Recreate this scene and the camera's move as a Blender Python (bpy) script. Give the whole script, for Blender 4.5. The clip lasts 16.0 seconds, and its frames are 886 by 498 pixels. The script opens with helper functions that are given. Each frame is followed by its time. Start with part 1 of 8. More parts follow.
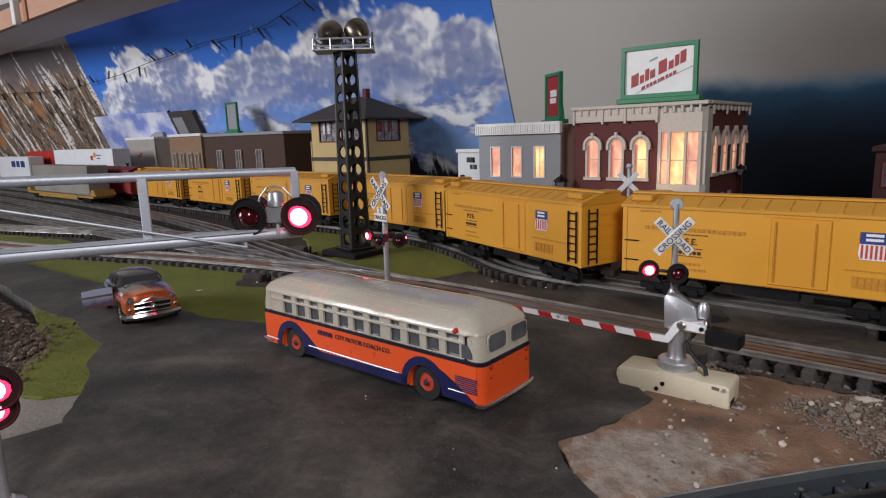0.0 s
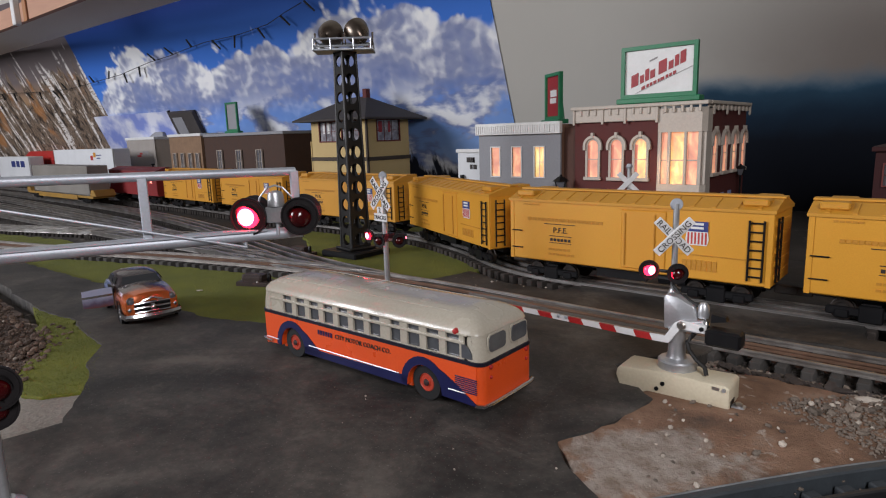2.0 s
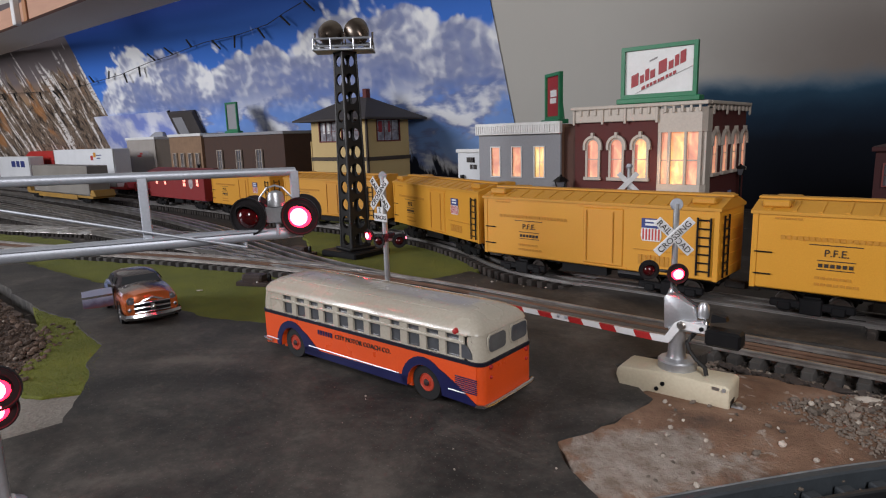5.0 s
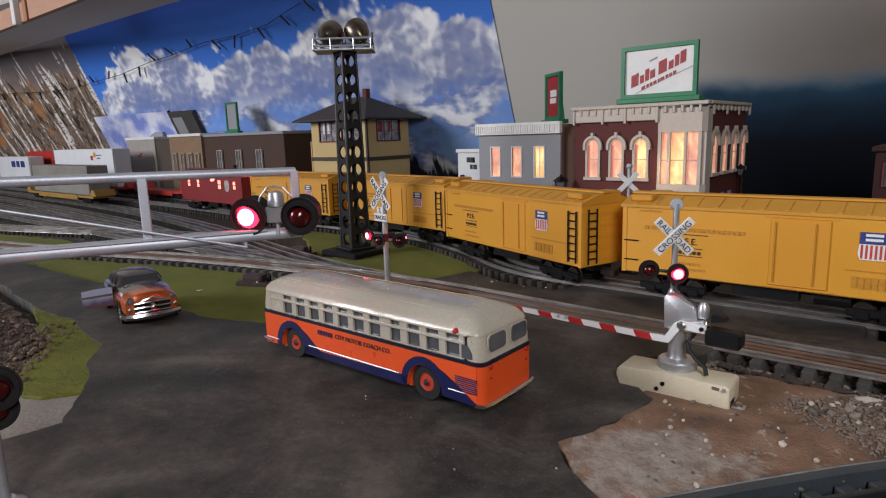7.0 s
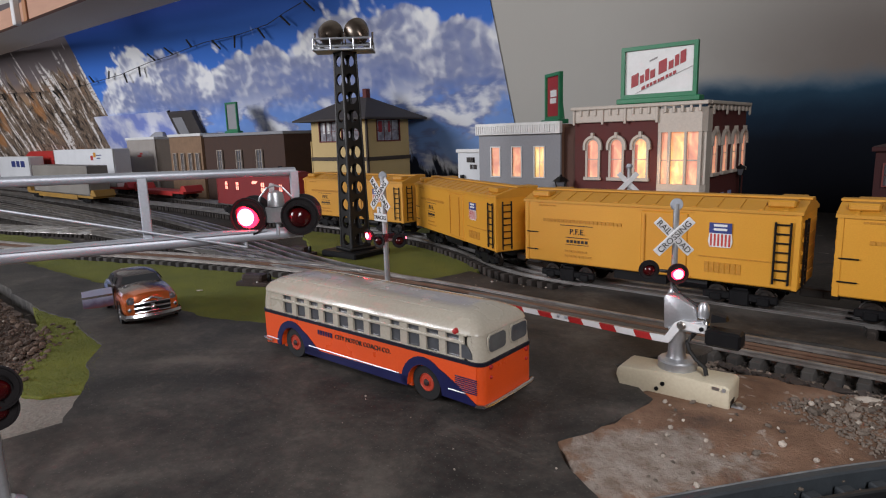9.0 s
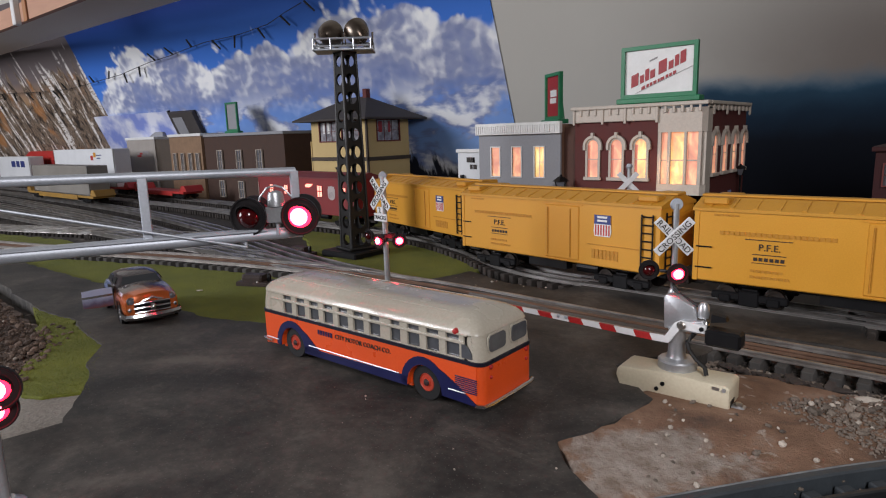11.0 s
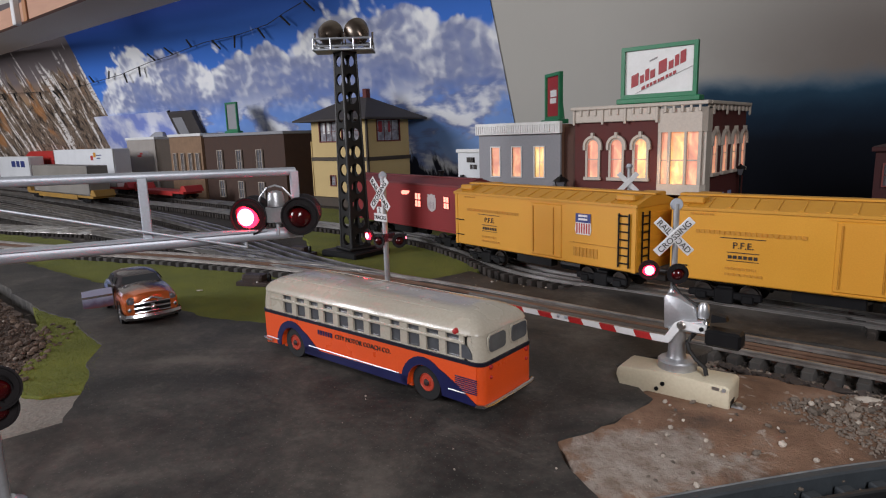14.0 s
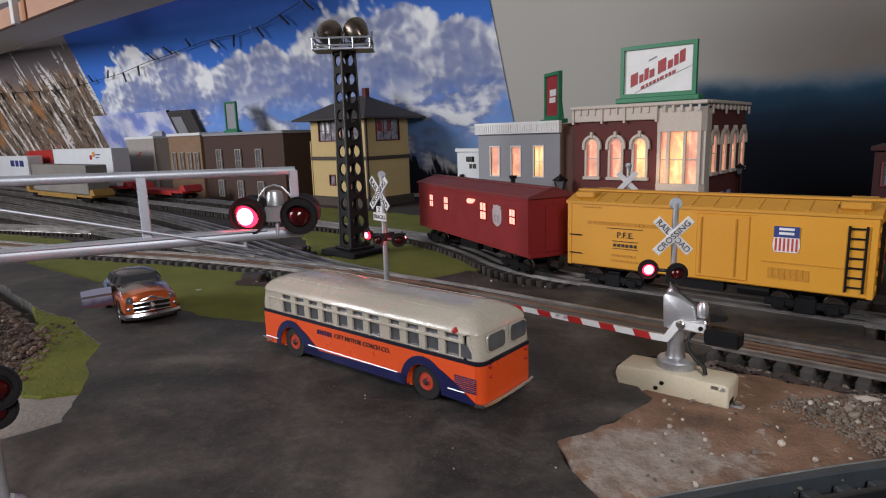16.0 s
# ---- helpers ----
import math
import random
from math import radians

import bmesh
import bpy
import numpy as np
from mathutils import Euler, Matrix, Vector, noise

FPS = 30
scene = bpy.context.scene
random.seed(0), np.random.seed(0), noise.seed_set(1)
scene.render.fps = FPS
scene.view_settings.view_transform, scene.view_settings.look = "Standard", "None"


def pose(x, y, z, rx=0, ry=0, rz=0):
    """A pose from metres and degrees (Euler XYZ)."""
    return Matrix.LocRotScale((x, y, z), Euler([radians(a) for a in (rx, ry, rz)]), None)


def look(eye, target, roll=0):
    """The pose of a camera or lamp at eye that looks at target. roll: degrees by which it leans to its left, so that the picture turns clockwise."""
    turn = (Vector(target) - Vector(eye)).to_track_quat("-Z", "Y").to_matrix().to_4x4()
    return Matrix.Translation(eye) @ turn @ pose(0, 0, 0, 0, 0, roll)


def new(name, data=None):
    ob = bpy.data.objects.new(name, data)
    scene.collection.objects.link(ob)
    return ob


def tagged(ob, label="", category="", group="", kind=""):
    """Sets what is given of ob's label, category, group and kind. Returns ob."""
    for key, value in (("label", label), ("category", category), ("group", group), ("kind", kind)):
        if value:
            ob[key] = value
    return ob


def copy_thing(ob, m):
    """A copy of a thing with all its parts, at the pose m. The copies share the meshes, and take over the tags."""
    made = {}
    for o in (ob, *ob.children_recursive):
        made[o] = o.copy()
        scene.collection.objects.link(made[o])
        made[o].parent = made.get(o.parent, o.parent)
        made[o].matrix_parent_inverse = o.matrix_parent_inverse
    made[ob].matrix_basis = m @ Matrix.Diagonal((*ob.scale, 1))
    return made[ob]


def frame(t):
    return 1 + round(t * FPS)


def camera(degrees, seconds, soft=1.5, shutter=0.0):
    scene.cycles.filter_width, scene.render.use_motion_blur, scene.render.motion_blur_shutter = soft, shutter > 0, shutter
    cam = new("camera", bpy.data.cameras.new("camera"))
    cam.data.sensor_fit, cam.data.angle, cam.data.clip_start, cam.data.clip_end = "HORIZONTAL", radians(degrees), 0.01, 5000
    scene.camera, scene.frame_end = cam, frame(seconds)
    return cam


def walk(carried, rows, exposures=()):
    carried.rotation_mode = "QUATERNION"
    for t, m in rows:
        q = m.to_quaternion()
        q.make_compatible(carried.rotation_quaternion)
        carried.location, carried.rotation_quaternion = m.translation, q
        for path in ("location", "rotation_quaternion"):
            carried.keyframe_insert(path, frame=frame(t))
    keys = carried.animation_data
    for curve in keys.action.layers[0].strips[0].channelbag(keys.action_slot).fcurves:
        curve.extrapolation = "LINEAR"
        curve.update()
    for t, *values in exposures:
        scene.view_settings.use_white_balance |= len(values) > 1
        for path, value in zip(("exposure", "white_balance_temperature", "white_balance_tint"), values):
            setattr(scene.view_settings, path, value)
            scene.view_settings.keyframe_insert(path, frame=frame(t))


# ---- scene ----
cam = camera(71.905, 16.0, soft=1.15)


def view(yaw, tilt):
    return pose(0, 0, 0.1537, 90 - 10.452 + tilt, 0, 40.494 + yaw) @ pose(0, 0, 0, 0, 0, -1.752)


walk(cam, [(0, view(0, 0)), (14.7, view(0, 0)), (15.0, view(-0.04, 0)), (15.5, view(0.1, -0.15)), (15.8, view(0, -0.1)), (16, view(-0.06, -0.06))])

# ---- light ----
world = bpy.data.worlds.new("room_air")
scene.world = world
world.use_nodes = True
world.node_tree.nodes["Background"].inputs[0].default_value = (0.75, 0.85, 1.0, 1)
world.node_tree.nodes["Background"].inputs[1].default_value = 0.2
scene.view_settings.exposure = -0.14


def lamp(name, kind, m, energy, color, size=0.1, size_y=None):
    d = bpy.data.lights.new(name, kind)
    d.energy, d.color = energy, color
    if kind == "AREA":
        d.size = size
        if size_y:
            d.shape, d.size_y = "RECTANGLE", size_y
    else:
        d.shadow_soft_size = size
    ob = new(name, d)
    ob.matrix_world = m
    return ob


# daylight through the window in the wall behind the viewer, on the left
lamp("window_light", "AREA", look((-2.6, -2.3, 1.0), (-0.75, 0.75, 0.15)), 104, (0.94, 0.94, 1.0), 1.3, 1.1)
# added fill light beside the viewer, without a fixture; brightens bus and near ground
lamp("fill_light", "AREA", look((0.40, -0.32, 0.56), (-0.16, 0.18, 0.02)), 7.4, (1.0, 0.97, 1.0), 0.3, 0.3)


# ---- materials ----
def mat(name, color, rough=0.6, metal=0.0, color2=None, scale=60.0, mixed=0.5, bump=0.15, fine=400.0, coat=0.0, emit=None, power=0.0, random_value=0.0, wear=None, wear_at=0.62, stretch=None, grain=0.14):
    """A surface whose colour drifts at two scales, with fine relief; wear: a second colour in patches."""
    m = bpy.data.materials.new(name)
    m.use_nodes = True
    n, l = m.node_tree.nodes, m.node_tree.links
    b = n["Principled BSDF"]
    b.inputs["Roughness"].default_value, b.inputs["Metallic"].default_value = rough, metal
    b.inputs["Coat Weight"].default_value = coat
    tc = n.new("ShaderNodeTexCoord")
    mp = n.new("ShaderNodeMapping")
    if stretch:
        mp.inputs["Scale"].default_value = stretch
    l.new(tc.outputs["Object"], mp.inputs[0])
    n1, n2 = n.new("ShaderNodeTexNoise"), n.new("ShaderNodeTexNoise")
    n1.inputs["Scale"].default_value, n1.inputs["Detail"].default_value = scale, 5
    n2.inputs["Scale"].default_value, n2.inputs["Detail"].default_value = fine, 3
    l.new(mp.outputs[0], n1.inputs[0])
    l.new(mp.outputs[0], n2.inputs[0])
    c2 = color2 or tuple(0.72 * v for v in color)
    r1 = n.new("ShaderNodeValToRGB")
    r1.color_ramp.elements[0].position, r1.color_ramp.elements[1].position = 0.5 - mixed * 0.45, 0.5 + mixed * 0.45
    r1.color_ramp.elements[0].color, r1.color_ramp.elements[1].color = (*c2, 1), (*color, 1)
    l.new(n1.outputs[0], r1.inputs[0])
    out = r1.outputs[0]
    g = n.new("ShaderNodeMix")
    g.data_type, g.blend_type = "RGBA", "OVERLAY"
    g.inputs[0].default_value = grain
    l.new(out, g.inputs[6])
    l.new(n2.outputs[0], g.inputs[7])
    out = g.outputs[2]
    if wear:
        n3 = n.new("ShaderNodeTexNoise")
        n3.inputs["Scale"].default_value, n3.inputs["Detail"].default_value = scale * 2.3, 8
        l.new(mp.outputs[0], n3.inputs[0])
        r3 = n.new("ShaderNodeValToRGB")
        r3.color_ramp.elements[0].position, r3.color_ramp.elements[1].position = wear_at, wear_at + 0.08
        l.new(n3.outputs[0], r3.inputs[0])
        w = n.new("ShaderNodeMix")
        w.data_type = "RGBA"
        l.new(r3.outputs[0], w.inputs[0])
        l.new(out, w.inputs[6])
        w.inputs[7].default_value = (*wear, 1)
        out = w.outputs[2]
    if random_value:
        oi = n.new("ShaderNodeObjectInfo")
        mr = n.new("ShaderNodeMapRange")
        mr.inputs[3].default_value, mr.inputs[4].default_value = 1 - random_value, 1 + random_value
        l.new(oi.outputs["Random"], mr.inputs[0])
        h = n.new("ShaderNodeHueSaturation")
        l.new(mr.outputs[0], h.inputs["Value"])
        l.new(out, h.inputs["Color"])
        out = h.outputs[0]
    l.new(out, b.inputs["Base Color"])
    if bump:
        bp = n.new("ShaderNodeBump")
        bp.inputs["Strength"].default_value, bp.inputs["Distance"].default_value = bump, 0.0008
        l.new(n2.outputs[0], bp.inputs["Height"])
        l.new(bp.outputs[0], b.inputs["Normal"])
    rr = n.new("ShaderNodeMapRange")
    rr.inputs[3].default_value, rr.inputs[4].default_value = max(rough - 0.1, 0.03), min(rough + 0.12, 1)
    l.new(n1.outputs[0], rr.inputs[0])
    l.new(rr.outputs[0], b.inputs["Roughness"])
    if emit:
        b.inputs["Emission Color"].default_value, b.inputs["Emission Strength"].default_value = (*emit, 1), power
    return m


YELLOW = mat("yellow_plastic", (0.65, 0.305, 0.024), 0.5, 0, (0.59, 0.27, 0.020), 25, 0.8, 0.1, 900)
YELLOW_ROOF = mat("yellow_roof_plastic", (0.60, 0.29, 0.03), 0.55, 0, (0.50, 0.23, 0.02), 25, 0.8, 0.1, 900)
YELLOW_DOOR = mat("yellow_door_plastic", (0.64, 0.29, 0.024), 0.5, 0, (0.58, 0.255, 0.020), 25, 0.8, 0.1, 900)
BLACK = mat("black_plastic", (0.007, 0.007, 0.008), 0.45, 0, None, 60, 0.5, 0.1)
DARKMETAL = mat("blackened_metal", (0.018, 0.017, 0.017), 0.5, 0.4, (0.03, 0.02, 0.014), 90)
STEEL = mat("tarnished_steel_rail", (0.66, 0.65, 0.64), 0.32, 1.0, (0.34, 0.31, 0.28), 30, 0.6, 0.08, 700)
RUST = mat("rusty_rail", (0.13, 0.07, 0.045), 0.7, 0.3, (0.20, 0.12, 0.08), 40)
TIE = mat("dark_wooden_tie", (0.020, 0.016, 0.014), 0.85, 0, (0.045, 0.036, 0.030), 150, 0.9, 0.4, 900, random_value=0.35)
PRINT = mat("dark_printing_ink", (0.44, 0.18, 0.012), 0.6, 0, (0.52, 0.24, 0.02), 500, 0.5, 0)
INK = mat("black_printing_ink", (0.03, 0.02, 0.015), 0.6, 0, None, 500, 0.5, 0)
WHITE = mat("white_paint", (0.78, 0.78, 0.77), 0.5, 0, (0.68, 0.68, 0.66), 60)
SHIELD_RED = mat("red_shield_ink", (0.55, 0.06, 0.05), 0.5, 0, None, 300, 0.5, 0)
SHIELD_BLUE = mat("blue_shield_ink", (0.03, 0.05, 0.22), 0.5, 0, None, 300, 0.5, 0)
BARN = mat("barn_red_plastic", (0.24, 0.012, 0.014), 0.55, 0, (0.19, 0.010, 0.011), 40, 0.8, 0.15, 700)
BARN_ROOF = mat("faded_red_roof", (0.19, 0.022, 0.024), 0.65, 0, (0.12, 0.03, 0.03), 40, 0.8, 0.15, 700)
CABOOSE_GLOW = mat("lit_caboose_window", (0.8, 0.3, 0.25), 0.5, emit=(1.0, 0.30, 0.22), power=2.2)
FADED_WHITE = mat("faded_white_ink", (0.50, 0.44, 0.44), 0.6, 0, (0.40, 0.34, 0.34), 300, 0.5, 0)
GREY_INK = mat("grey_ink", (0.26, 0.20, 0.22), 0.6, 0, None, 300, 0.5, 0)
GLOW_WINDOW = mat("lit_window", (0.9, 0.5, 0.35), 0.5, emit=(1.0, 0.42, 0.26), power=3.0)


# ---- building blocks ----
class Shape:
    """Collects solid pieces into one mesh."""

    def __init__(self):
        self.v, self.f = [], []

    def add(self, verts, faces, m=None):
        k = len(self.v)
        self.v += [tuple(m @ Vector(v)) if m else tuple(v) for v in verts]
        self.f += [[i + k for i in f] for f in faces]
        return self

    def box(self, x0, x1, y0, y1, z0, z1, m=None, c=0.0):
        """A box, its vertical and long edges cut by c."""
        if c:
            return self.cut(x0, x1, y0, y1, z0, z1, c, m)
        v = [(x, y, z) for x in (x0, x1) for y in (y0, y1) for z in (z0, z1)]
        return self.add(v, [(0, 1, 3, 2), (4, 6, 7, 5), (0, 4, 5, 1), (2, 3, 7, 6), (0, 2, 6, 4), (1, 5, 7, 3)], m)

    def cut(self, x0, x1, y0, y1, z0, z1, c, m=None):
        v = []
        f, idx = [], {}
        X, Y, Z = (x0, x1), (y0, y1), (z0, z1)
        s = (1, -1)
        for i in (0, 1):
            for j in (0, 1):
                for k in (0, 1):
                    for ax in range(3):
                        q = [X[i] + s[i] * c, Y[j] + s[j] * c, Z[k] + s[k] * c]
                        q[ax] = (X[i], Y[j], Z[k])[ax]
                        idx[i, j, k, ax] = len(v)
                        v.append(q)
        ring = ((0, 0), (1, 0), (1, 1), (0, 1))
        for e in (0, 1):
            f.append([idx[e, a, b, 0] for a, b in ring][::1 if e else -1])
            f.append([idx[a, e, b, 1] for a, b in ring][::-1 if e else 1])
            f.append([idx[a, b, e, 2] for a, b in ring][::1 if e else -1])
        for a in (0, 1):
            for b in (0, 1):
                f.append([idx[0, a, b, 1], idx[1, a, b, 1], idx[1, a, b, 2], idx[0, a, b, 2]])
                f.append([idx[a, 0, b, 0], idx[a, 1, b, 0], idx[a, 1, b, 2], idx[a, 0, b, 2]])
                f.append([idx[a, b, 0, 0], idx[a, b, 1, 0], idx[a, b, 1, 1], idx[a, b, 0, 1]])
        for i in (0, 1):
            for j in (0, 1):
                for k in (0, 1):
                    f.append([idx[i, j, k, 0], idx[i, j, k, 1], idx[i, j, k, 2]])
        return self.add(v, f, m)

    def rod(self, a, b, r, r2=None, n=12, caps=True):
        a, b = Vector(a), Vector(b)
        q = (b - a).to_track_quat("Z", "Y").to_matrix()
        r2 = r if r2 is None else r2
        v = []
        for p, s in ((a, r), (b, r2)):
            v += [p + q @ Vector((s * math.cos(2 * math.pi * i / n), s * math.sin(2 * math.pi * i / n), 0)) for i in range(n)]
        f = [(i, (i + 1) % n, n + (i + 1) % n, n + i) for i in range(n)]
        if caps:
            f += [tuple(range(n))[::-1], tuple(range(n, 2 * n))]
        return self.add(v, f)

    def lathe(self, profile, m=None, n=20, caps=True):
        """profile: (radius, height) turned round z."""
        v, f = [], []
        for r, z in profile:
            v += [(r * math.cos(2 * math.pi * i / n), r * math.sin(2 * math.pi * i / n), z) for i in range(n)]
        for k in range(len(profile) - 1):
            f += [(k * n + i, k * n + (i + 1) % n, (k + 1) * n + (i + 1) % n, (k + 1) * n + i) for i in range(n)]
        if caps:
            f += [tuple(range(n))[::-1], tuple(range((len(profile) - 1) * n, len(profile) * n))]
        return self.add(v, f, m)

    def slab(self, poly, t0, t1, m=None):
        """An outline in x and y, from height t0 to t1."""
        n = len(poly)
        v = [(x, y, t0) for x, y in poly] + [(x, y, t1) for x, y in poly]
        f = [(i, (i + 1) % n, n + (i + 1) % n, n + i) for i in range(n)] + [tuple(range(n))[::-1], tuple(range(n, 2 * n))]
        return self.add(v, f, m)

    def tube(self, pts, r, n=8):
        """A round wire through points."""
        pts = [Vector(p) for p in pts]
        v, f = [], []
        for i, p in enumerate(pts):
            d = (pts[min(i + 1, len(pts) - 1)] - pts[max(i - 1, 0)]).normalized()
            s = d.cross(Vector((0, 0, 1)) if abs(d.z) < 0.95 else Vector((1, 0, 0))).normalized()
            u = s.cross(d)
            v += [p + r * (math.cos(2 * math.pi * k / n) * s + math.sin(2 * math.pi * k / n) * u) for k in range(n)]
        for i in range(len(pts) - 1):
            f += [(i * n + k, (i + 1) * n + k, (i + 1) * n + (k + 1) % n, i * n + (k + 1) % n) for k in range(n)]
        f += [tuple(range(n)), tuple(range((len(pts) - 1) * n, len(pts) * n))[::-1]]
        return self.add(v, f)

    def rings(self, rings, caps=True):
        """Skin over rings of equally many points."""
        n = len(rings[0])
        v = [p for r in rings for p in r]
        f = [(i * n + k, i * n + (k + 1) % n, (i + 1) * n + (k + 1) % n, (i + 1) * n + k) for i in range(len(rings) - 1) for k in range(n)]
        if caps:
            f += [tuple(range(n))[::-1], tuple(range((len(rings) - 1) * n, len(rings) * n))]
        return self.add(v, f)

    def mesh(self, name, material, smooth=False, bevel=0.0):
        me = bpy.data.meshes.new(name)
        me.from_pydata([tuple(q) for q in self.v], [], self.f)
        bm = bmesh.new()
        bm.from_mesh(me)
        bmesh.ops.recalc_face_normals(bm, faces=bm.faces)
        if bevel:
            bmesh.ops.bevel(bm, geom=[e for e in bm.edges if len(e.link_faces) == 2 and e.calc_face_angle(0) > 0.6], offset=bevel, segments=2, profile=0.5, affect="EDGES", clamp_overlap=True)
        bm.to_mesh(me)
        bm.free()
        if smooth:
            me.polygons.foreach_set("use_smooth", [True] * len(me.polygons))
            me.set_sharp_from_angle(angle=radians(38))
        me.materials.append(material)
        return me


def part(name, shape, material, parent=None, label="", at=None, smooth=False, bevel=0.0):
    """Links a shape, or a mesh that others share, as one object under a thing or a part."""
    me = shape if isinstance(shape, bpy.types.Mesh) else shape.mesh(name, material, smooth, bevel)
    ob = new(name, me)
    if parent:
        ob.parent = parent
    if at is not None:
        ob.matrix_basis = at
    if label:
        tagged(ob, label)
    return ob


def thing(name, label, category, at=None, group="", kind=""):
    ob = new(name)
    ob.empty_display_size = 0.01
    if at is not None:
        ob.matrix_basis = at
    return tagged(ob, label, category, group, kind)


def letters(name, text, size, material, parent, at, depth=0.0003, align="CENTER", shear=0.0, label=""):
    """Raised lettering in the built-in font, as a mesh."""
    cu = bpy.data.curves.new(name, "FONT")
    cu.body, cu.size, cu.extrude, cu.align_x, cu.align_y, cu.shear = text, size, depth, align, "CENTER", shear
    cu.resolution_u = 3
    tmp = bpy.data.objects.new(name + "_outline", cu)
    scene.collection.objects.link(tmp)
    me = bpy.data.meshes.new_from_object(tmp.evaluated_get(bpy.context.evaluated_depsgraph_get()))
    bpy.data.objects.remove(tmp)
    me.materials.clear()
    me.materials.append(material)
    ob = new(name, me)
    ob.parent, ob.matrix_basis = parent, at
    if label:
        tagged(ob, label)
    return ob


def pierced(x0, x1, z0, z1, y0, y1, holes):
    """A plate with rectangular openings through it."""
    xs = sorted({x0, x1, *[h[0] for h in holes], *[h[1] for h in holes]})
    zs = sorted({z0, z1, *[h[2] for h in holes], *[h[3] for h in holes]})
    s = Shape()
    for k in range(len(zs) - 1):
        run = None
        for i in range(len(xs)):
            solid = i < len(xs) - 1 and not any(h[0] <= (xs[i] + xs[i + 1]) / 2 <= h[1] and h[2] <= (zs[k] + zs[k + 1]) / 2 <= h[3] for h in holes)
            if solid and run is None:
                run = xs[i]
            elif not solid and run is not None:
                s.box(run, xs[i], y0, y1, zs[k], zs[k + 1])
                run = None
    return s


def smooth_path(pts, n=24):
    """A smooth line through points of the plan, as a dense list."""
    q = [2 * Vector(pts[0]) - Vector(pts[1])] + [Vector(p) for p in pts] + [2 * Vector(pts[-1]) - Vector(pts[-2])]
    out = []
    for i in range(1, len(q) - 2):
        p0, p1, p2, p3 = q[i - 1:i + 3]
        t1 = (p1 - p0).length ** 0.5
        t2 = t1 + (p2 - p1).length ** 0.5
        t3 = t2 + (p3 - p2).length ** 0.5
        for k in range(n):
            t = t1 + (t2 - t1) * k / n
            a1 = (t1 - t) / t1 * p0 + t / t1 * p1
            a2 = (t2 - t) / (t2 - t1) * p1 + (t - t1) / (t2 - t1) * p2
            a3 = (t3 - t) / (t3 - t2) * p2 + (t - t2) / (t3 - t2) * p3
            b1 = (t2 - t) / t2 * a1 + t / t2 * a2
            b2 = (t3 - t) / (t3 - t1) * a2 + (t - t1) / (t3 - t1) * a3
            out.append((t2 - t) / (t2 - t1) * b1 + (t - t1) / (t2 - t1) * b2)
    return out + [Vector(pts[-1])]


class Line:
    """A line of the plan, by distance along it."""

    def __init__(self, pts):
        self.p = np.array([tuple(v)[:2] for v in smooth_path([(x, y) for x, y in pts])])
        self.s = np.concatenate([[0], np.cumsum(np.linalg.norm(np.diff(self.p, axis=0), axis=1))])
        self.length = self.s[-1]

    def at(self, s):
        x, y = np.interp(s, self.s, self.p[:, 0]), np.interp(s, self.s, self.p[:, 1])
        if s > self.length:
            d = self.p[-1] - self.p[-2]
            d = d / np.linalg.norm(d) * (s - self.length)
            x, y = x + d[0], y + d[1]
        return Vector((float(x), float(y)))

    def turn(self, s, e=0.01):
        d = self.at(s + e) - self.at(max(s - e, 0))
        return math.atan2(d.y, d.x)


# ---- tracks ----
RAIL_TOP = 0.003


TIE_GREY = mat("dusty_grey_tie", (0.085, 0.08, 0.075), 0.85, 0, (0.03, 0.027, 0.025), 150, 0.9, 0.4, 900, random_value=0.35)


TIE_YARD = mat("blackened_yard_tie", (0.016, 0.013, 0.011), 0.95, 0, (0.036, 0.029, 0.024), 120, 0.9, 0.4, 900, random_value=0.35)
DARK_RAIL = mat("blackened_rail", (0.10, 0.105, 0.11), 0.4, 0.8, (0.05, 0.05, 0.055), 60, 0.8, 0.1, 700)
MAIN_RAIL = mat("grey_steel_rail", (0.46, 0.45, 0.44), 0.40, 0.9, (0.26, 0.24, 0.22), 40, 0.7, 0.08, 700)
DULL_RAIL = mat("dull_grey_rail", (0.52, 0.50, 0.48), 0.42, 0.8, (0.22, 0.19, 0.17), 60, 0.8, 0.1, 700)


def rail_shape(line, off, s0, s1, top, step=0.02, deep=0.0):
    """One rail: a head on a narrow web and a foot, swept along a line."""
    prof = [(-0.0018, -0.0040), (0.0018, -0.0040), (0.0018, -0.0036), (0.0007, -0.0032), (0.0007, -0.0022), (0.0016, -0.0014), (0.0016, -0.0005), (0.0008, 0), (-0.0008, 0), (-0.0016, -0.0005), (-0.0016, -0.0014), (-0.0007, -0.0020), (-0.0007, -0.0032), (-0.0018, -0.0036)]
    if deep:
        prof = [(u * 1.35, w if w > -0.0025 else w - deep) for u, w in prof]
    n = max(int((s1 - s0) / step), 2)
    rings = []
    for i in range(n + 1):
        s = s0 + (s1 - s0) * i / n
        c, a = line.at(s), line.turn(s)
        nx, ny = -math.sin(a), math.cos(a)
        rings.append([(c.x + nx * (off + u), c.y + ny * (off + u), top + w) for u, w in prof])
    return Shape().rings(rings)


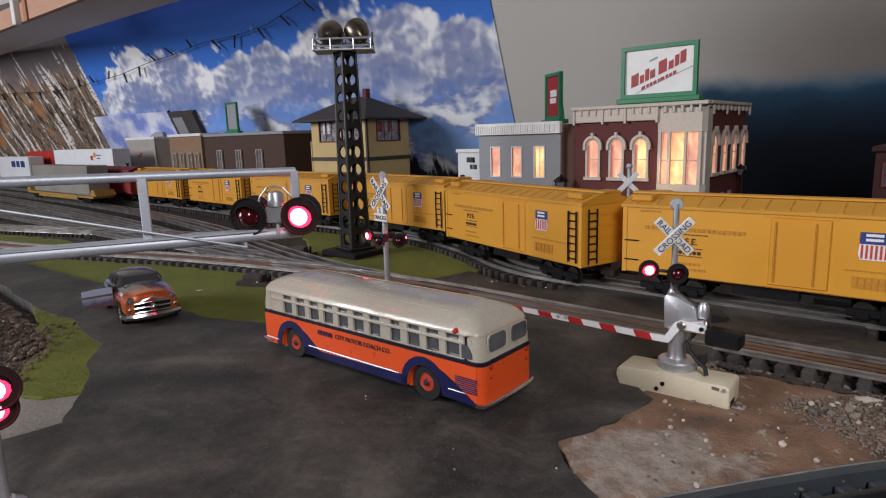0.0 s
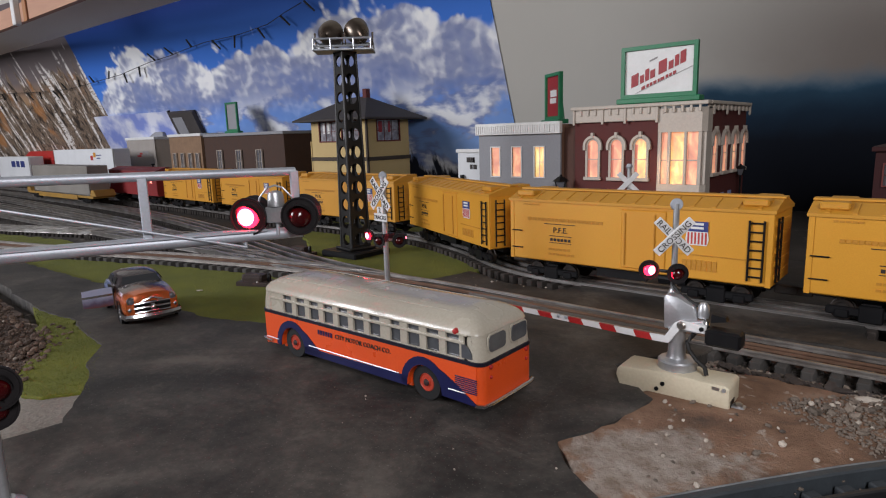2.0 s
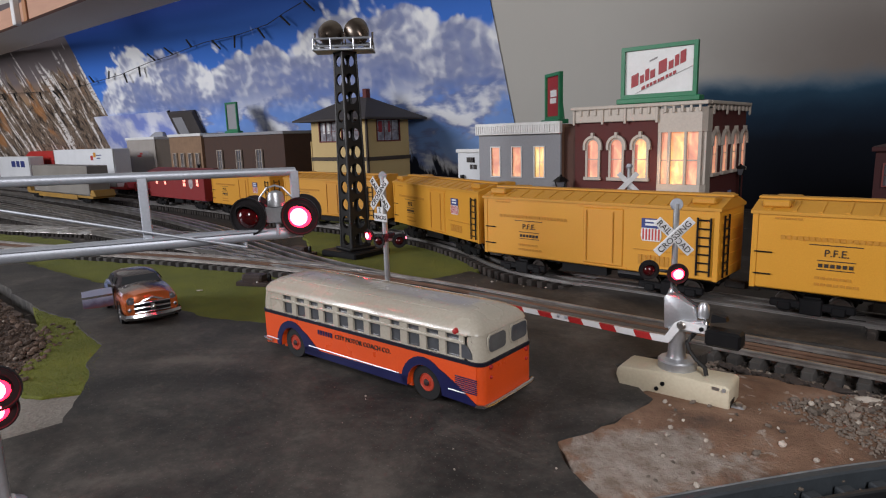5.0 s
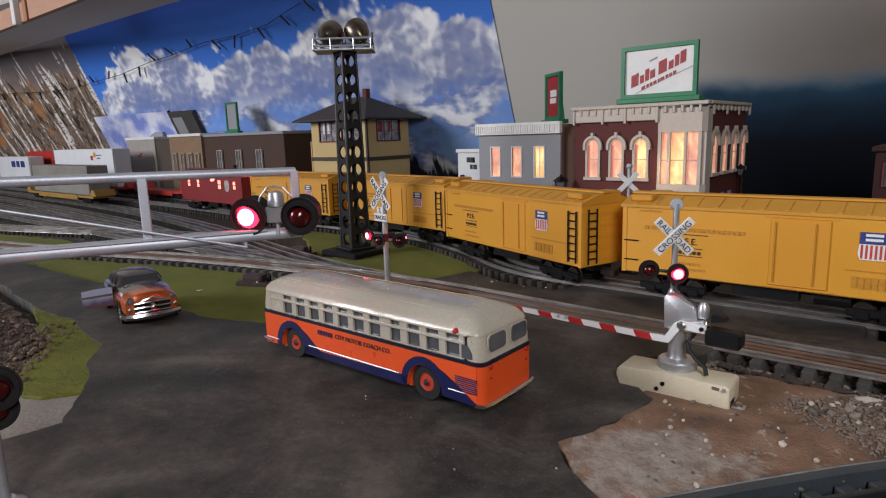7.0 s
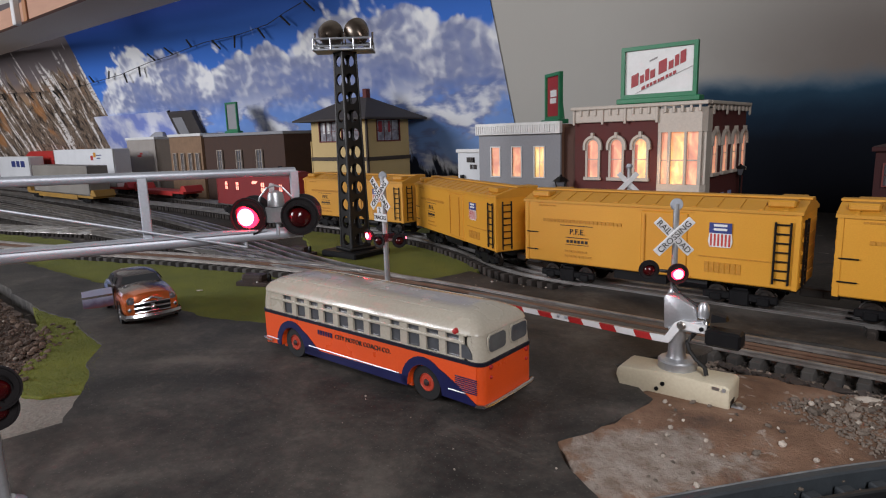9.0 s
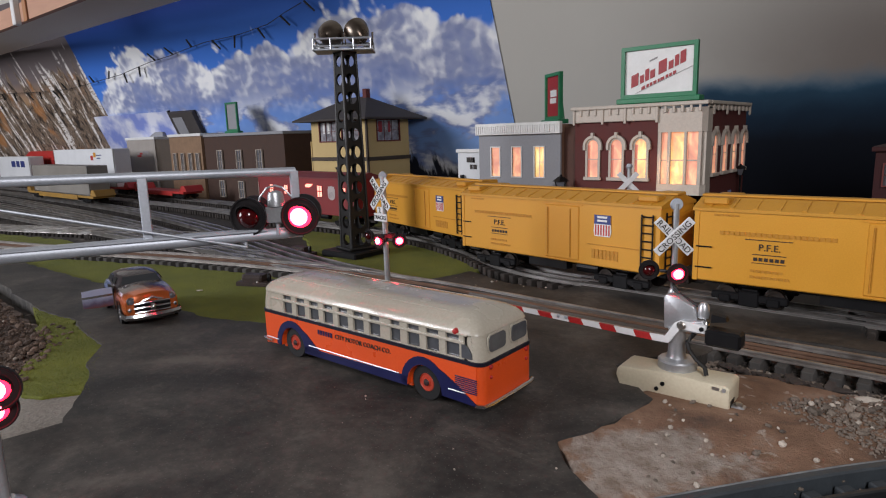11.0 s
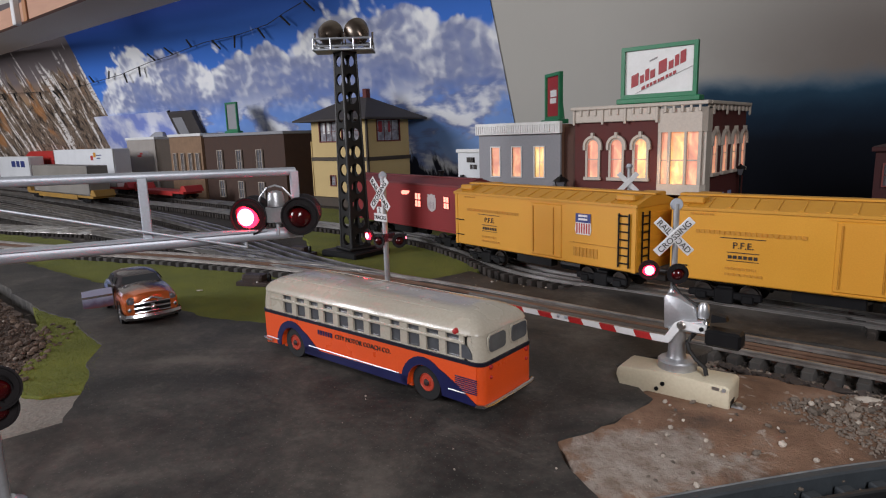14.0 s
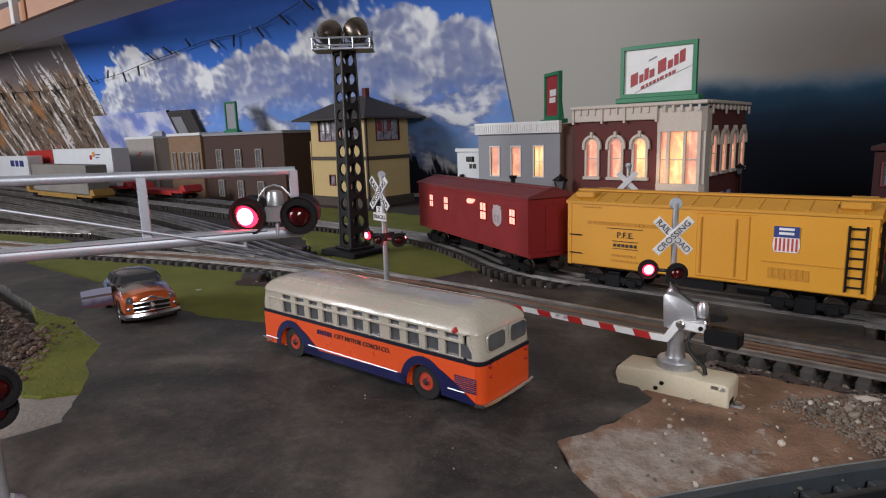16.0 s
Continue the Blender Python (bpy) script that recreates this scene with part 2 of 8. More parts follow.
def track(label, line, top, tie_step=0.0125, stretch=None, rails=(-0.0162, 0, 0.0162), rest=True, tie_material=None, center=None, rail_material=None, deep=0.0):
    t = thing("railway_track", label, "railway track", kind="structure")
    for off in rails:
        part("rail", rail_shape(line, off, 0, line.length, top, deep=deep), center if (center and off == 0) else (rail_material or STEEL), t)
    a, b = stretch or (0, line.length)
    tie = Shape().cut(-0.0036, 0.0036, -0.0275, 0.0275, -0.0135 - deep, -0.0039 - deep, 0.0007).mesh("tie", tie_material or TIE)
    rng = random.Random(7)
    far = Shape()
    s, k = 0.004, 0
    while s < line.length:
        c, an = line.at(s), line.turn(s)
        m = Matrix.Translation((c.x, c.y, top)) @ pose(0, 0, 0, 0, 0, math.degrees(an) + rng.uniform(-1.5, 1.5))
        m = m @ pose(0, rng.uniform(-0.0008, 0.0008), rng.uniform(-0.0003, 0))
        if a <= s <= b and k < 290:
            part("tie", tie, None, t, at=m)
            k += 1
        elif rest:
            far.cut(-0.0036, 0.0036, -0.0275, 0.0275, -0.0135 - deep, -0.0039 - deep, 0.0007, m)
        s += tie_step
    if far.v:
        tagged(part("tie_row", far, tie_material or TIE, t), kind="stuff")
    return t


MAIN = Line([(2.6, 0.565), (1.2, 0.565), (0.3, 0.568), (0.0, 0.569), (-0.25, 0.569), (-0.335, 0.571), (-0.40, 0.589), (-0.491, 0.640), (-0.588, 0.679), (-0.683, 0.699), (-0.8, 0.704), (-1.03, 0.712), (-1.27, 0.731), (-1.5, 0.742), (-2.0, 0.75), (-3.4, 0.75)])
FRONT = Line([(1.2, 0.455), (0.3, 0.455), (-0.02, 0.455), (-0.2, 0.456), (-0.4, 0.462), (-0.5, 0.458), (-0.63, 0.440), (-0.80, 0.400), (-1.0, 0.336), (-1.35, 0.25), (-1.9, 0.17), (-2.6, 0.12)])
track("dark-tied three-rail model railway track on which the train runs", MAIN, RAIL_TOP, stretch=(2.3, 5.0), rail_material=MAIN_RAIL)
track("three-rail model track with dark ties beside the road", FRONT, RAIL_TOP, 0.0150, stretch=(0.9, 3.4), center=RUST, tie_material=TIE_GREY, rail_material=DULL_RAIL)
YARD = [Line([(-0.52, 0.457), (-0.70, 0.452), (-0.95, 0.482), (-1.36, 0.53), (-2.06, 0.57), (-3.2, 0.60)]), Line([(-0.46, 0.462), (-0.62, 0.478), (-0.8, 0.515), (-1.05, 0.575), (-1.5, 0.635), (-2.2, 0.665), (-3.2, 0.67)]), Line([(-0.72, 0.468), (-1.0, 0.455), (-1.5, 0.445), (-2.2, 0.43), (-3.2, 0.40)]), Line([(-0.9, 0.497), (-1.4, 0.495), (-2.1, 0.505), (-3.2, 0.51)]), Line([(-0.86, 0.525), (-0.97, 0.527), (-1.13, 0.482), (-1.5, 0.36), (-2.0, 0.19), (-2.5, 0.05)])]
for i, line in enumerate(YARD):
    track("yard track with dark ties and tarnished rails", line, RAIL_TOP - 0.0005 * (i + 1), stretch=(0, 1.2), deep=0.0036, tie_material=TIE_YARD)
BACK = Line([(-1.3, 0.83), (-1.6, 0.845), (-2.0, 0.85), (-3.6, 0.85)])
track("far siding track under the parked flatcars", BACK, RAIL_TOP, stretch=(0, 1.5))

# ---- the train ----
CAR_LENGTH, SILL, SIDE = 0.2532, 0.0242, 0.0626


def boxcar():
    t = thing("boxcar", "yellow plastic boxcar with shield emblem and black ladders, in the train", "model boxcar", group="yellow boxcars of the train")
    h, w, b, e = CAR_LENGTH / 2, 0.031, SILL, SILL + SIDE
    s = Shape()
    s.cut(-h, h, -w, w, b, e - 0.0005, 0.001)
    part("body", s, YELLOW, t, bevel=0.0)
    for y in (-1, 1):
        for x in (-h + 0.0025, h - 0.0025):
            part("corner_post", Shape().box(x - 0.002, x + 0.002, y * w - 0.0006, y * w + 0.0006, b, e), YELLOW, t)
    r = Shape()
    prof = [(-w - 0.0015, e - 0.002), (-w - 0.0015, e + 0.0005), (-0.010, e + 0.0075), (0.010, e + 0.0075), (w + 0.0015, e + 0.0005), (w + 0.0015, e - 0.002)]
    r.rings([[(x, y, z) for y, z in prof] for x in (-h - 0.001, h + 0.001)])
    for i in range(14):
        x = -h + 0.012 + i * (2 * h - 0.024) / 13
        for y in (-1, 1):
            r.add([(x - 0.0015, y * 0.011, e + 0.0078), (x + 0.0015, y * 0.011, e + 0.0078), (x + 0.0015, y * w, e + 0.0016), (x - 0.0015, y * w, e + 0.0016), (x - 0.0015, y * 0.011, e + 0.006), (x + 0.0015, y * 0.011, e + 0.006), (x + 0.0015, y * w, e), (x - 0.0015, y * w, e)], [(0, 1, 2, 3), (7, 6, 5, 4), (0, 4, 5, 1), (1, 5, 6, 2), (2, 6, 7, 3), (3, 7, 4, 0)])
    part("roof", r, YELLOW_ROOF, t)
    part("running_board", Shape().cut(-h - 0.002, h + 0.002, -0.0055, 0.0055, e + 0.0078, e + 0.0098, 0.0004), YELLOW_ROOF, t)
    for x in (-h + 0.016, h - 0.016):
        for y in (-0.019, 0.019):
            part("hatch", Shape().cut(x - 0.010, x + 0.010, y - 0.008, y + 0.008, e + 0.003, e + 0.0088, 0.0012), YELLOW_ROOF, t)
    u = Shape().box(-h + 0.004, h - 0.004, -0.012, 0.012, b - 0.006, b)
    u.box(-0.03, 0.02, -0.024, -0.014, b - 0.010, b)
    u.rod((0.03, -0.015, b - 0.006), (0.055, -0.015, b - 0.006), 0.006)
    part("underframe", u, BLACK, t)
    for y in (-1, 1):
        d = Shape().cut(-0.002, 0.040, y * w - 0.0012, y * w + 0.0012, b + 0.003, e - 0.005, 0.0008)
        d.box(-0.006, 0.044, y * w - 0.0007, y * w + 0.0007, e - 0.0045, e - 0.0035)
        d.box(-0.006, 0.044, y * w - 0.0007, y * w + 0.0007, b + 0.0012, b + 0.0024)
        door = part("door", d, YELLOW_DOOR, t)
        for x in (0.002, 0.030):
            part("door_rod", Shape().rod((x, y * (w + 0.0018), b + 0.006), (x, y * (w + 0.0018), e - 0.008), 0.0006, n=6), PRINT, door)
        for x in (h - 0.0125,):
            l = Shape()
            for dx in (-0.0055, 0.0055):
                l.rod((x + dx, y * (w + 0.0016), b + 0.004), (x + dx, y * (w + 0.0016), e - 0.008), 0.0009, n=6)
            for k in range(7):
                z = b + 0.008 + k * (SIDE - 0.018) / 6
                l.rod((x - 0.0055, y * (w + 0.0016), z), (x + 0.0055, y * (w + 0.0016), z), 0.0007, n=6)
            part("side_ladder", l, BLACK, t)
        g = Shape()
        for z in (b + 0.012, b + 0.030):
            g.rod((-h + 0.003, y * (w + 0.0012), z), (-h + 0.016, y * (w + 0.0012), z), 0.0006, n=6)
        part("grab_iron", g, BLACK, t)
        # emblem
        x, z, k = 0.067 * (1 if y < 0 else 1), b + 0.040, 0.0098
        o = y * (w + 0.0004)
        sh = part("shield", Shape().slab([(-k, -k * 0.5), (-k * 0.85, -k), (k * 0.85, -k), (k, -k * 0.5), (k * 0.9, k * 0.3), (k * 0.9, k * 1.1), (-k * 0.9, k * 1.1), (-k * 0.9, k * 0.3)], 0, 0.0004, Matrix.Translation((x, o, z)) @ pose(0, 0, 0, 90 if y < 0 else -90)), WHITE, t, "red, white and blue shield emblem")
        for i in range(6):
            xx = x - k * 0.82 + i * k * 0.3
            part("stripe", Shape().box(xx, xx + k * 0.15, o + y * 0.0003, o + y * 0.0007, z - k * 0.9, z + k * 0.15), SHIELD_RED, sh)
        part("band", Shape().box(x - k * 0.92, x + k * 0.92, o + y * 0.0003, o + y * 0.0007, z + k * 0.22, z + k * 1.12), SHIELD_BLUE, sh)
        for zz in (0.45, 0.8):
            part("band_mark", Shape().box(x - k * 0.55, x + k * 0.55, o + y * 0.0006, o + y * 0.0010, z + k * zz, z + k * (zz + 0.2)), WHITE, sh)
        # printed matter
        pr = Shape()
        for (xa, xb, za, zb) in ((-0.105, -0.020, 0.0415, 0.0445), (-0.110, -0.09, 0.057, 0.0585), (0.05, 0.11, 0.021, 0.022), (0.055, 0.085, 0.008, 0.017), (-0.08, -0.055, 0.012, 0.014), (-0.08, -0.050, 0.007, 0.009)):
            n = max(int((xb - xa) / 0.004), 1)
            for i in range(n):
                pr.box(xa + (xb - xa) * i / n, xa + (xb - xa) * (i + 0.8) / n, o - 0.0002, o + 0.0002, b + za, b + zb)
        tagged(part("lettering_bar", pr, PRINT, t), kind="stuff")
        pr = Shape()
        for (xa, xb, za, zb) in ((-0.085, -0.050, 0.0385, 0.0391), (-0.079, -0.054, 0.0265, 0.0271), (-0.079, -0.054, 0.0195, 0.0200)):
            pr.box(xa, xb, o - 0.0002, o + 0.0002, b + za, b + zb)
        for i in range(6):
            pr.box(-0.078 + i * 0.004, -0.0752 + i * 0.004, o - 0.0002, o + 0.0002, b + 0.0215, b + 0.0243)
        tagged(part("number_bar", pr, INK, t), kind="stuff")
        letters("lettering", "P.F.E.", 0.0078, INK, t, Matrix.Translation((-0.0665, y * (w + 0.0004), b + 0.0325)) @ pose(0, 0, 0, 90, 0, 0 if y < 0 else 180))
    l = Shape()
    for y in (-0.024, -0.013):
        l.rod((h + 0.0016, y, b + 0.003), (h + 0.0016, y, e - 0.006), 0.0009, n=6)
    for k in range(7):
        z = b + 0.008 + k * (SIDE - 0.018) / 6
        l.rod((h + 0.0016, -0.024, z), (h + 0.0016, -0.013, z), 0.0007, n=6)
    part("end_ladder", l, BLACK, t)
    for s in (-1, 1):
        for z in range(5):
            part("end_rib", Shape().box(s * h - 0.0008, s * h + 0.0008, -0.026, 0.026, b + 0.006 + z * 0.011, b + 0.010 + z * 0.011), YELLOW, t)
        part("coupler", Shape().cut(s * (h + 0.006) - 0.009, s * (h + 0.006) + 0.009, -0.004, 0.004, b - 0.010, b - 0.003, 0.001), DARKMETAL, t)
    trucks(t, 0.082)
    return t


def trucks(t, half):
    for s in (-half, half):
        f = Shape()
        for y in (-0.021, 0.021):
            f.cut(-0.030, 0.030, y - 0.002, y + 0.002, 0.008, 0.0145, 0.001)
            f.cut(-0.008, 0.008, y - 0.003, y + 0.003, 0.004, 0.017, 0.001)
            for x in (-0.019, 0.019):
                f.cut(x - 0.005, x + 0.005, y - 0.0032, y + 0.0032, 0.006, 0.013, 0.001)
        f.box(-0.006, 0.006, -0.020, 0.020, 0.010, 0.0185)
        k = part("truck", f, BLACK, t, at=pose(s, 0, 0))
        for x in (-0.019, 0.019):
            w = Shape()
            for y in (-1, 1):
                w.lathe([(0.0092, 0.0135), (0.0092, 0.0147), (0.0083, 0.0152), (0.0083, 0.0187), (0.006, 0.0187), (0.006, 0.0176), (0.002, 0.0176)], pose(0, 0, 0, 90 if y > 0 else -90), 18)
            w.rod((0, -0.018, 0), (0, 0.018, 0), 0.0015, n=8)
            w.box(-0.005, 0.005, -0.0190, -0.0186, -0.001, 0.001)
            part("wheelset", w, DARKMETAL, k, at=pose(x, 0, 0.0083 + RAIL_TOP))


def caboose():
    t = thing("caboose", "dark red caboose with lit windows, last in the train", "model caboose")
    h, w, b, e = 0.147, 0.0292, 0.0265, 0.0880
    part("body", Shape().cut(-h, h, -w, w, b, e, 0.001), BARN, t)
    for y in (-1, 1):
        part("side_sill", Shape().cut(-h, h, y * w - 0.0008, y * w + 0.0008, b - 0.0012, b + 0.0016, 0.0003), BARN, t)
        part("letter_board", Shape().cut(-h, h, y * w - 0.0006, y * w + 0.0006, e - 0.0050, e - 0.0002, 0.0002), BARN, t)
        for x in (-h + 0.0016, h - 0.0016):
            part("corner_post", Shape().box(x - 0.0014, x + 0.0014, y * w - 0.0005, y * w + 0.0005, b, e - 0.005), BARN, t)
    prof = [(-w - 0.0018, e - 0.001), (-w - 0.0018, e + 0.0012), (-w * 0.5, e + 0.0058), (-0.008, e + 0.0078), (0.008, e + 0.0078), (w * 0.5, e + 0.0058), (w + 0.0018, e + 0.0012), (w + 0.0018, e - 0.001)]
    part("roof", Shape().rings([[(x, y, z) for y, z in prof] for x in (-h - 0.003, h + 0.003)]), BARN_ROOF, t)
    part("running_board", Shape().cut(-h - 0.004, h + 0.004, -0.006, 0.006, e + 0.0079, e + 0.0095, 0.0004), BARN_ROOF, t)
    part("stovepipe", Shape().rod((0.062, 0.004, e + 0.004), (0.062, 0.004, e + 0.015), 0.0028).rod((0.062, 0.004, e + 0.014), (0.062, 0.004, e + 0.0175), 0.0042, 0.0048), BLACK, t)
    zc = 0.0655
    for y in (-1, 1):
        o = y * (w + 0.0003)
        for x, k in ((-0.101, 0.92), (-0.053, 0.95), (0.050, 1.12), (0.116, 0.92)):
            fr = part("window", Shape().cut(x - 0.0066 * k, x + 0.0066 * k, min(o - y * 0.0005, o + y * 0.0006), max(o - y * 0.0005, o + y * 0.0006), zc - 0.0094 * k, zc + 0.0094 * k, 0.0002), BARN, t)
            for dx in (-0.0031, 0.0031):
                for dz in (-0.0046, 0.0046):
                    part("pane", Shape().box(x + dx * k - 0.0024 * k, x + dx * k + 0.0024 * k, min(o, o + y * 0.0008), max(o, o + y * 0.0008), zc + dz * k - 0.0038 * k, zc + dz * k + 0.0038 * k), CABOOSE_GLOW, fr)
        sh = [(-0.0100, 0.006), (-0.0098, -0.004), (-0.0085, -0.009), (-0.004, -0.0118), (0, -0.013), (0.004, -0.0118), (0.0085, -0.009), (0.0098, -0.004), (0.0100, 0.006), (0.0080, 0.0075), (0.0088, 0.0110), (0.004, 0.0106), (0, 0.0120), (-0.004, 0.0106), (-0.0088, 0.0110), (-0.0080, 0.0075)]
        em = part("emblem", Shape().slab(sh, 0, 0.0004, Matrix.Translation((0.0825, o, 0.0640)) @ pose(0, 0, 0, 90 if y < 0 else -90)), FADED_WHITE, t, "faded white shield emblem")
        for i in range(4):
            part("emblem_bar", Shape().box(0.0765 + i * 0.0033, 0.0775 + i * 0.0033, o + y * 0.0004 - 0.0001, o + y * 0.0004 + 0.0001, 0.0555, 0.0650), GREY_INK, em)
        part("marker_lamp", Shape().slab([(-0.0105, 0), (-0.008, -0.0030), (0.004, -0.0026), (0.0105, 0.0012), (0.0105, 0.0030), (-0.006, 0.0030)], 0, 0.0010, Matrix.Translation((0.0185, o, 0.0745)) @ pose(0, 0, 0, 90 if y < 0 else -90)), CABOOSE_GLOW, t)
    for s in (-1, 1):
        x = s * (h + 0.0004)
        part("end_door", Shape().cut(x - 0.0007, x + 0.0007, -0.0085, 0.0085, b + 0.003, e - 0.010, 0.0003), BARN, t)
        part("end_beam", Shape().cut(x - 0.0016, x + 0.0016, -w, w, b - 0.002, b + 0.0025, 0.0004), BARN, t)
    u = Shape().box(-h + 0.002, h - 0.002, -0.012, 0.012, b - 0.005, b)
    u.cut(-0.020, 0.026, -0.026, -0.014, b - 0.012, b, 0.001)
    u.rod((0.036, -0.018, b - 0.006), (0.060, -0.018, b - 0.006), 0.005)
    part("underframe", u, BLACK, t)
    part("coupler", Shape().cut(h + 0.002, h + 0.016, -0.004, 0.004, 0.014, 0.021, 0.001), DARKMETAL, t)
    trucks(t, 0.108)
    return t


PITCH = 0.276
first = boxcar()
TRAIN = [first] + [copy_thing(first, pose(0, 0, 0)) for i in range(5)]
TRAIN.append(caboose())


def travelled(t):
    """How far the first car's centre lies along the main line."""
    ease = lambda a, b: 0.5 - 0.5 * math.cos(math.pi * min(max((t - a) / (b - a), 0), 1))
    drift = 0.0034 * ease(0.3, 3.0) - 0.0054 * ease(3.0, 9.0) - 0.0034 * ease(9.0, 12.2) + 0.0054 * ease(12.6, 16.0)
    return 2.7115 - 0.0755 * t - 0.000451 * t * t - 0.004 * math.exp(-((t - 10) / 2.2) ** 2) + drift


def along(s):
    return s if s < 3.0 else 3.0 + (s - 3.0) * 1.075


def car_pose(i, t):
    half = 0.082 if i < 6 else 0.108
    s = along(travelled(t) + PITCH * i + (0.020 if i == 6 else 0))
    a, b = MAIN.at(s - half), MAIN.at(s + half)
    c, d = (a + b) / 2, a - b
    return pose(c.x, c.y, RAIL_TOP - 0.003, 0, 0, math.degrees(math.atan2(d.y, d.x)))




# ---- more materials ----
EARTH = mat("dark_yard_earth", (0.055, 0.043, 0.034), 0.9, 0, (0.018, 0.016, 0.014), 30, 0.8, 0.8, 350, wear=(0.16, 0.14, 0.12), wear_at=0.63)
GRASS = mat("flocked_grass", (0.185, 0.195, 0.022), 0.95, 0, (0.085, 0.10, 0.013), 26, 0.9, 1.0, 900, grain=0.4)
CONCRETE = mat("pale_plaster", (0.27, 0.245, 0.215), 0.9, 0, (0.19, 0.165, 0.14), 40, 0.6, 0.8, 400, wear=(0.10, 0.075, 0.055), wear_at=0.66, grain=0.4)
STONE = mat("grey_ballast_stone", (0.20, 0.165, 0.132), 0.85, 0, (0.10, 0.078, 0.062), 120, 0.8, 0.6, 900, random_value=0.45)
STONE_PALE = mat("pale_stone", (0.50, 0.45, 0.39), 0.85, 0, (0.34, 0.29, 0.24), 120, 0.8, 0.5, 900, random_value=0.3)
PLANK = mat("weathered_grey_plank", (0.17, 0.155, 0.14), 0.85, 0, (0.08, 0.075, 0.07), 60, 0.9, 0.6, 500, stretch=(1, 8, 8))
CREAM_WALL = mat("cream_wall_paint", (0.82, 0.76, 0.68), 0.8, 0, (0.74, 0.68, 0.60), 2.5, 0.8, 0.05, 300)
# dark, for unseen walls that should bounce little light
ROOM_WALL = mat("unseen_dark_wall", (0.22, 0.20, 0.185), 0.85, 0, (0.19, 0.17, 0.155), 2.5, 0.8, 0.05, 300)
WOOD_PINK = mat("bare_pink_wood", (0.52, 0.30, 0.205), 0.6, 0, (0.43, 0.235, 0.16), 15, 0.8, 0.2, 300, stretch=(1, 8, 8))
SILVER = mat("silver_painted_metal", (0.55, 0.56, 0.58), 0.38, 0.75, (0.45, 0.46, 0.48), 60, 0.7, 0.1, 700)
GREYTUBE = mat("grey_galvanised_tube", (0.50, 0.53, 0.58), 0.48, 0.5, (0.38, 0.41, 0.46), 60, 0.7, 0.1, 700)
SIGNAL_BLACK = mat("glossy_black_paint", (0.016, 0.014, 0.015), 0.42, 0, None, 90, 0.5, 0.05)
BULB_DARK = mat("unlit_red_glass", (0.06, 0.003, 0.004), 0.12, 0, (0.04, 0.002, 0.003), 90, 0.5, 0)
BULB_CORE = mat("lit_bulb_core", (1, 0.2, 0.2), 0.4, emit=(1.0, 0.05, 0.08), power=32)
# red glass around the core, also glowing for the lamp's glare
BULB_RED = mat("lit_red_glare", (0.7, 0.02, 0.03), 0.3, emit=(1.0, 0.012, 0.04), power=8.0)
for black in (BLACK, SIGNAL_BLACK):
    black.node_tree.nodes["Principled BSDF"].inputs["Specular IOR Level"].default_value = 0.22
SIGN_WHITE = mat("white_sign_enamel", (0.74, 0.75, 0.76), 0.45, 0, (0.62, 0.62, 0.62), 90, 0.8, 0.05)
RED_PAINT = mat("red_stripe_paint", (0.42, 0.02, 0.02), 0.45, 0, (0.32, 0.015, 0.015), 90, 0.8, 0.05)
IVORY = mat("ivory_cast_base", (0.62, 0.56, 0.42), 0.5, 0, (0.54, 0.48, 0.35), 40, 0.8, 0.12, 600, wear=(0.35, 0.30, 0.2), wear_at=0.74)
BUS_ORANGE = mat("glossy_orange_paint", (0.72, 0.085, 0.012), 0.28, 0, (0.66, 0.07, 0.010), 40, 0.8, 0.02, 700, coat=0.4)
BUS_CREAM = mat("glossy_cream_paint", (0.425, 0.39, 0.318), 0.25, 0, (0.395, 0.36, 0.295), 40, 0.8, 0.02, 700, coat=0.4)
BUS_BLUE = mat("dark_blue_paint", (0.003, 0.005, 0.066), 0.4, 0, None, 40, 0.8, 0.02, 700)
BUS_RIM = mat("orange_red_rim", (0.42, 0.040, 0.016), 0.45)
BUS_HUB = mat("dark_hub", (0.03, 0.012, 0.012), 0.5)
# opaque grey stands for reflections and the interior seen in the panes
BUS_GLASS = mat("grey_bus_glass", (0.085, 0.09, 0.10), 0.12, 0, (0.05, 0.053, 0.06), 120, 0.8, 0)
DARK_GLASS = mat("dark_window_glass", (0.03, 0.035, 0.045), 0.06, 0, (0.02, 0.024, 0.03), 40, 0.8, 0)
RUBBER = mat("black_rubber", (0.004, 0.004, 0.0045), 0.75, 0, None, 90, 0.8, 0.2)
CHROME = mat("chrome", (0.66, 0.66, 0.67), 0.2, 1.0, (0.56, 0.56, 0.57), 60, 0.8, 0)
CAR_GREY = mat("dark_grey_violet_paint", (0.075, 0.062, 0.068), 0.25, 0.35, (0.06, 0.05, 0.055), 60, 0.8, 0.02, 900, coat=0.6)
TOWER_PAINT = mat("black_tower_paint", (0.011, 0.011, 0.012), 0.42, 0.2, (0.02, 0.019, 0.018), 90, 0.8, 0.1)
HOUSE_YELLOW = mat("buff_yellow_siding", (0.62, 0.46, 0.21), 0.7, 0, (0.56, 0.41, 0.18), 30, 0.8, 0.1)
HOUSE_BROWN = mat("brown_trim", (0.075, 0.055, 0.04), 0.7, 0, None, 60)
ROOF_GREY = mat("dark_grey_shingle", (0.065, 0.055, 0.052), 0.8, 0, (0.04, 0.035, 0.033), 60, 0.8, 0.5, 500)
WINDOW_RED = mat("dark_red_sash", (0.16, 0.025, 0.02), 0.6, 0, None, 60)
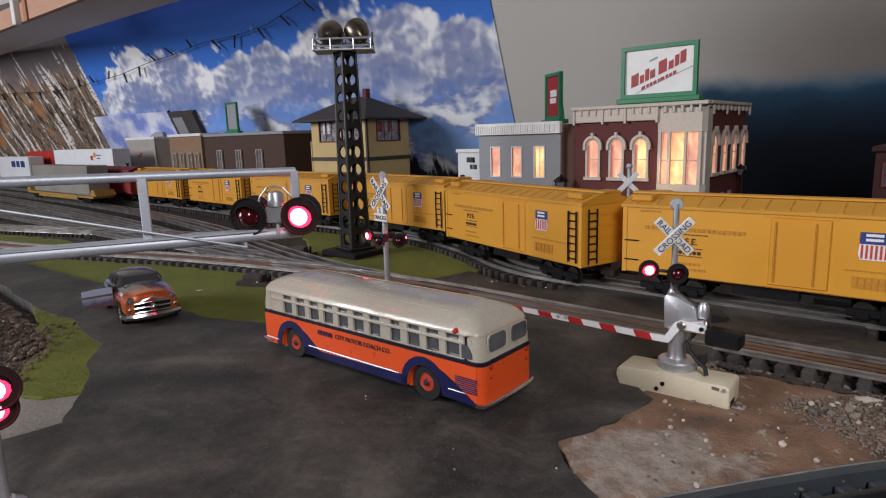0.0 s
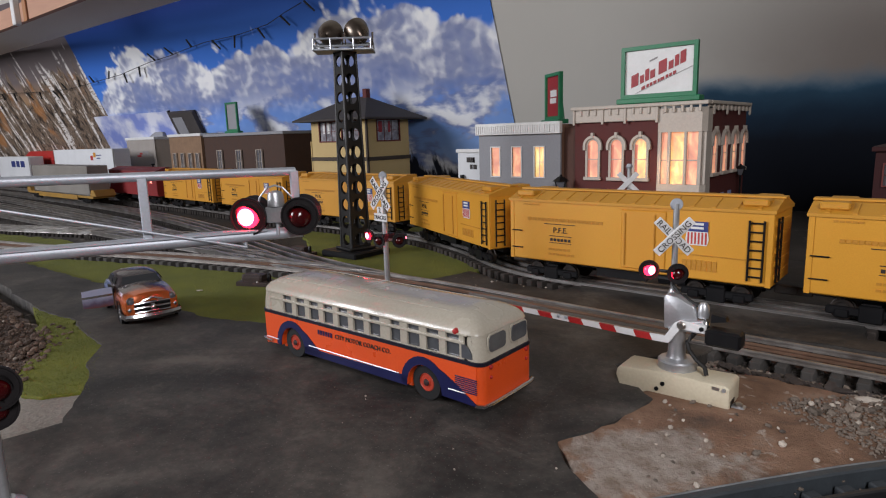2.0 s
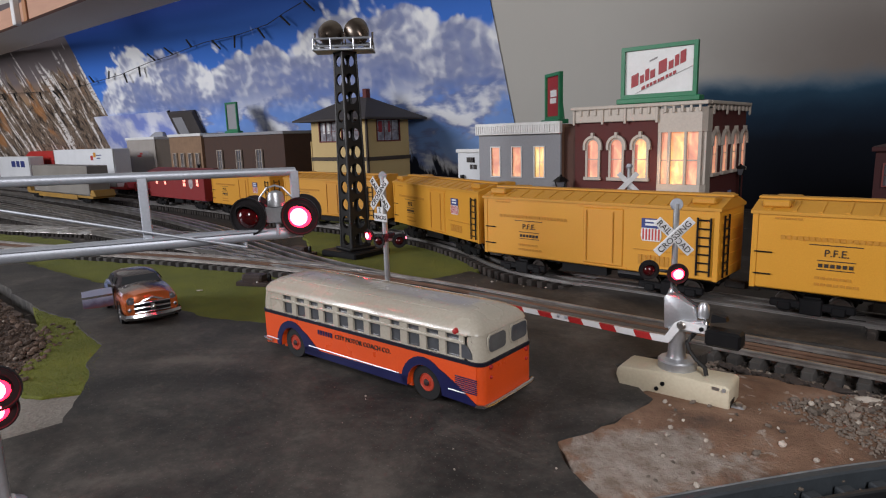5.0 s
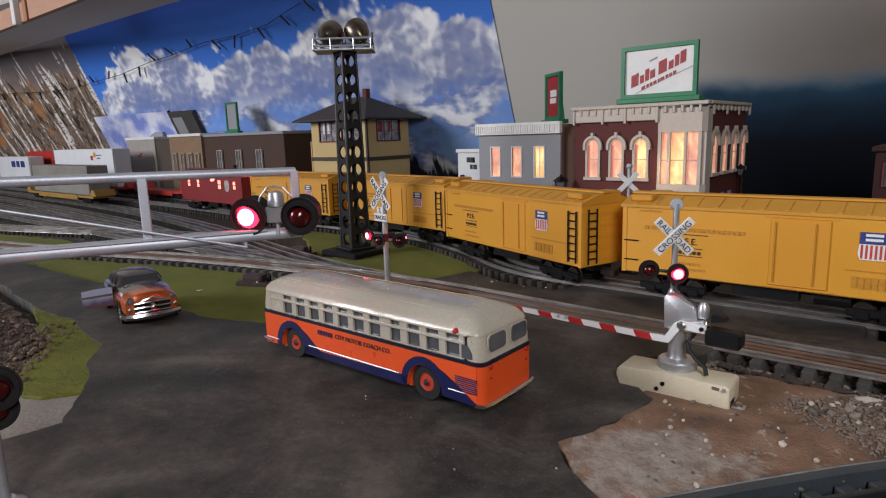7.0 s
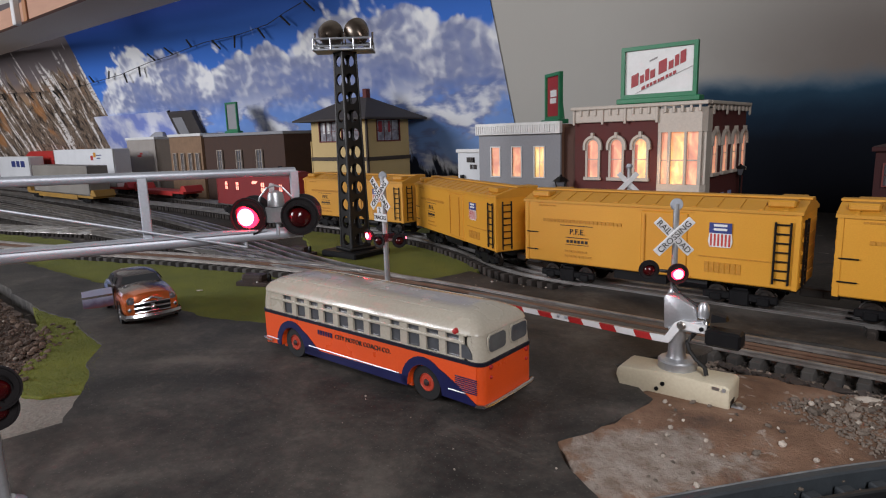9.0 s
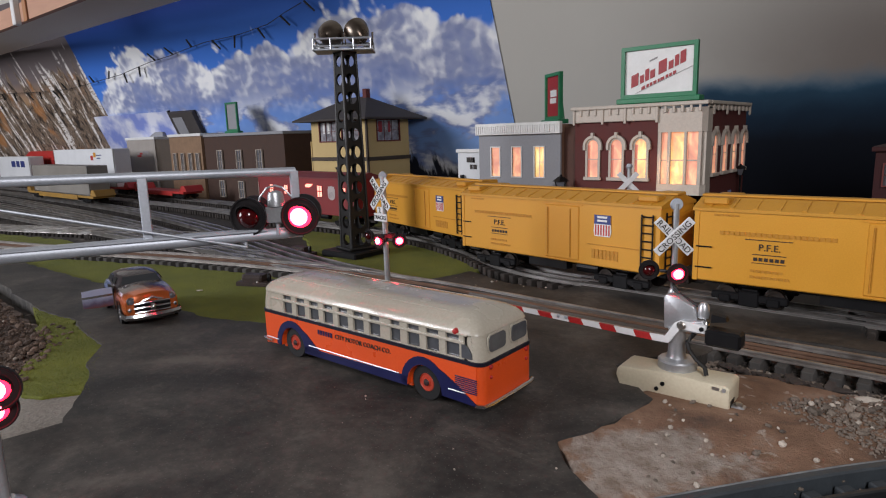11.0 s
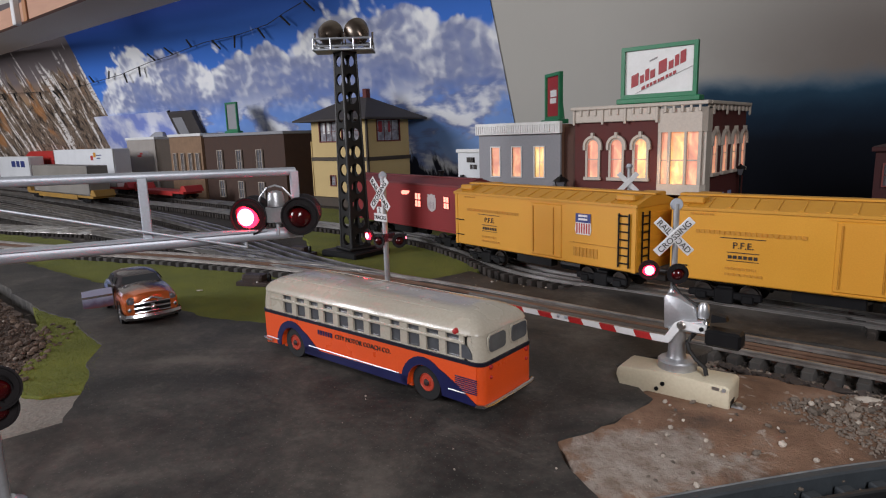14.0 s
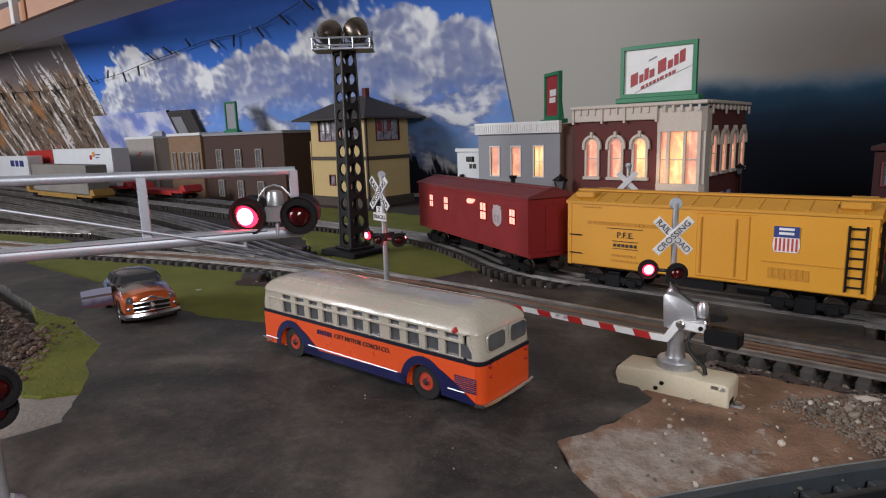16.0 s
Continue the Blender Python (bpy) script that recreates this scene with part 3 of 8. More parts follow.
# pale blotches in the glass stand for bright reflections
PALE_PANE = mat("pale_reflection_pane", (0.42, 0.41, 0.44), 0.12, 0, (0.14, 0.13, 0.15), 70, 0.35, 0)
PANE = mat("grey_pane", (0.16, 0.16, 0.18), 0.08, 0, (0.10, 0.10, 0.11), 40, 0.8, 0)
GREY_SIDING = mat("grey_blue_siding", (0.29, 0.295, 0.315), 0.7, 0, (0.25, 0.255, 0.275), 30, 0.8, 0.1)
BRICK = mat("maroon_brick", (0.115, 0.022, 0.018), 0.75, 0, (0.08, 0.016, 0.014), 60, 0.8, 0.4, 900, random_value=0.2)
# darkened: the shade on the factory's long side is put into the brick
SHADED_BRICK = mat("shaded_brown_brick", (0.075, 0.038, 0.025), 0.75, 0, (0.045, 0.022, 0.015), 60, 0.8, 0.4, 900)
STONE_TRIM = mat("cream_stone_trim", (0.56, 0.50, 0.43), 0.6, 0, (0.48, 0.42, 0.36), 50, 0.8, 0.1)
BOARD_GREEN = mat("green_board_frame", (0.02, 0.20, 0.085), 0.45, 0, (0.015, 0.15, 0.065), 60)
BOARD_RED = mat("red_board_print", (0.36, 0.025, 0.03), 0.5, 0, (0.28, 0.02, 0.025), 60)
TRAILER_WHITE = mat("white_trailer_side", (0.74, 0.76, 0.78), 0.5, 0, (0.66, 0.68, 0.70), 20)
TRAILER_GREY = mat("grey_trailer_side", (0.25, 0.235, 0.21), 0.5, 0, (0.20, 0.185, 0.165), 20)
CAR_RED = mat("bright_red_plastic", (0.50, 0.03, 0.025), 0.5, 0, (0.40, 0.025, 0.02), 30)
PALE_BLUE = mat("pale_blue_board", (0.68, 0.70, 0.80), 0.6, 0, (0.20, 0.26, 0.60), 12, 0.22, 0)
CABLE = mat("black_cable", (0.012, 0.012, 0.012), 0.6, 0, None, 60)
GREY_BED = mat("blue_grey_roadbed", (0.045, 0.054, 0.062), 0.45, 0, (0.028, 0.033, 0.038), 60, 0.8, 0.3)


RUBBLE = mat("brown_rubble_earth", (0.12, 0.078, 0.056), 0.95, 0, (0.035, 0.024, 0.019), 60, 0.8, 1.0, 300, wear=(0.22, 0.16, 0.125), wear_at=0.6)


def ramp(n, l, socket, stops):
    r = n.new("ShaderNodeValToRGB")
    while len(r.color_ramp.elements) < len(stops):
        r.color_ramp.elements.new(0.5)
    for e, (p, c) in zip(r.color_ramp.elements, stops):
        e.position, e.color = p, (*c, 1)
    l.new(socket, r.inputs[0])
    return r.outputs[0]


def calc(n, l, op, a, b=None, c=None):
    m = n.new("ShaderNodeMath")
    m.operation = op
    for i, v in enumerate((a, b, c)):
        if v is None:
            continue
        if isinstance(v, (int, float)):
            m.inputs[i].default_value = v
        else:
            l.new(v, m.inputs[i])
    return m.outputs[0]


def smooth(n, l, v, lo, hi):
    m = n.new("ShaderNodeMapRange")
    m.interpolation_type = "SMOOTHSTEP"
    m.inputs[1].default_value, m.inputs[2].default_value = lo, hi
    l.new(v, m.inputs[0])
    return m.outputs[0]


def blend(n, l, f, a, b):
    m = n.new("ShaderNodeMix")
    m.data_type = "RGBA"
    l.new(f, m.inputs[0])
    for i, v in ((6, a), (7, b)):
        if isinstance(v, tuple):
            m.inputs[i].default_value = (*v, 1)
        else:
            l.new(v, m.inputs[i])
    return m.outputs[2]


def noise_of(n, l, vec, scale, detail=6, rough=0.55, distort=0.0, stretch=(1, 1, 1), turn=0.0):
    mp = n.new("ShaderNodeMapping")
    mp.inputs["Scale"].default_value, mp.inputs["Rotation"].default_value = stretch, (0, 0, radians(turn))
    l.new(vec, mp.inputs[0])
    t = n.new("ShaderNodeTexNoise")
    t.inputs["Scale"].default_value, t.inputs["Detail"].default_value, t.inputs["Roughness"].default_value, t.inputs["Distortion"].default_value = scale, detail, rough, distort
    l.new(mp.outputs[0], t.inputs[0])
    return t.outputs[0]


def print_material(name, rough=0.55):
    m = bpy.data.materials.new(name)
    m.use_nodes = True
    n, l = m.node_tree.nodes, m.node_tree.links
    tc = n.new("ShaderNodeTexCoord")
    sp = n.new("ShaderNodeSeparateXYZ")
    l.new(tc.outputs["Object"], sp.inputs[0])
    n["Principled BSDF"].inputs["Roughness"].default_value = rough
    return m, n, l, tc.outputs["Object"], sp.outputs[0], sp.outputs[1]


def curtain(name, cool, warm, hot, scale=38):
    """Curtain that emits by itself in random patches, standing for light from behind."""
    m, n, l, p, u, v = print_material(name, 0.7)
    g = noise_of(n, l, p, scale, 3, 0.6, 0.4, (1.4, 1, 0.8))
    c = ramp(n, l, g, [(0.36, cool), (0.50, warm), (0.64, hot)])
    b = n["Principled BSDF"]
    b.inputs["Base Color"].default_value = (0.6, 0.35, 0.25, 1)
    l.new(c, b.inputs["Emission Color"])
    b.inputs["Emission Strength"].default_value = 1.0
    return m


CURTAIN_GLOW = curtain("glowing_curtain", (0.34, 0.10, 0.075), (0.62, 0.22, 0.13), (0.95, 0.48, 0.26))
CURTAIN_HOT = curtain("bright_glowing_curtain", (0.72, 0.26, 0.10), (1.0, 0.55, 0.16), (1.3, 1.0, 0.40))


def sky_print():
    """A bank of cumulus: heaped white crowns over violet-grey bodies, low puffs beneath, under a deep blue sky."""
    m, n, l, p, u, v = print_material("printed_cloud_sky")
    n["Principled BSDF"].inputs["Specular IOR Level"].default_value = 0.25
    along = calc(n, l, "MULTIPLY_ADD", u, 0.6203, 1.0124)
    crown = ramp(n, l, along, [(k, (h, h, h)) for k, h in ((0.0, 0.36), (0.07, 0.42), (0.16, 0.50), (0.30, 0.50), (0.37, 0.455), (0.46, 0.465), (0.55, 0.475), (0.60, 0.45), (0.66, 0.505), (0.76, 0.545), (0.84, 0.52), (0.91, 0.50), (0.99, 0.44))])
    warp = n.new("ShaderNodeVectorMath")
    warp.operation = "MULTIPLY_ADD"
    wn = n.new("ShaderNodeTexNoise")
    wn.inputs["Scale"].default_value, wn.inputs["Detail"].default_value = 9, 4
    l.new(p, wn.inputs[0])
    l.new(wn.outputs["Color"], warp.inputs[0])
    warp.inputs[1].default_value = (0.075, 0.075, 0.0)
    l.new(p, warp.inputs[2])

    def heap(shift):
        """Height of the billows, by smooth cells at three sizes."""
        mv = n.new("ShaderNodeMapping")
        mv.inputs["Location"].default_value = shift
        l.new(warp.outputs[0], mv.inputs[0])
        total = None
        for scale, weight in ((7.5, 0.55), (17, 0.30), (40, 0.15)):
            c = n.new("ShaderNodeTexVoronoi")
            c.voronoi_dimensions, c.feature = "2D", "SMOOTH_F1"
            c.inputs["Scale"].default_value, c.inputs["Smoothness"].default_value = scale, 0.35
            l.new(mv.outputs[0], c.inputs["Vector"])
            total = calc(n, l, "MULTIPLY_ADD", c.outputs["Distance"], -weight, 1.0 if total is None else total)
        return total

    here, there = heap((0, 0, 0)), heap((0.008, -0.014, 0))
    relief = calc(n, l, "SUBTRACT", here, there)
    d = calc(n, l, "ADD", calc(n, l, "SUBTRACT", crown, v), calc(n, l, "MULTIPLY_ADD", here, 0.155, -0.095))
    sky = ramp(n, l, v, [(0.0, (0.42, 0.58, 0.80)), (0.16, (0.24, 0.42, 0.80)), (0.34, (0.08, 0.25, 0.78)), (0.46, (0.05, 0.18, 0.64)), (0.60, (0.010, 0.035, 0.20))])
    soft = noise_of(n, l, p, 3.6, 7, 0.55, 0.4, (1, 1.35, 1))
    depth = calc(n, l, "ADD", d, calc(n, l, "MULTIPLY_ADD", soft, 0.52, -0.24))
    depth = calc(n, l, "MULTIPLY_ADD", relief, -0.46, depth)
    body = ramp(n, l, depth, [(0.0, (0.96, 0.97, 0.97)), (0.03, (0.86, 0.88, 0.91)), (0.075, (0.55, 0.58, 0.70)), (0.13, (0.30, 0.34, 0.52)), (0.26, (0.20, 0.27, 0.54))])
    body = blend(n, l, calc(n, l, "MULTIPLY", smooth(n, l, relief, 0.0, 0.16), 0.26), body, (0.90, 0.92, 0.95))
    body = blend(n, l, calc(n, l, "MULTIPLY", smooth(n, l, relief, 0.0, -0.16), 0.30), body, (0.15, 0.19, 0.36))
    low = calc(n, l, "ADD", calc(n, l, "MULTIPLY", here, 0.30), noise_of(n, l, p, 5.5, 7, 0.55, 0.3, (0.9, 2.1, 1), 4))
    gap = calc(n, l, "MULTIPLY", smooth(n, l, v, 0.33, 0.24), smooth(n, l, low, 0.70, 0.62))
    body = blend(n, l, calc(n, l, "MULTIPLY", gap, 0.8), body, sky)
    puffs = calc(n, l, "MULTIPLY", calc(n, l, "MULTIPLY", smooth(n, l, low, 0.68, 0.79), smooth(n, l, v, 0.35, 0.23)), 0.95)
    body = blend(n, l, puffs, body, (0.92, 0.94, 0.97))
    col = blend(n, l, smooth(n, l, d, 0.0, 0.024), sky, body)
    # treetops of the print; their dark also stands for the house's shadow
    woods = noise_of(n, l, p, 26, 4, 0.7, 0, (1, 0.25, 1), 12)
    low = calc(n, l, "MULTIPLY_ADD", woods, 0.26, -0.04)
    col = blend(n, l, smooth(n, l, calc(n, l, "SUBTRACT", low, v), -0.02, 0.02), col, (0.02, 0.022, 0.035))
    l.new(col, n["Principled BSDF"].inputs["Base Color"])
    return m


def woods_print():
    """Brown dusk with an orange glow over a thicket of birches: white, barred trunks before dark undergrowth."""
    m, n, l, p, u, v = print_material("printed_autumn_woods")
    a = noise_of(n, l, p, 30, 6, 0.72, 0.6, (1.3, 0.6, 1), -14)
    col = ramp(n, l, a, [(0.36, (0.012, 0.010, 0.010)), (0.45, (0.07, 0.05, 0.038)), (0.50, (0.32, 0.23, 0.16)), (0.54, (0.05, 0.04, 0.034)), (0.59, (0.34, 0.27, 0.21)), (0.63, (0.78, 0.74, 0.69))])
    o = noise_of(n, l, p, 7, 5, 0.6, 0.2, (1.2, 0.8, 1), 8)
    col = blend(n, l, calc(n, l, "MULTIPLY", smooth(n, l, o, 0.56, 0.66), 0.75), col, (0.44, 0.19, 0.06))
    dusk = ramp(n, l, v, [(0.28, (0.56, 0.33, 0.11)), (0.38, (0.38, 0.24, 0.14)), (0.45, (0.17, 0.14, 0.14)), (0.58, (0.13, 0.11, 0.115))])
    reach = calc(n, l, "MULTIPLY_ADD", noise_of(n, l, p, 13, 4, 0.6, 0.2, (1.4, 0.3, 1), -14), -0.50, calc(n, l, "ADD", v, 0.19))
    col = blend(n, l, smooth(n, l, reach, 0.365, 0.40), col, dusk)
    trunk = noise_of(n, l, p, 17, 2, 0.5, 0.15, (1.9, 0.24, 1), -14)
    bark = noise_of(n, l, p, 90, 3, 0.7, 0.0, (0.5, 1.5, 1), -14)
    tall = smooth(n, l, calc(n, l, "MULTIPLY_ADD", noise_of(n, l, p, 11, 2, 0.5, 0, (1.5, 0.2, 1), -14), -0.55, v), 0.26, 0.21)
    stem = calc(n, l, "MULTIPLY", calc(n, l, "MULTIPLY", smooth(n, l, trunk, 0.575, 0.60), smooth(n, l, bark, 0.40, 0.47)), tall)
    col = blend(n, l, stem, col, (0.74, 0.71, 0.68))
    l.new(col, n["Principled BSDF"].inputs["Base Color"])
    return m


def slope_paint():
    m, n, l, p, u, v = print_material("cream_wall_with_painted_night_hills", 0.9)
    n["Principled BSDF"].inputs["Specular IOR Level"].default_value = 0.15
    w = noise_of(n, l, p, 7, 5, 0.6, 0.3)
    vv = calc(n, l, "MULTIPLY_ADD", w, 0.06, v)
    uu = calc(n, l, "MULTIPLY_ADD", w, 0.10, u)
    dark = calc(n, l, "MULTIPLY", smooth(n, l, uu, 0.36, 0.44), smooth(n, l, vv, 0.310, 0.262))
    hill = ramp(n, l, vv, [(0.0, (0.007, 0.007, 0.010)), (0.17, (0.008, 0.011, 0.018)), (0.22, (0.013, 0.028, 0.05)), (0.262, (0.025, 0.06, 0.10)), (0.30, (0.07, 0.17, 0.26))])
    g = noise_of(n, l, p, 2.5, 3)
    cream = ramp(n, l, g, [(0.3, (0.50, 0.485, 0.445)), (0.7, (0.53, 0.515, 0.47))])
    # brown smudge, widened and darkened to paint in the light's falloff rightward
    falloff = calc(n, l, "MULTIPLY", calc(n, l, "MULTIPLY", smooth(n, l, uu, 0.22, 0.74), smooth(n, l, vv, 0.62, 0.33)), 0.86)
    cream = blend(n, l, falloff, cream, (0.145, 0.118, 0.104))
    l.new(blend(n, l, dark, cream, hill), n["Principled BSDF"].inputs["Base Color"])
    return m


def asphalt_paint():
    """Painted asphalt: blotches at three sizes, pale scuffs and dust."""
    m, n, l, p, u, v = print_material("worn_asphalt", 0.75)
    a = noise_of(n, l, p, 7, 6, 0.66, 1.1)
    c = noise_of(n, l, p, 21, 8, 0.68, 0.4)
    f = noise_of(n, l, p, 190, 5, 0.75)
    k = calc(n, l, "ADD", calc(n, l, "MULTIPLY", a, 0.5), calc(n, l, "MULTIPLY_ADD", f, 0.2, calc(n, l, "MULTIPLY", c, 0.42)))
    col = ramp(n, l, k, [(0.44, (0.008, 0.0075, 0.0071)), (0.50, (0.019, 0.0175, 0.0160)), (0.55, (0.035, 0.0315, 0.0280)), (0.60, (0.054, 0.047, 0.041)), (0.68, (0.098, 0.085, 0.073))])
    sc = noise_of(n, l, p, 15, 9, 0.7, 0.6, (1, 1.4, 1), 25)
    col = blend(n, l, calc(n, l, "MULTIPLY", smooth(n, l, sc, 0.55, 0.70), 0.5), col, (0.098, 0.086, 0.074))
    dust = noise_of(n, l, p, 700, 2, 0.5)
    col = blend(n, l, calc(n, l, "MULTIPLY", smooth(n, l, dust, 0.64, 0.72), 0.5), col, (0.16, 0.145, 0.13))
    b = n["Principled BSDF"]
    l.new(col, b.inputs["Base Color"])
    rr = n.new("ShaderNodeMapRange")
    rr.inputs[3].default_value, rr.inputs[4].default_value = 0.55, 0.9
    l.new(c, rr.inputs[0])
    l.new(rr.outputs[0], b.inputs["Roughness"])
    bp = n.new("ShaderNodeBump")
    bp.inputs["Strength"].default_value, bp.inputs["Distance"].default_value = 0.25, 0.0012
    l.new(k, bp.inputs["Height"])
    l.new(bp.outputs[0], b.inputs["Normal"])
    return m


ASPHALT = asphalt_paint()

# ---- the room ----
e1, e2 = Vector((math.cos(radians(8)), math.sin(radians(8)), 0)), Vector((math.sin(radians(8)) * math.cos(radians(66)), -math.cos(radians(8)) * math.cos(radians(66)), math.sin(radians(66))))
e3 = e1.cross(e2)
SLOPE = Matrix.Translation((-0.8, 1.3, 0)) @ Matrix((e1, e2, e3)).transposed().to_4x4()


def setting(name, shape, material, label, category, at=None, **k):
    return tagged(part(name, shape, material, at=at, **k), label, category, kind="structure")


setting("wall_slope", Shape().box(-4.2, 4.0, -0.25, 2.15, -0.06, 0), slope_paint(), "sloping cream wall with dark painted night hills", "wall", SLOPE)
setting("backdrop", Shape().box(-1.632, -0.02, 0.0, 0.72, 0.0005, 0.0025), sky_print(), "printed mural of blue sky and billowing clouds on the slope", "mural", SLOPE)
setting("backdrop_woods", Shape().box(-3.4, -1.633, 0.0, 0.72, 0.0005, 0.0022), woods_print(), "printed mural of bare autumn woods on the slope", "mural", SLOPE)
# unseen floor, walls and ceiling added; walls dark to cut bounced light
setting("floor", Shape().box(-4.6, 3.2, -2.4, 1.9, -0.95, -0.9), PLANK, "grey room floor far below the layout table", "floor")
setting("wall_left", Shape().box(-4.65, -4.55, -2.4, 1.9, -0.9, 1.95), ROOM_WALL, "unseen side wall, dark to limit bounced light", "wall")
setting("wall_right", Shape().box(3.15, 3.25, -2.4, 2.0, -0.9, 1.95), ROOM_WALL, "unseen side wall, dark to limit bounced light", "wall")
setting("ceiling", Shape().box(-4.6, 3.2, -2.5, 1.2, 1.95, 2.0), ROOM_WALL, "unseen ceiling, dark to limit bounced light", "ceiling")
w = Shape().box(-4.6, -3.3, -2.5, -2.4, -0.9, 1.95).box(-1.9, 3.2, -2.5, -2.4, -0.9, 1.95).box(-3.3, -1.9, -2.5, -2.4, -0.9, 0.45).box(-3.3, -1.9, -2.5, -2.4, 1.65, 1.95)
setting("wall_front", w, ROOM_WALL, "unseen dark wall with an assumed window opening", "wall")
sh = Shape().add([(-3.12, 0.600, 0.506), (-1.3, 0.6525, 0.506), (-1.3, 0.8215, 0.506), (-3.12, 0.754, 0.506), (-3.12, 0.600, 0.52), (-1.3, 0.6525, 0.52), (-1.3, 0.8215, 0.52), (-3.12, 0.754, 0.52)], [(0, 1, 2, 3), (7, 6, 5, 4), (0, 4, 5, 1), (1, 5, 6, 2), (2, 6, 7, 3), (3, 7, 4, 0)])
upper = thing("wall_shelf", "long cream-bottomed shelf high under the slope with bare wood edge", "shelf", kind="structure")
part("board", sh, CREAM_WALL, upper)
part("edge_strip", Shape().add([(-3.12, 0.585, 0.502), (-1.3, 0.6375, 0.502), (-1.3, 0.6522, 0.502), (-3.12, 0.5997, 0.502), (-3.12, 0.585, 0.552), (-1.3, 0.6375, 0.552), (-1.3, 0.6522, 0.552), (-3.12, 0.5997, 0.552)], [(0, 1, 2, 3), (7, 6, 5, 4), (0, 4, 5, 1), (1, 5, 6, 2), (2, 6, 7, 3), (3, 7, 4, 0)]), WOOD_PINK, upper)
part("batten", Shape().cut(-2.012, -1.988, 0.612, 0.6165, 0.498, 0.64, 0.001), mat("orange_brown_wood", (0.42, 0.20, 0.09), 0.6, 0, (0.32, 0.14, 0.06), 15, 0.8, 0.2, 300, stretch=(8, 8, 1)), upper)
for x in (-2.06, -1.4):
    part("bracket", Shape().cut(x - 0.012, x + 0.012, 0.545 + (x + 4) * 0.0287, 0.562 + (x + 4) * 0.0287, 0.495, 0.60, 0.002), WHITE, upper)

# ---- ground ----
setting("ground", Shape().box(-4.5, 3.1, -0.9, 1.36, -0.10, -0.012), EARTH, "dark earthy layout base with scattered grit", "ground")


def patch(name, outline, top, material, label, category, jitter=0.004, seed=1, kind="structure"):
    """A flat-topped piece of ground with an uneven rim."""
    rng = random.Random(seed)
    n = len(outline)
    pts = []
    for i in range(n):
        a, b = Vector(outline[i]), Vector(outline[(i + 1) % n])
        k = max(int((b - a).length / 0.007), 1)
        k = min(k, 60)
        d = (b - a).normalized()
        s = Vector((-d.y, d.x))
        for j in range(k):
            w = jitter * min(1, (b - a).length / 0.05)
            pts.append(a + (b - a) * j / k + s * (noise.noise(Vector((*(a + (b - a) * j / k) * 35, seed))) * w * 1.4 + rng.uniform(-w, w) * 0.35))
    s = Shape()
    m = len(pts)
    s.v = [(p.x, p.y, -0.03) for p in pts] + [(p.x, p.y, top - 0.0008) for p in pts]
    c = sum(pts, Vector((0, 0))) / m
    s.v += [(p.x + (c - p).normalized().x * 0.0012, p.y + (c - p).normalized().y * 0.0012, top) for p in pts]
    for r in (0, 1):
        s.f += [(r * m + i, r * m + (i + 1) % m, (r + 1) * m + (i + 1) % m, (r + 1) * m + i) for i in range(m)]
    s.f += [tuple(range(2 * m, 3 * m))]
    return tagged(part(name, s, material), label, category, kind=kind)


def dirt_ground():
    """Brown dirt with one wide pale scuff of bare plaster, smaller chips of it and dark crumbs."""
    m, n, l, p, u, v = print_material("brown_dirt_over_plaster", 0.92)
    a, f, g = noise_of(n, l, p, 26, 8, 0.62, 0.3), noise_of(n, l, p, 420, 4, 0.7), noise_of(n, l, p, 90, 6, 0.65, 0.2)
    dirt = ramp(n, l, a, [(0.30, (0.070, 0.044, 0.032)), (0.45, (0.165, 0.092, 0.056)), (0.60, (0.235, 0.138, 0.088)), (0.72, (0.25, 0.185, 0.145))])
    pale = ramp(n, l, g, [(0.34, (0.18, 0.135, 0.105)), (0.50, (0.275, 0.23, 0.195)), (0.66, (0.34, 0.295, 0.255))])
    du, dv = calc(n, l, "MULTIPLY_ADD", u, 26.0, 2.70), calc(n, l, "MULTIPLY_ADD", v, 26.0, -6.85)
    long = calc(n, l, "ADD", calc(n, l, "MULTIPLY", du, 0.80), calc(n, l, "MULTIPLY", dv, 0.60))
    wide = calc(n, l, "SUBTRACT", calc(n, l, "MULTIPLY", dv, 0.80), calc(n, l, "MULTIPLY", du, 0.60))
    r = calc(n, l, "SQRT", calc(n, l, "ADD", calc(n, l, "POWER", calc(n, l, "MULTIPLY", long, 0.72), 2.0), calc(n, l, "POWER", wide, 2.0)))
    edge = calc(n, l, "ADD", r, calc(n, l, "MULTIPLY_ADD", noise_of(n, l, p, 44, 8, 0.68, 0.6), 2.6, -1.3))
    col = blend(n, l, smooth(n, l, edge, 1.02, 0.52), dirt, pale)
    chips = calc(n, l, "MULTIPLY", smooth(n, l, noise_of(n, l, p, 75, 6, 0.6, 0.8), 0.62, 0.66), 0.8)
    col = blend(n, l, chips, col, (0.37, 0.31, 0.26))
    col = blend(n, l, calc(n, l, "MULTIPLY", smooth(n, l, f, 0.60, 0.70), 0.55), col, (0.06, 0.04, 0.03))
    b = n["Principled BSDF"]
    l.new(col, b.inputs["Base Color"])
    bp = n.new("ShaderNodeBump")
    bp.inputs["Strength"].default_value, bp.inputs["Distance"].default_value = 0.7, 0.0012
    l.new(calc(n, l, "ADD", f, calc(n, l, "MULTIPLY", g, 1.4)), bp.inputs["Height"])
    l.new(bp.outputs[0], b.inputs["Normal"])
    return m


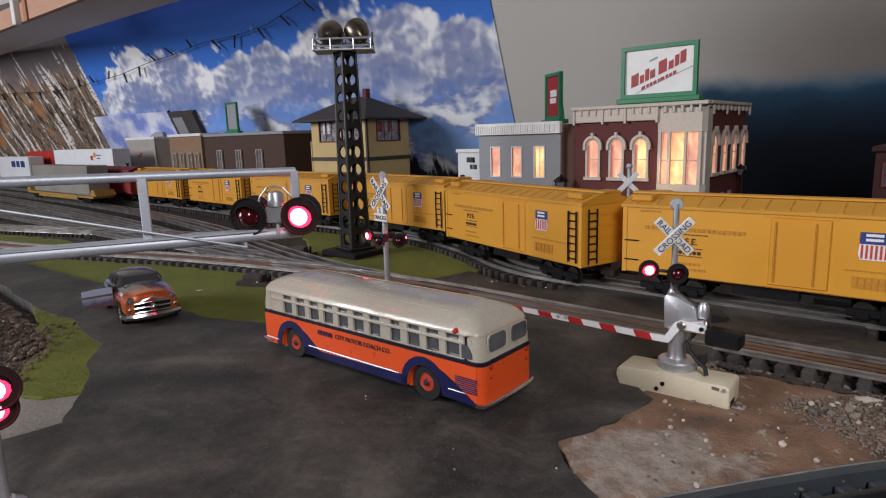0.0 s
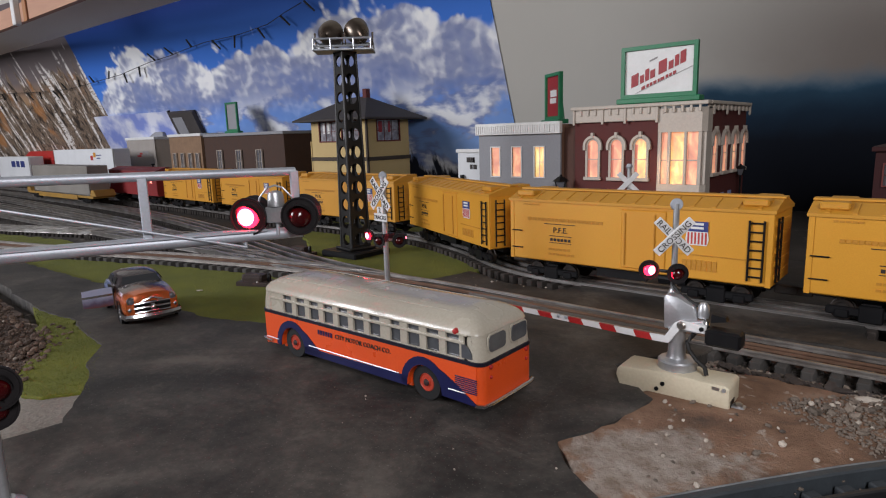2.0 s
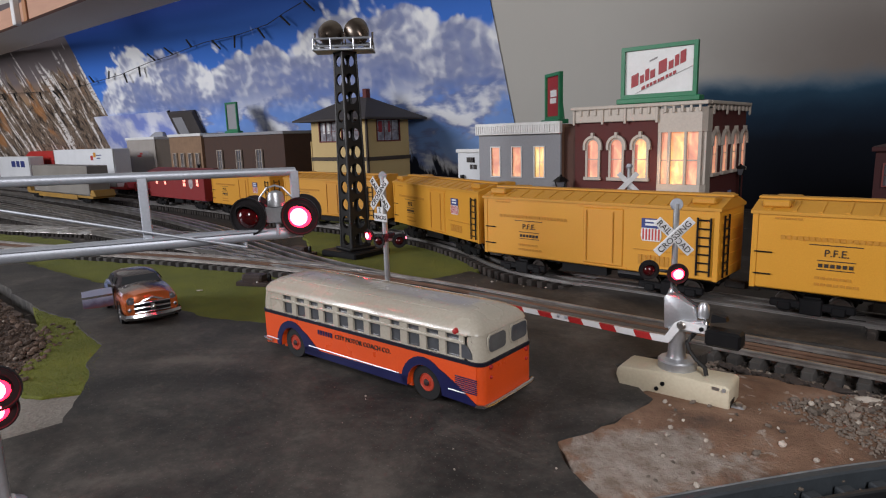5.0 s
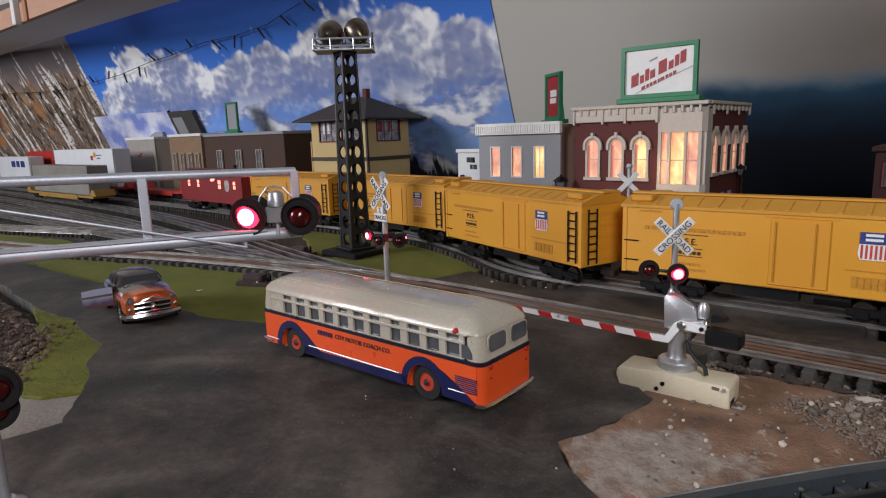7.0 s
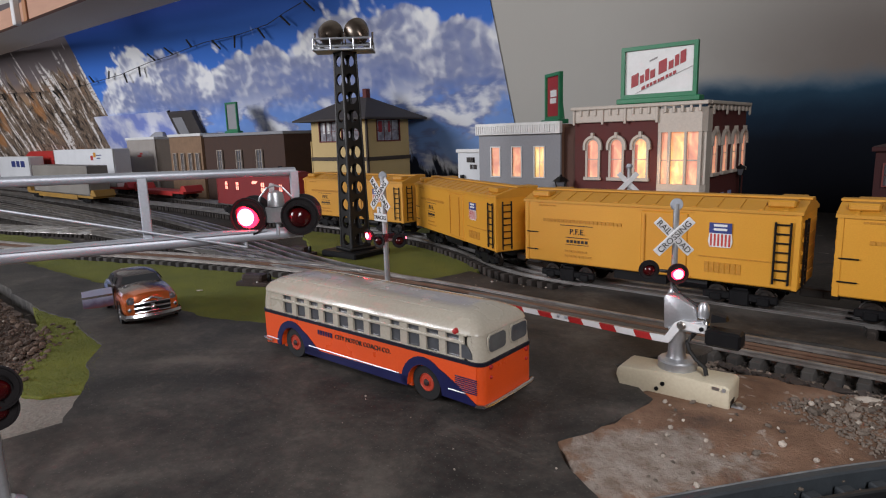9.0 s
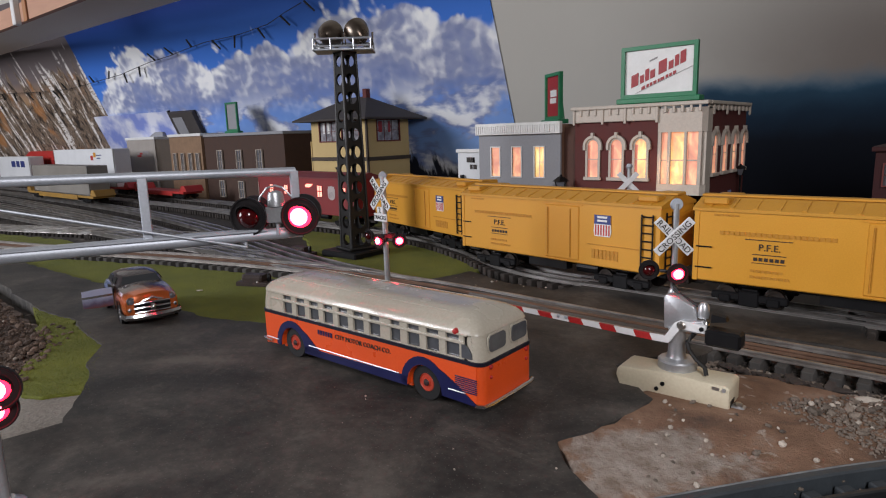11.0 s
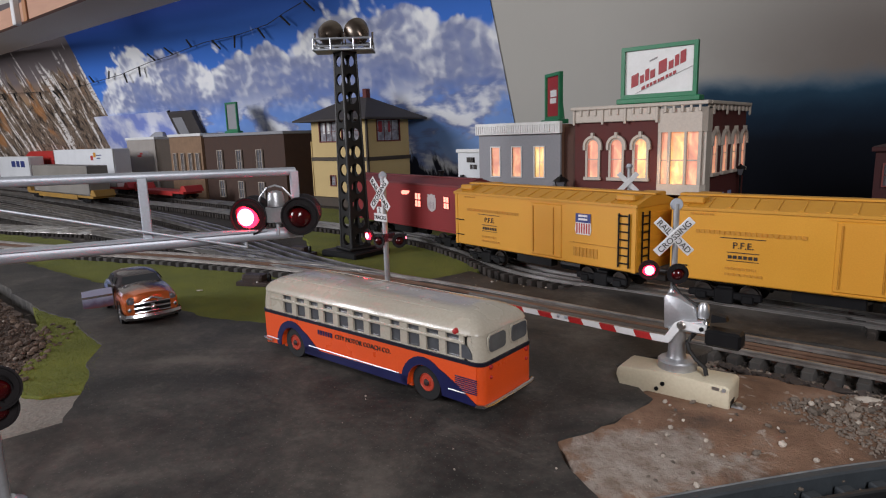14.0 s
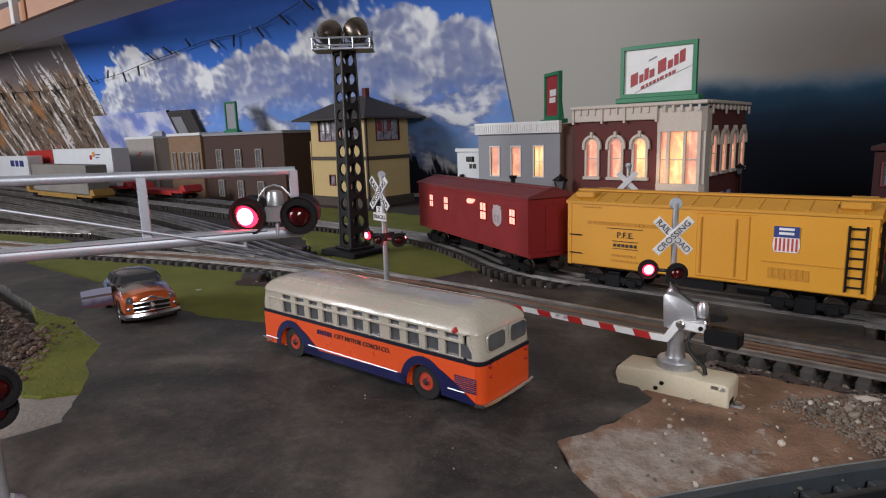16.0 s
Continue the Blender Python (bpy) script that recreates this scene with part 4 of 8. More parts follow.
patch("road", [(-0.106, 0.2217), (-0.1263, 0.2345), (-0.1447, 0.2542), (-0.1351, 0.2749), (-0.1285, 0.302), (-0.125, 0.332), (-0.1657, 0.3688), (-0.150, 0.395), (-0.128, 0.418), (-0.122, 0.432), (-0.119, 0.487), (-0.04, 0.492), (0.02, 0.495), (0.03, 0.516), (-0.044, 0.519), (-0.050, 0.62), (-0.06, 0.79), (-0.32, 0.79), (-0.3066, 0.5908), (-0.2842, 0.548), (-0.300, 0.522), (-0.345, 0.520), (-0.388, 0.530), (-0.4219, 0.544), (-0.436, 0.485), (-0.45, 0.40), (-0.447, 0.285), (-0.50, 0.263), (-0.57, 0.263), (-0.66, 0.276), (-0.75, 0.264), (-0.94, 0.255), (-1.4, 0.25), (-1.7, 0.16), (-1.2, 0.13), (-0.856, 0.193), (-0.686, 0.181), (-0.60, 0.186), (-0.509, 0.174), (-0.465, 0.15), (-0.42, 0.131), (-0.377, 0.104), (-0.382, 0.072), (-0.36, -0.2), (0.02, -0.2), (-0.02, 0.13)], 0.0, ASPHALT, "dark worn asphalt road over the crossing", "road", 0.003, 3)
GRASSES = [[(-0.9165, 0.675), (-0.73, 0.555), (-0.60, 0.52), (-0.495, 0.495), (-0.44, 0.492), (-0.43, 0.56), (-0.47, 0.615), (-0.56, 0.66), (-0.66, 0.685)],
           [(-1.35, 0.775), (-0.8, 0.745), (-0.62, 0.725), (-0.58, 0.80), (-0.78, 0.93), (-1.3, 0.93)],
           [(-1.02, 0.295), (-0.785, 0.375), (-0.635, 0.41), (-0.5, 0.425), (-0.445, 0.40), (-0.44, 0.28), (-0.5, 0.258), (-0.57, 0.258), (-0.66, 0.270), (-0.75, 0.258), (-0.94, 0.25), (-1.2, 0.26)],
           [(-1.45, 0.334), (-1.2, 0.385), (-1.08, 0.37), (-1.15, 0.30), (-1.45, 0.27)],
           [(-0.70, 0.185), (-0.6, 0.19), (-0.505, 0.178), (-0.46, 0.154), (-0.415, 0.133), (-0.431, 0.110), (-0.445, 0.103), (-0.502, 0.118), (-0.5385, 0.148), (-0.6, 0.160)]]
TOPS = [-0.0075, -0.0075, -0.0052, -0.0075, -0.0006]
for i, g in enumerate(GRASSES):
    patch("grass_mat", g, TOPS[i], GRASS, "olive green flocked grass mat beside the road", "grass", 0.006, 20 + i, "stuff")
patch("dirt_patch", [(-0.11, 0.215), (-0.148, 0.2566), (-0.13, 0.29), (-0.135, 0.335), (-0.12, 0.390), (-0.09, 0.404), (-0.02, 0.405), (0.06, 0.405), (0.035, 0.369), (-0.014, 0.319), (-0.048, 0.278), (-0.084, 0.229), (-0.1, 0.207)], -0.0007, dirt_ground(), "brown dirt shoulder beside the crossing", "dirt", 0.004, 31)
patch("plaster_patch", [(-0.47, 0.113), (-0.444, 0.106), (-0.424, 0.130), (-0.374, 0.108), (-0.378, 0.075), (-0.42, 0.05), (-0.50, 0.06)], -0.0025, CONCRETE, "pale bare plaster beside the grass mat", "plaster", 0.004, 33)
patch("rubble_bed", [(-0.95, 0.188), (-0.72, 0.172), (-0.54, 0.160), (-0.49, 0.125), (-0.48, 0.09), (-0.55, 0.03), (-1.0, 0.05)], -0.004, RUBBLE, "brown earthy bed under loose rubble", "earth", 0.006, 34)
patch("ballast_bed", [(-0.135, 0.400), (-0.124, 0.486), (-0.10, 0.49), (0.5, 0.49), (0.5, 0.400), (-0.02, 0.398)], -0.0095, mat("grey_ballast_bed", (0.12, 0.105, 0.095), 0.9, 0, (0.05, 0.043, 0.04), 90, 0.8, 0.9, 500), "grey grit bed under the track", "ballast", 0.003, 35)

patch("rust_bed", [(-0.108, 0.4565), (-0.02, 0.4565), (0.40, 0.4565), (0.40, 0.4700), (-0.03, 0.4700), (-0.10, 0.4695)], -0.0028, mat("rusty_brown_dust", (0.15, 0.066, 0.042), 0.95, 0, (0.07, 0.036, 0.026), 70, 0.8, 0.8, 400, wear=(0.04, 0.03, 0.027), wear_at=0.6), "rust-brown dust between the rails", "dust", 0.0015, 36)
BLADES = Shape()
rng = random.Random(5)


def inside(p, poly):
    c = False
    for i in range(len(poly)):
        a, b = poly[i], poly[i - 1]
        if (a[1] > p[1]) != (b[1] > p[1]) and p[0] < (b[0] - a[0]) * (p[1] - a[1]) / (b[1] - a[1]) + a[0]:
            c = not c
    return c


for g, top, count in zip(GRASSES, TOPS, (2600, 900, 4200, 500, 4200)):
    x0, x1, y0, y1 = min(p[0] for p in g), max(p[0] for p in g), min(p[1] for p in g), max(p[1] for p in g)
    k = 0
    while k < count:
        x, y = rng.uniform(x0, x1), rng.uniform(y0, y1)
        if not inside((x, y), g):
            continue
        k += 1
        a, h, w = rng.uniform(0, 6.28), rng.uniform(0.0005, 0.0013), rng.uniform(0.0002, 0.0004)
        c, s = math.cos(a), math.sin(a)
        lx, ly = rng.uniform(-0.001, 0.001), rng.uniform(-0.001, 0.001)
        BLADES.add([(x - c * w, y - s * w, top - 0.0003), (x + c * w, y + s * w, top - 0.0003), (x + lx, y + ly, top + h)], [(0, 1, 2)])
tagged(part("grass_fibre", BLADES, GRASS), "short olive green flock fibres on the grass mats", "grass", kind="stuff")


def pebble(rng, r):
    bm = bmesh.new()
    bmesh.ops.create_icosphere(bm, subdivisions=1, radius=r)
    s = Shape()
    sx, sy, sz = rng.uniform(0.7, 1.3), rng.uniform(0.7, 1.2), rng.uniform(0.55, 0.85)
    off = Vector((rng.uniform(0, 50), 0, 0))
    s.v = [tuple(Vector((v.co.x * sx, v.co.y * sy, v.co.z * sz)) * (1 + 0.32 * noise.noise(v.co.normalized() * 1.7 + off))) for v in bm.verts]
    s.f = [[v.index for v in f.verts] for f in bm.faces]
    bm.free()
    return s


rng = random.Random(11)
RUBBLE_STONE = mat("brown_rubble_stone", (0.20, 0.135, 0.10), 0.9, 0, (0.075, 0.05, 0.037), 120, 0.8, 0.7, 900, random_value=0.45)
RUBBLES = [pebble(rng, 0.003).mesh("rubble", RUBBLE_STONE) for i in range(5)]
PEBBLES = [pebble(rng, 0.003).mesh("pebble", STONE) for i in range(5)] + [pebble(rng, 0.003).mesh("pale_pebble", STONE_PALE) for i in range(2)]


CLOD = mat("dark_dried_earth", (0.075, 0.058, 0.05), 0.95, 0, (0.028, 0.023, 0.021), 90, 0.8, 0.9, 500, random_value=0.3)
CLODS = [pebble(rng, 0.003).mesh("clod", CLOD) for i in range(4)]


def scatter(region, count, z, r0, r1, label, pale=0.15, seed=1, kinds=None):
    """Loose stones: each a thing's own part of one heap."""
    rng = random.Random(seed)
    heap = thing("stone_heap", label, "stones", group="loose stones beside the tracks")
    x0, x1, y0, y1 = min(p[0] for p in region), max(p[0] for p in region), min(p[1] for p in region), max(p[1] for p in region)
    k = 0
    while k < count:
        x, y = rng.uniform(x0, x1), rng.uniform(y0, y1)
        if not inside((x, y), region):
            continue
        k += 1
        r = rng.uniform(r0, r1) * (1.6 if rng.random() < 0.08 else 1)
        me = (kinds or PEBBLES)[rng.randrange(5)] if rng.random() > pale else PEBBLES[5 + rng.randrange(2)]
        part("stone", me, None, heap, at=pose(x, y, z + r * 0.45, rng.uniform(-30, 30), rng.uniform(-30, 30), rng.uniform(0, 360)) @ Matrix.Scale(r / 0.003, 4))
    return heap


scatter([(-0.066, 0.372), (-0.045, 0.392), (-0.01, 0.415), (0.06, 0.415), (0.06, 0.34), (-0.005, 0.335), (-0.03, 0.352)], 290, -0.0004, 0.0009, 0.0021, "grey and brown ballast stones spilled beside the track", 0.12, 3)
scatter([(-0.122, 0.418), (-0.06, 0.408), (-0.0, 0.418), (0.0, 0.428), (-0.122, 0.432)], 150, -0.0075, 0.0008, 0.0018, "small grey grit along the edge of the track", 0.2, 4)
scatter([(-0.14, 0.26), (-0.11, 0.36), (-0.04, 0.37), (-0.02, 0.30), (-0.08, 0.23)], 60, -0.0006, 0.0005, 0.0018, "few scattered pebbles on the brown dirt", 0.4, 5)
scatter([(-0.92, 0.185), (-0.72, 0.168), (-0.55, 0.155), (-0.50, 0.125), (-0.50, 0.09), (-0.6, 0.06), (-0.9, 0.08)], 290, -0.004, 0.0012, 0.0034, "brown rubble heaped beside the grass mat", 0.05, 6, RUBBLES)
scatter([(-0.62, 0.175), (-0.56, 0.172), (-0.52, 0.150), (-0.50, 0.125), (-0.47, 0.115), (-0.48, 0.10), (-0.56, 0.13)], 120, -0.0012, 0.0010, 0.0024, "crumbs of brown rubble spread over the grass", 0.05, 9, RUBBLES)
scatter([(-0.40, 0.48), (-0.26, 0.53), (-0.30, 0.545), (-0.43, 0.52)], 14, 0.0, 0.0004, 0.0011, "crumbs of grit at the road edge", 0.3, 7)
scatter([(-0.45, 0.20), (-0.12, 0.20), (-0.12, 0.24), (-0.3, 0.24)], 16, 0.0, 0.0003, 0.0006, "crumbs of grit on the asphalt", 0.4, 8)


def grit(regions, label, seed, material):
    """Countless small stones in one mesh."""
    rng = random.Random(seed)
    kinds = [pebble(rng, 1.0) for i in range(4)]
    s = Shape()
    for region, count, z, r0, r1 in regions:
        x0, x1, y0, y1 = min(p[0] for p in region), max(p[0] for p in region), min(p[1] for p in region), max(p[1] for p in region)
        k = 0
        while k < count:
            x, y = rng.uniform(x0, x1), rng.uniform(y0, y1)
            if not inside((x, y), region):
                continue
            k += 1
            r = rng.uniform(r0, r1)
            q = kinds[rng.randrange(4)]
            s.add(q.v, q.f, pose(x, y, z + r * 0.4, rng.uniform(-40, 40), rng.uniform(-40, 40), rng.uniform(0, 360)) @ Matrix.Scale(r, 4))
    return tagged(part("grit", s, material), label, "gravel", kind="stuff")


GRIT = mat("loose_grit", (0.23, 0.185, 0.15), 0.9, 0, (0.09, 0.07, 0.055), 160, 0.7, 0.4, 900)
GRIT_DARK = mat("dark_cinders", (0.07, 0.06, 0.053), 0.9, 0, (0.03, 0.027, 0.025), 160, 0.7, 0.4, 900)
grit([([(-0.07, 0.365), (-0.045, 0.395), (-0.02, 0.415), (0.08, 0.415), (0.08, 0.33), (-0.005, 0.325), (-0.035, 0.345)], 1500, -0.0005, 0.0005, 0.0014), ([(-0.124, 0.414), (-0.06, 0.400), (0.05, 0.41), (0.05, 0.426), (-0.124, 0.430)], 900, -0.0075, 0.0005, 0.0016), ([(-0.075, 0.362), (0.0, 0.318), (0.06, 0.35), (0.06, 0.412), (-0.03, 0.412)], 900, -0.0006, 0.0004, 0.0012), ([(-0.12, 0.49), (0.05, 0.49), (0.05, 0.535), (-0.045, 0.53)], 500, -0.012, 0.0006, 0.0016), ([(-0.145, 0.25), (-0.11, 0.36), (-0.04, 0.38), (0.0, 0.32), (-0.08, 0.215)], 260, -0.0016, 0.0002, 0.0007)], "brown and grey grit beside the crossing", 41, GRIT)
grit([([(-0.12, 0.432), (0.06, 0.432), (0.06, 0.478), (-0.12, 0.478)], 900, -0.0098, 0.0007, 0.0018), ([(-0.45, 0.45), (-0.6, 0.44), (-1.2, 0.40), (-1.6, 0.30), (-1.7, 0.62), (-1.2, 0.66), (-0.85, 0.60), (-0.6, 0.49)], 2600, -0.0125, 0.0006, 0.0020), ([(-0.30, 0.585), (-0.48, 0.66), (-0.85, 0.74), (-0.85, 0.70), (-0.48, 0.60), (-0.36, 0.56)], 700, -0.0125, 0.0006, 0.0016)], "dark cinders and rubble between the ties", 42, GRIT_DARK)
grit([([(-0.9, 0.18), (-0.55, 0.155), (-0.49, 0.125), (-0.5, 0.08), (-0.9, 0.07)], 2600, -0.004, 0.0006, 0.0022)], "brown crumbled rubble beside the road", 43, RUBBLE)
rock = tagged(part("rock", PEBBLES[6], None, at=pose(-0.029, 0.3985, 0.0, 0, 0, 20) @ Matrix.Diagonal((2.3, 1.1, 1.0, 1))), "flat pale rock lying on the ballast", "rock")
chip = tagged(part("chip", PEBBLES[5], None, at=pose(-0.628, 0.322, -0.0045, 0, 0, 40) @ Matrix.Diagonal((1.6, 0.7, 0.4, 1))), "white chip lying on the grass mat", "chip")


def switch_machine(at):
    t = thing("switch_machine", "dark brown track switch machine beside the rails", "switch machine", at=at, group="switch machines")
    part("base", Shape().cut(-0.0215, 0.0215, -0.0100, 0.0100, -0.006, 0.0035, 0.0010), SWITCH_BROWN, t)
    part("cover", Shape().rings([[(x, y * k, z) for y, z in ((-0.0085, 0.0036), (-0.0085, 0.0080), (-0.0060, 0.0110), (0.0060, 0.0110), (0.0085, 0.0080), (0.0085, 0.0036))] for x, k in ((-0.0150, 0.8), (-0.0125, 1.0), (0.0085, 1.0), (0.0105, 0.8))]), SWITCH_BROWN, t)
    part("lantern", Shape().rod((0.0160, 0, 0.0035), (0.0160, 0, 0.0085), 0.0024, n=10).rod((0.0160, 0, 0.0085), (0.0160, 0, 0.0125), 0.0030, 0.0015, n=10), BLACK, t)
    for x in (-0.0185, 0.0060):
        part("screw", Shape().lathe([(0.0014, 0), (0.0012, 0.0008), (0.0004, 0.0010)], pose(x, -0.0085 if x > 0 else 0, 0.0036), 8), STEEL, t)
    return t


SWITCH_BROWN = mat("dark_brown_bakelite", (0.045, 0.026, 0.022), 0.45, 0, (0.022, 0.014, 0.012), 120, 0.8, 0.5, 600, wear=(0.12, 0.075, 0.06), wear_at=0.64)
switch_machine(pose(-0.5995, 0.3760, -0.0040, 0, 0, 24))
switch_machine(pose(-0.7170, 0.5260, -0.0070, 0, 0, 10))


# a ridge of dark dried earth in front of the ties
rng = random.Random(17)
lumps = thing("earth_ridge", "ridge of dark crumbled earth along the tie ends", "earth")
for i in range(46):
    x = -0.112 + i * 0.0030
    r = rng.uniform(0.0022, 0.0040)
    part("clod", CLODS[rng.randrange(4)], None, lumps, at=pose(x, 0.4145 + rng.uniform(-0.004, 0.004) - max(0, x + 0.06) * 0.02, -0.0035, rng.uniform(-25, 25), rng.uniform(-25, 25), rng.uniform(0, 360)) @ Matrix.Diagonal((r / 0.003 * 1.3, r / 0.003, r / 0.003 * 0.62, 1)))

# timber and plank strips of the crossing
for i, (x0, x1, y, w) in enumerate(((-0.36, -0.125, 0.4475, 0.010), (-0.36, -0.125, 0.4625, 0.010), (-0.285, -0.06, 0.5605, 0.011), (-0.285, -0.06, 0.5775, 0.011))):
    tagged(part("crossing_plank", Shape().cut(x0, x1, y - w / 2, y + w / 2, -0.004, 0.0022, 0.0008), PLANK), "weathered grey timber between the rails of the crossing", "plank", "crossing planks")

# curved track close to the viewer, on a grey bed
NEAR_TIE = mat("blue_grey_plastic_tie", (0.040, 0.047, 0.054), 0.55, 0, (0.026, 0.030, 0.034), 90, 0.8, 0.2, 700, random_value=0.2)
NEAR = Line([(-0.15, 0.08), (-0.10, 0.15), (-0.056, 0.211), (-0.0206, 0.2586), (0.0105, 0.297), (0.06, 0.345), (0.15, 0.40)])
near = track("curved track on a blue-grey bed with black ties", NEAR, 0.0035, 0.016, (0, 1), rails=(-0.0162, 0.0162), rail_material=DARK_RAIL, tie_material=NEAR_TIE)
k = Shape()
rings = []
for i in range(60):
    s = NEAR.length * i / 59
    c, a = NEAR.at(s), NEAR.turn(s)
    nx, ny = -math.sin(a), math.cos(a)
    rings.append([(c.x + nx * o, c.y + ny * o, z) for o, z in ((0.0282, -0.012), (0.0345, -0.012), (0.0332, 0.0035), (0.0324, 0.0045), (0.0292, 0.0045), (0.0285, 0.0035))])
part("bed_edge", k.rings(rings), GREY_BED, near, "blue-grey raised edge of the bed")


lip = []
for i in range(60):
    c, a = NEAR.at(NEAR.length * i / 59), NEAR.turn(NEAR.length * i / 59)
    lip.append((c.x - math.sin(a) * 0.0336, c.y + math.cos(a) * 0.0336, 0.0040))
part("lip", Shape().tube(lip, 0.0005, 6), mat("pale_edge_line", (0.22, 0.23, 0.235), 0.5, 0, (0.10, 0.105, 0.11), 120), near, "thin pale outer edge")


# ---- bus ----
def round_rect(x0, x1, y0, y1, r, z, n=6):
    out = []
    for cx, cy, a in ((x1 - r, y1 - r, 0), (x0 + r, y1 - r, 90), (x0 + r, y0 + r, 180), (x1 - r, y0 + r, 270)):
        out += [(cx + r * math.cos(radians(a + 90 * i / n)), cy + r * math.sin(radians(a + 90 * i / n)), z) for i in range(n + 1)]
    return out


def wheel(parent, x, y, r, w, side, tyre, rim, hub, k=1.0):
    """A road wheel whose outer face looks along side (-1: to -y)."""
    m = Matrix.Translation((x, y, r)) @ pose(0, 0, 0, 90 if side < 0 else -90)
    t = part("wheel", Shape().lathe([(r * 0.66, -w / 2), (r * 0.95, -w / 2), (r, -w / 4), (r, w / 4), (r * 0.95, w / 2), (r * 0.66 * k, w / 2), (r * 0.62 * k, w * 0.3)], m, 24), tyre, parent, smooth=True)
    part("rim", Shape().lathe([(r * 0.66 * k, w * 0.42), (r * 0.60 * k, w * 0.50), (r * 0.50 * k, w * 0.34), (r * 0.32 * k, w * 0.36), (r * 0.28 * k, w * 0.52), (r * 0.05, w * 0.56)], m, 20), rim, t, smooth=True)
    part("hub_cap", Shape().lathe([(r * 0.26 * k, w * 0.5), (r * 0.2 * k, w * 0.62), (r * 0.04, w * 0.66)], m, 14), hub, t, smooth=True)
    return t


def bus():
    t = thing("bus", "vintage bus in glossy orange, cream and dark blue on asphalt", "model bus", at=pose(-0.1879, 0.2493, 0, 0, 0, math.degrees(0.0117)))
    L, W, zb, z0 = 0.2027, 0.0519, 0.0306, 0.0069
    wheels, r = (-0.0423, -0.167), 0.0112
    # lower body, with openings for the wheels in each side
    core = [round_rect(-L + 0.001, -0.001, 0.006, W - 0.006, 0.004, z) for z in (z0 + 0.001, zb)]
    part("chassis", Shape().rings(core), BLACK, t)
    for y0, y1 in ((0, 0.006), (W - 0.006, W)):
        o = []
        xs = [-0.006]
        for c in wheels:
            o += [(c + 0.0135 * math.cos(radians(a)), 0.0075 + 0.0150 * math.sin(radians(a))) for a in range(0, 181, 15)]
        poly = [(-0.004, zb), (-0.004, z0)] + [(x, max(z, z0)) for x, z in o] + [(-L + 0.004, z0), (-L + 0.004, zb)]
        part("side_skirt", Shape().slab(poly, 0, y1 - y0, Matrix.Translation((0, y1, 0)) @ pose(0, 0, 0, 90)), BUS_ORANGE, t)
    for x0, x1, nm in ((-0.006, 0.0, "rear_panel"), (-L, -L + 0.006, "front_panel")):
        s = Shape()
        pts = [p[:2] for p in round_rect(-L, 0, 0, W, 0.0055, 0)]
        pts = [p for p in pts if (p[0] >= -0.0056 if x1 == 0 else p[0] <= -L + 0.0056)]
        if x1 == 0:
            pts = sorted([p for p in pts if p[1] < W / 2], key=lambda p: p[0]) + sorted([p for p in pts if p[1] >= W / 2], key=lambda p: -p[0])
        else:
            pts = sorted([p for p in pts if p[1] >= W / 2], key=lambda p: -p[0]) + sorted([p for p in pts if p[1] < W / 2], key=lambda p: p[0])
        part(nm, s.slab(pts, z0 - 0.0005, zb), BUS_ORANGE, t, smooth=True)
    belt = [round_rect(-L - 0.0004, 0.0004, -0.0004, W + 0.0004, 0.0058, z) for z in (zb - 0.0006, zb + 0.0016)]
    part("belt_stripe", Shape().rings(belt), mat("black_blue_stripe", (0.008, 0.008, 0.02), 0.3), t, smooth=True)
    # cream upper body: sides with window openings, closed ends, roof
    z1, z2 = zb + 0.0017, 0.0468
    holes = []
    n = 11
    for i in range(n):
        x = -0.0205 - i * 0.01475 - (0.003 if i > 3 else 0)
        w = 0.0050 if i != 3 else 0.0043
        holes += [(x - w, x + w, z1 + 0.0004, z1 + 0.0086), (x - w + 0.0003, x + w - 0.0003, z1 + 0.0104, z1 + 0.0134)]
    for y0, y1, yg in ((0.0004, 0.0018, 0.0021), (W - 0.0018, W - 0.0004, W - 0.0027)):
        part("window_band", pierced(-L + 0.0125, -0.0125, z1, z2, y0, y1, holes), BUS_CREAM, t)
        s = y0 < W / 2
        ys = (y0 - 0.0008, y0 + 0.0002) if s else (y1 - 0.0002, y1 + 0.0008)
        part("sill_strip", Shape().cut(-L + 0.012, -0.012, *ys, z1 + 0.0088, z1 + 0.0101, 0.0002), BUS_CREAM, t)
        part("drip_rail", Shape().cut(-L + 0.010, -0.010, *ys, z1 + 0.0137, z1 + 0.0146, 0.0002), BUS_CREAM, t)
        for i in range(n):
            h = holes[2 * i]
            part("window", Shape().box(h[0] - 0.0004, h[1] + 0.0004, yg, yg + 0.0006, z1 + 0.0006, z1 + 0.0142), BUS_GLASS, t)
        q = [(-0.0004, 0), (-0.0076, 0), (-0.0076, 0.0080), (-0.0052, 0.0076), (-0.0028, 0.0060), (-0.0010, 0.0034)]
        part("window", Shape().slab([(-0.0055 + x, z1 + 0.0012 + z) for x, z in q], 0, 0.0006, Matrix.Translation((-0.0006, 0.0005 if s else W + 0.0001, 0)) @ pose(0, 0, 0, 90)), BUS_GLASS, t)
    part("interior", Shape().box(-L + 0.012, -0.012, 0.010, W - 0.010, z1, z2 - 0.001), mat("dim_grey_interior", (0.10, 0.10, 0.11), 0.8), t)
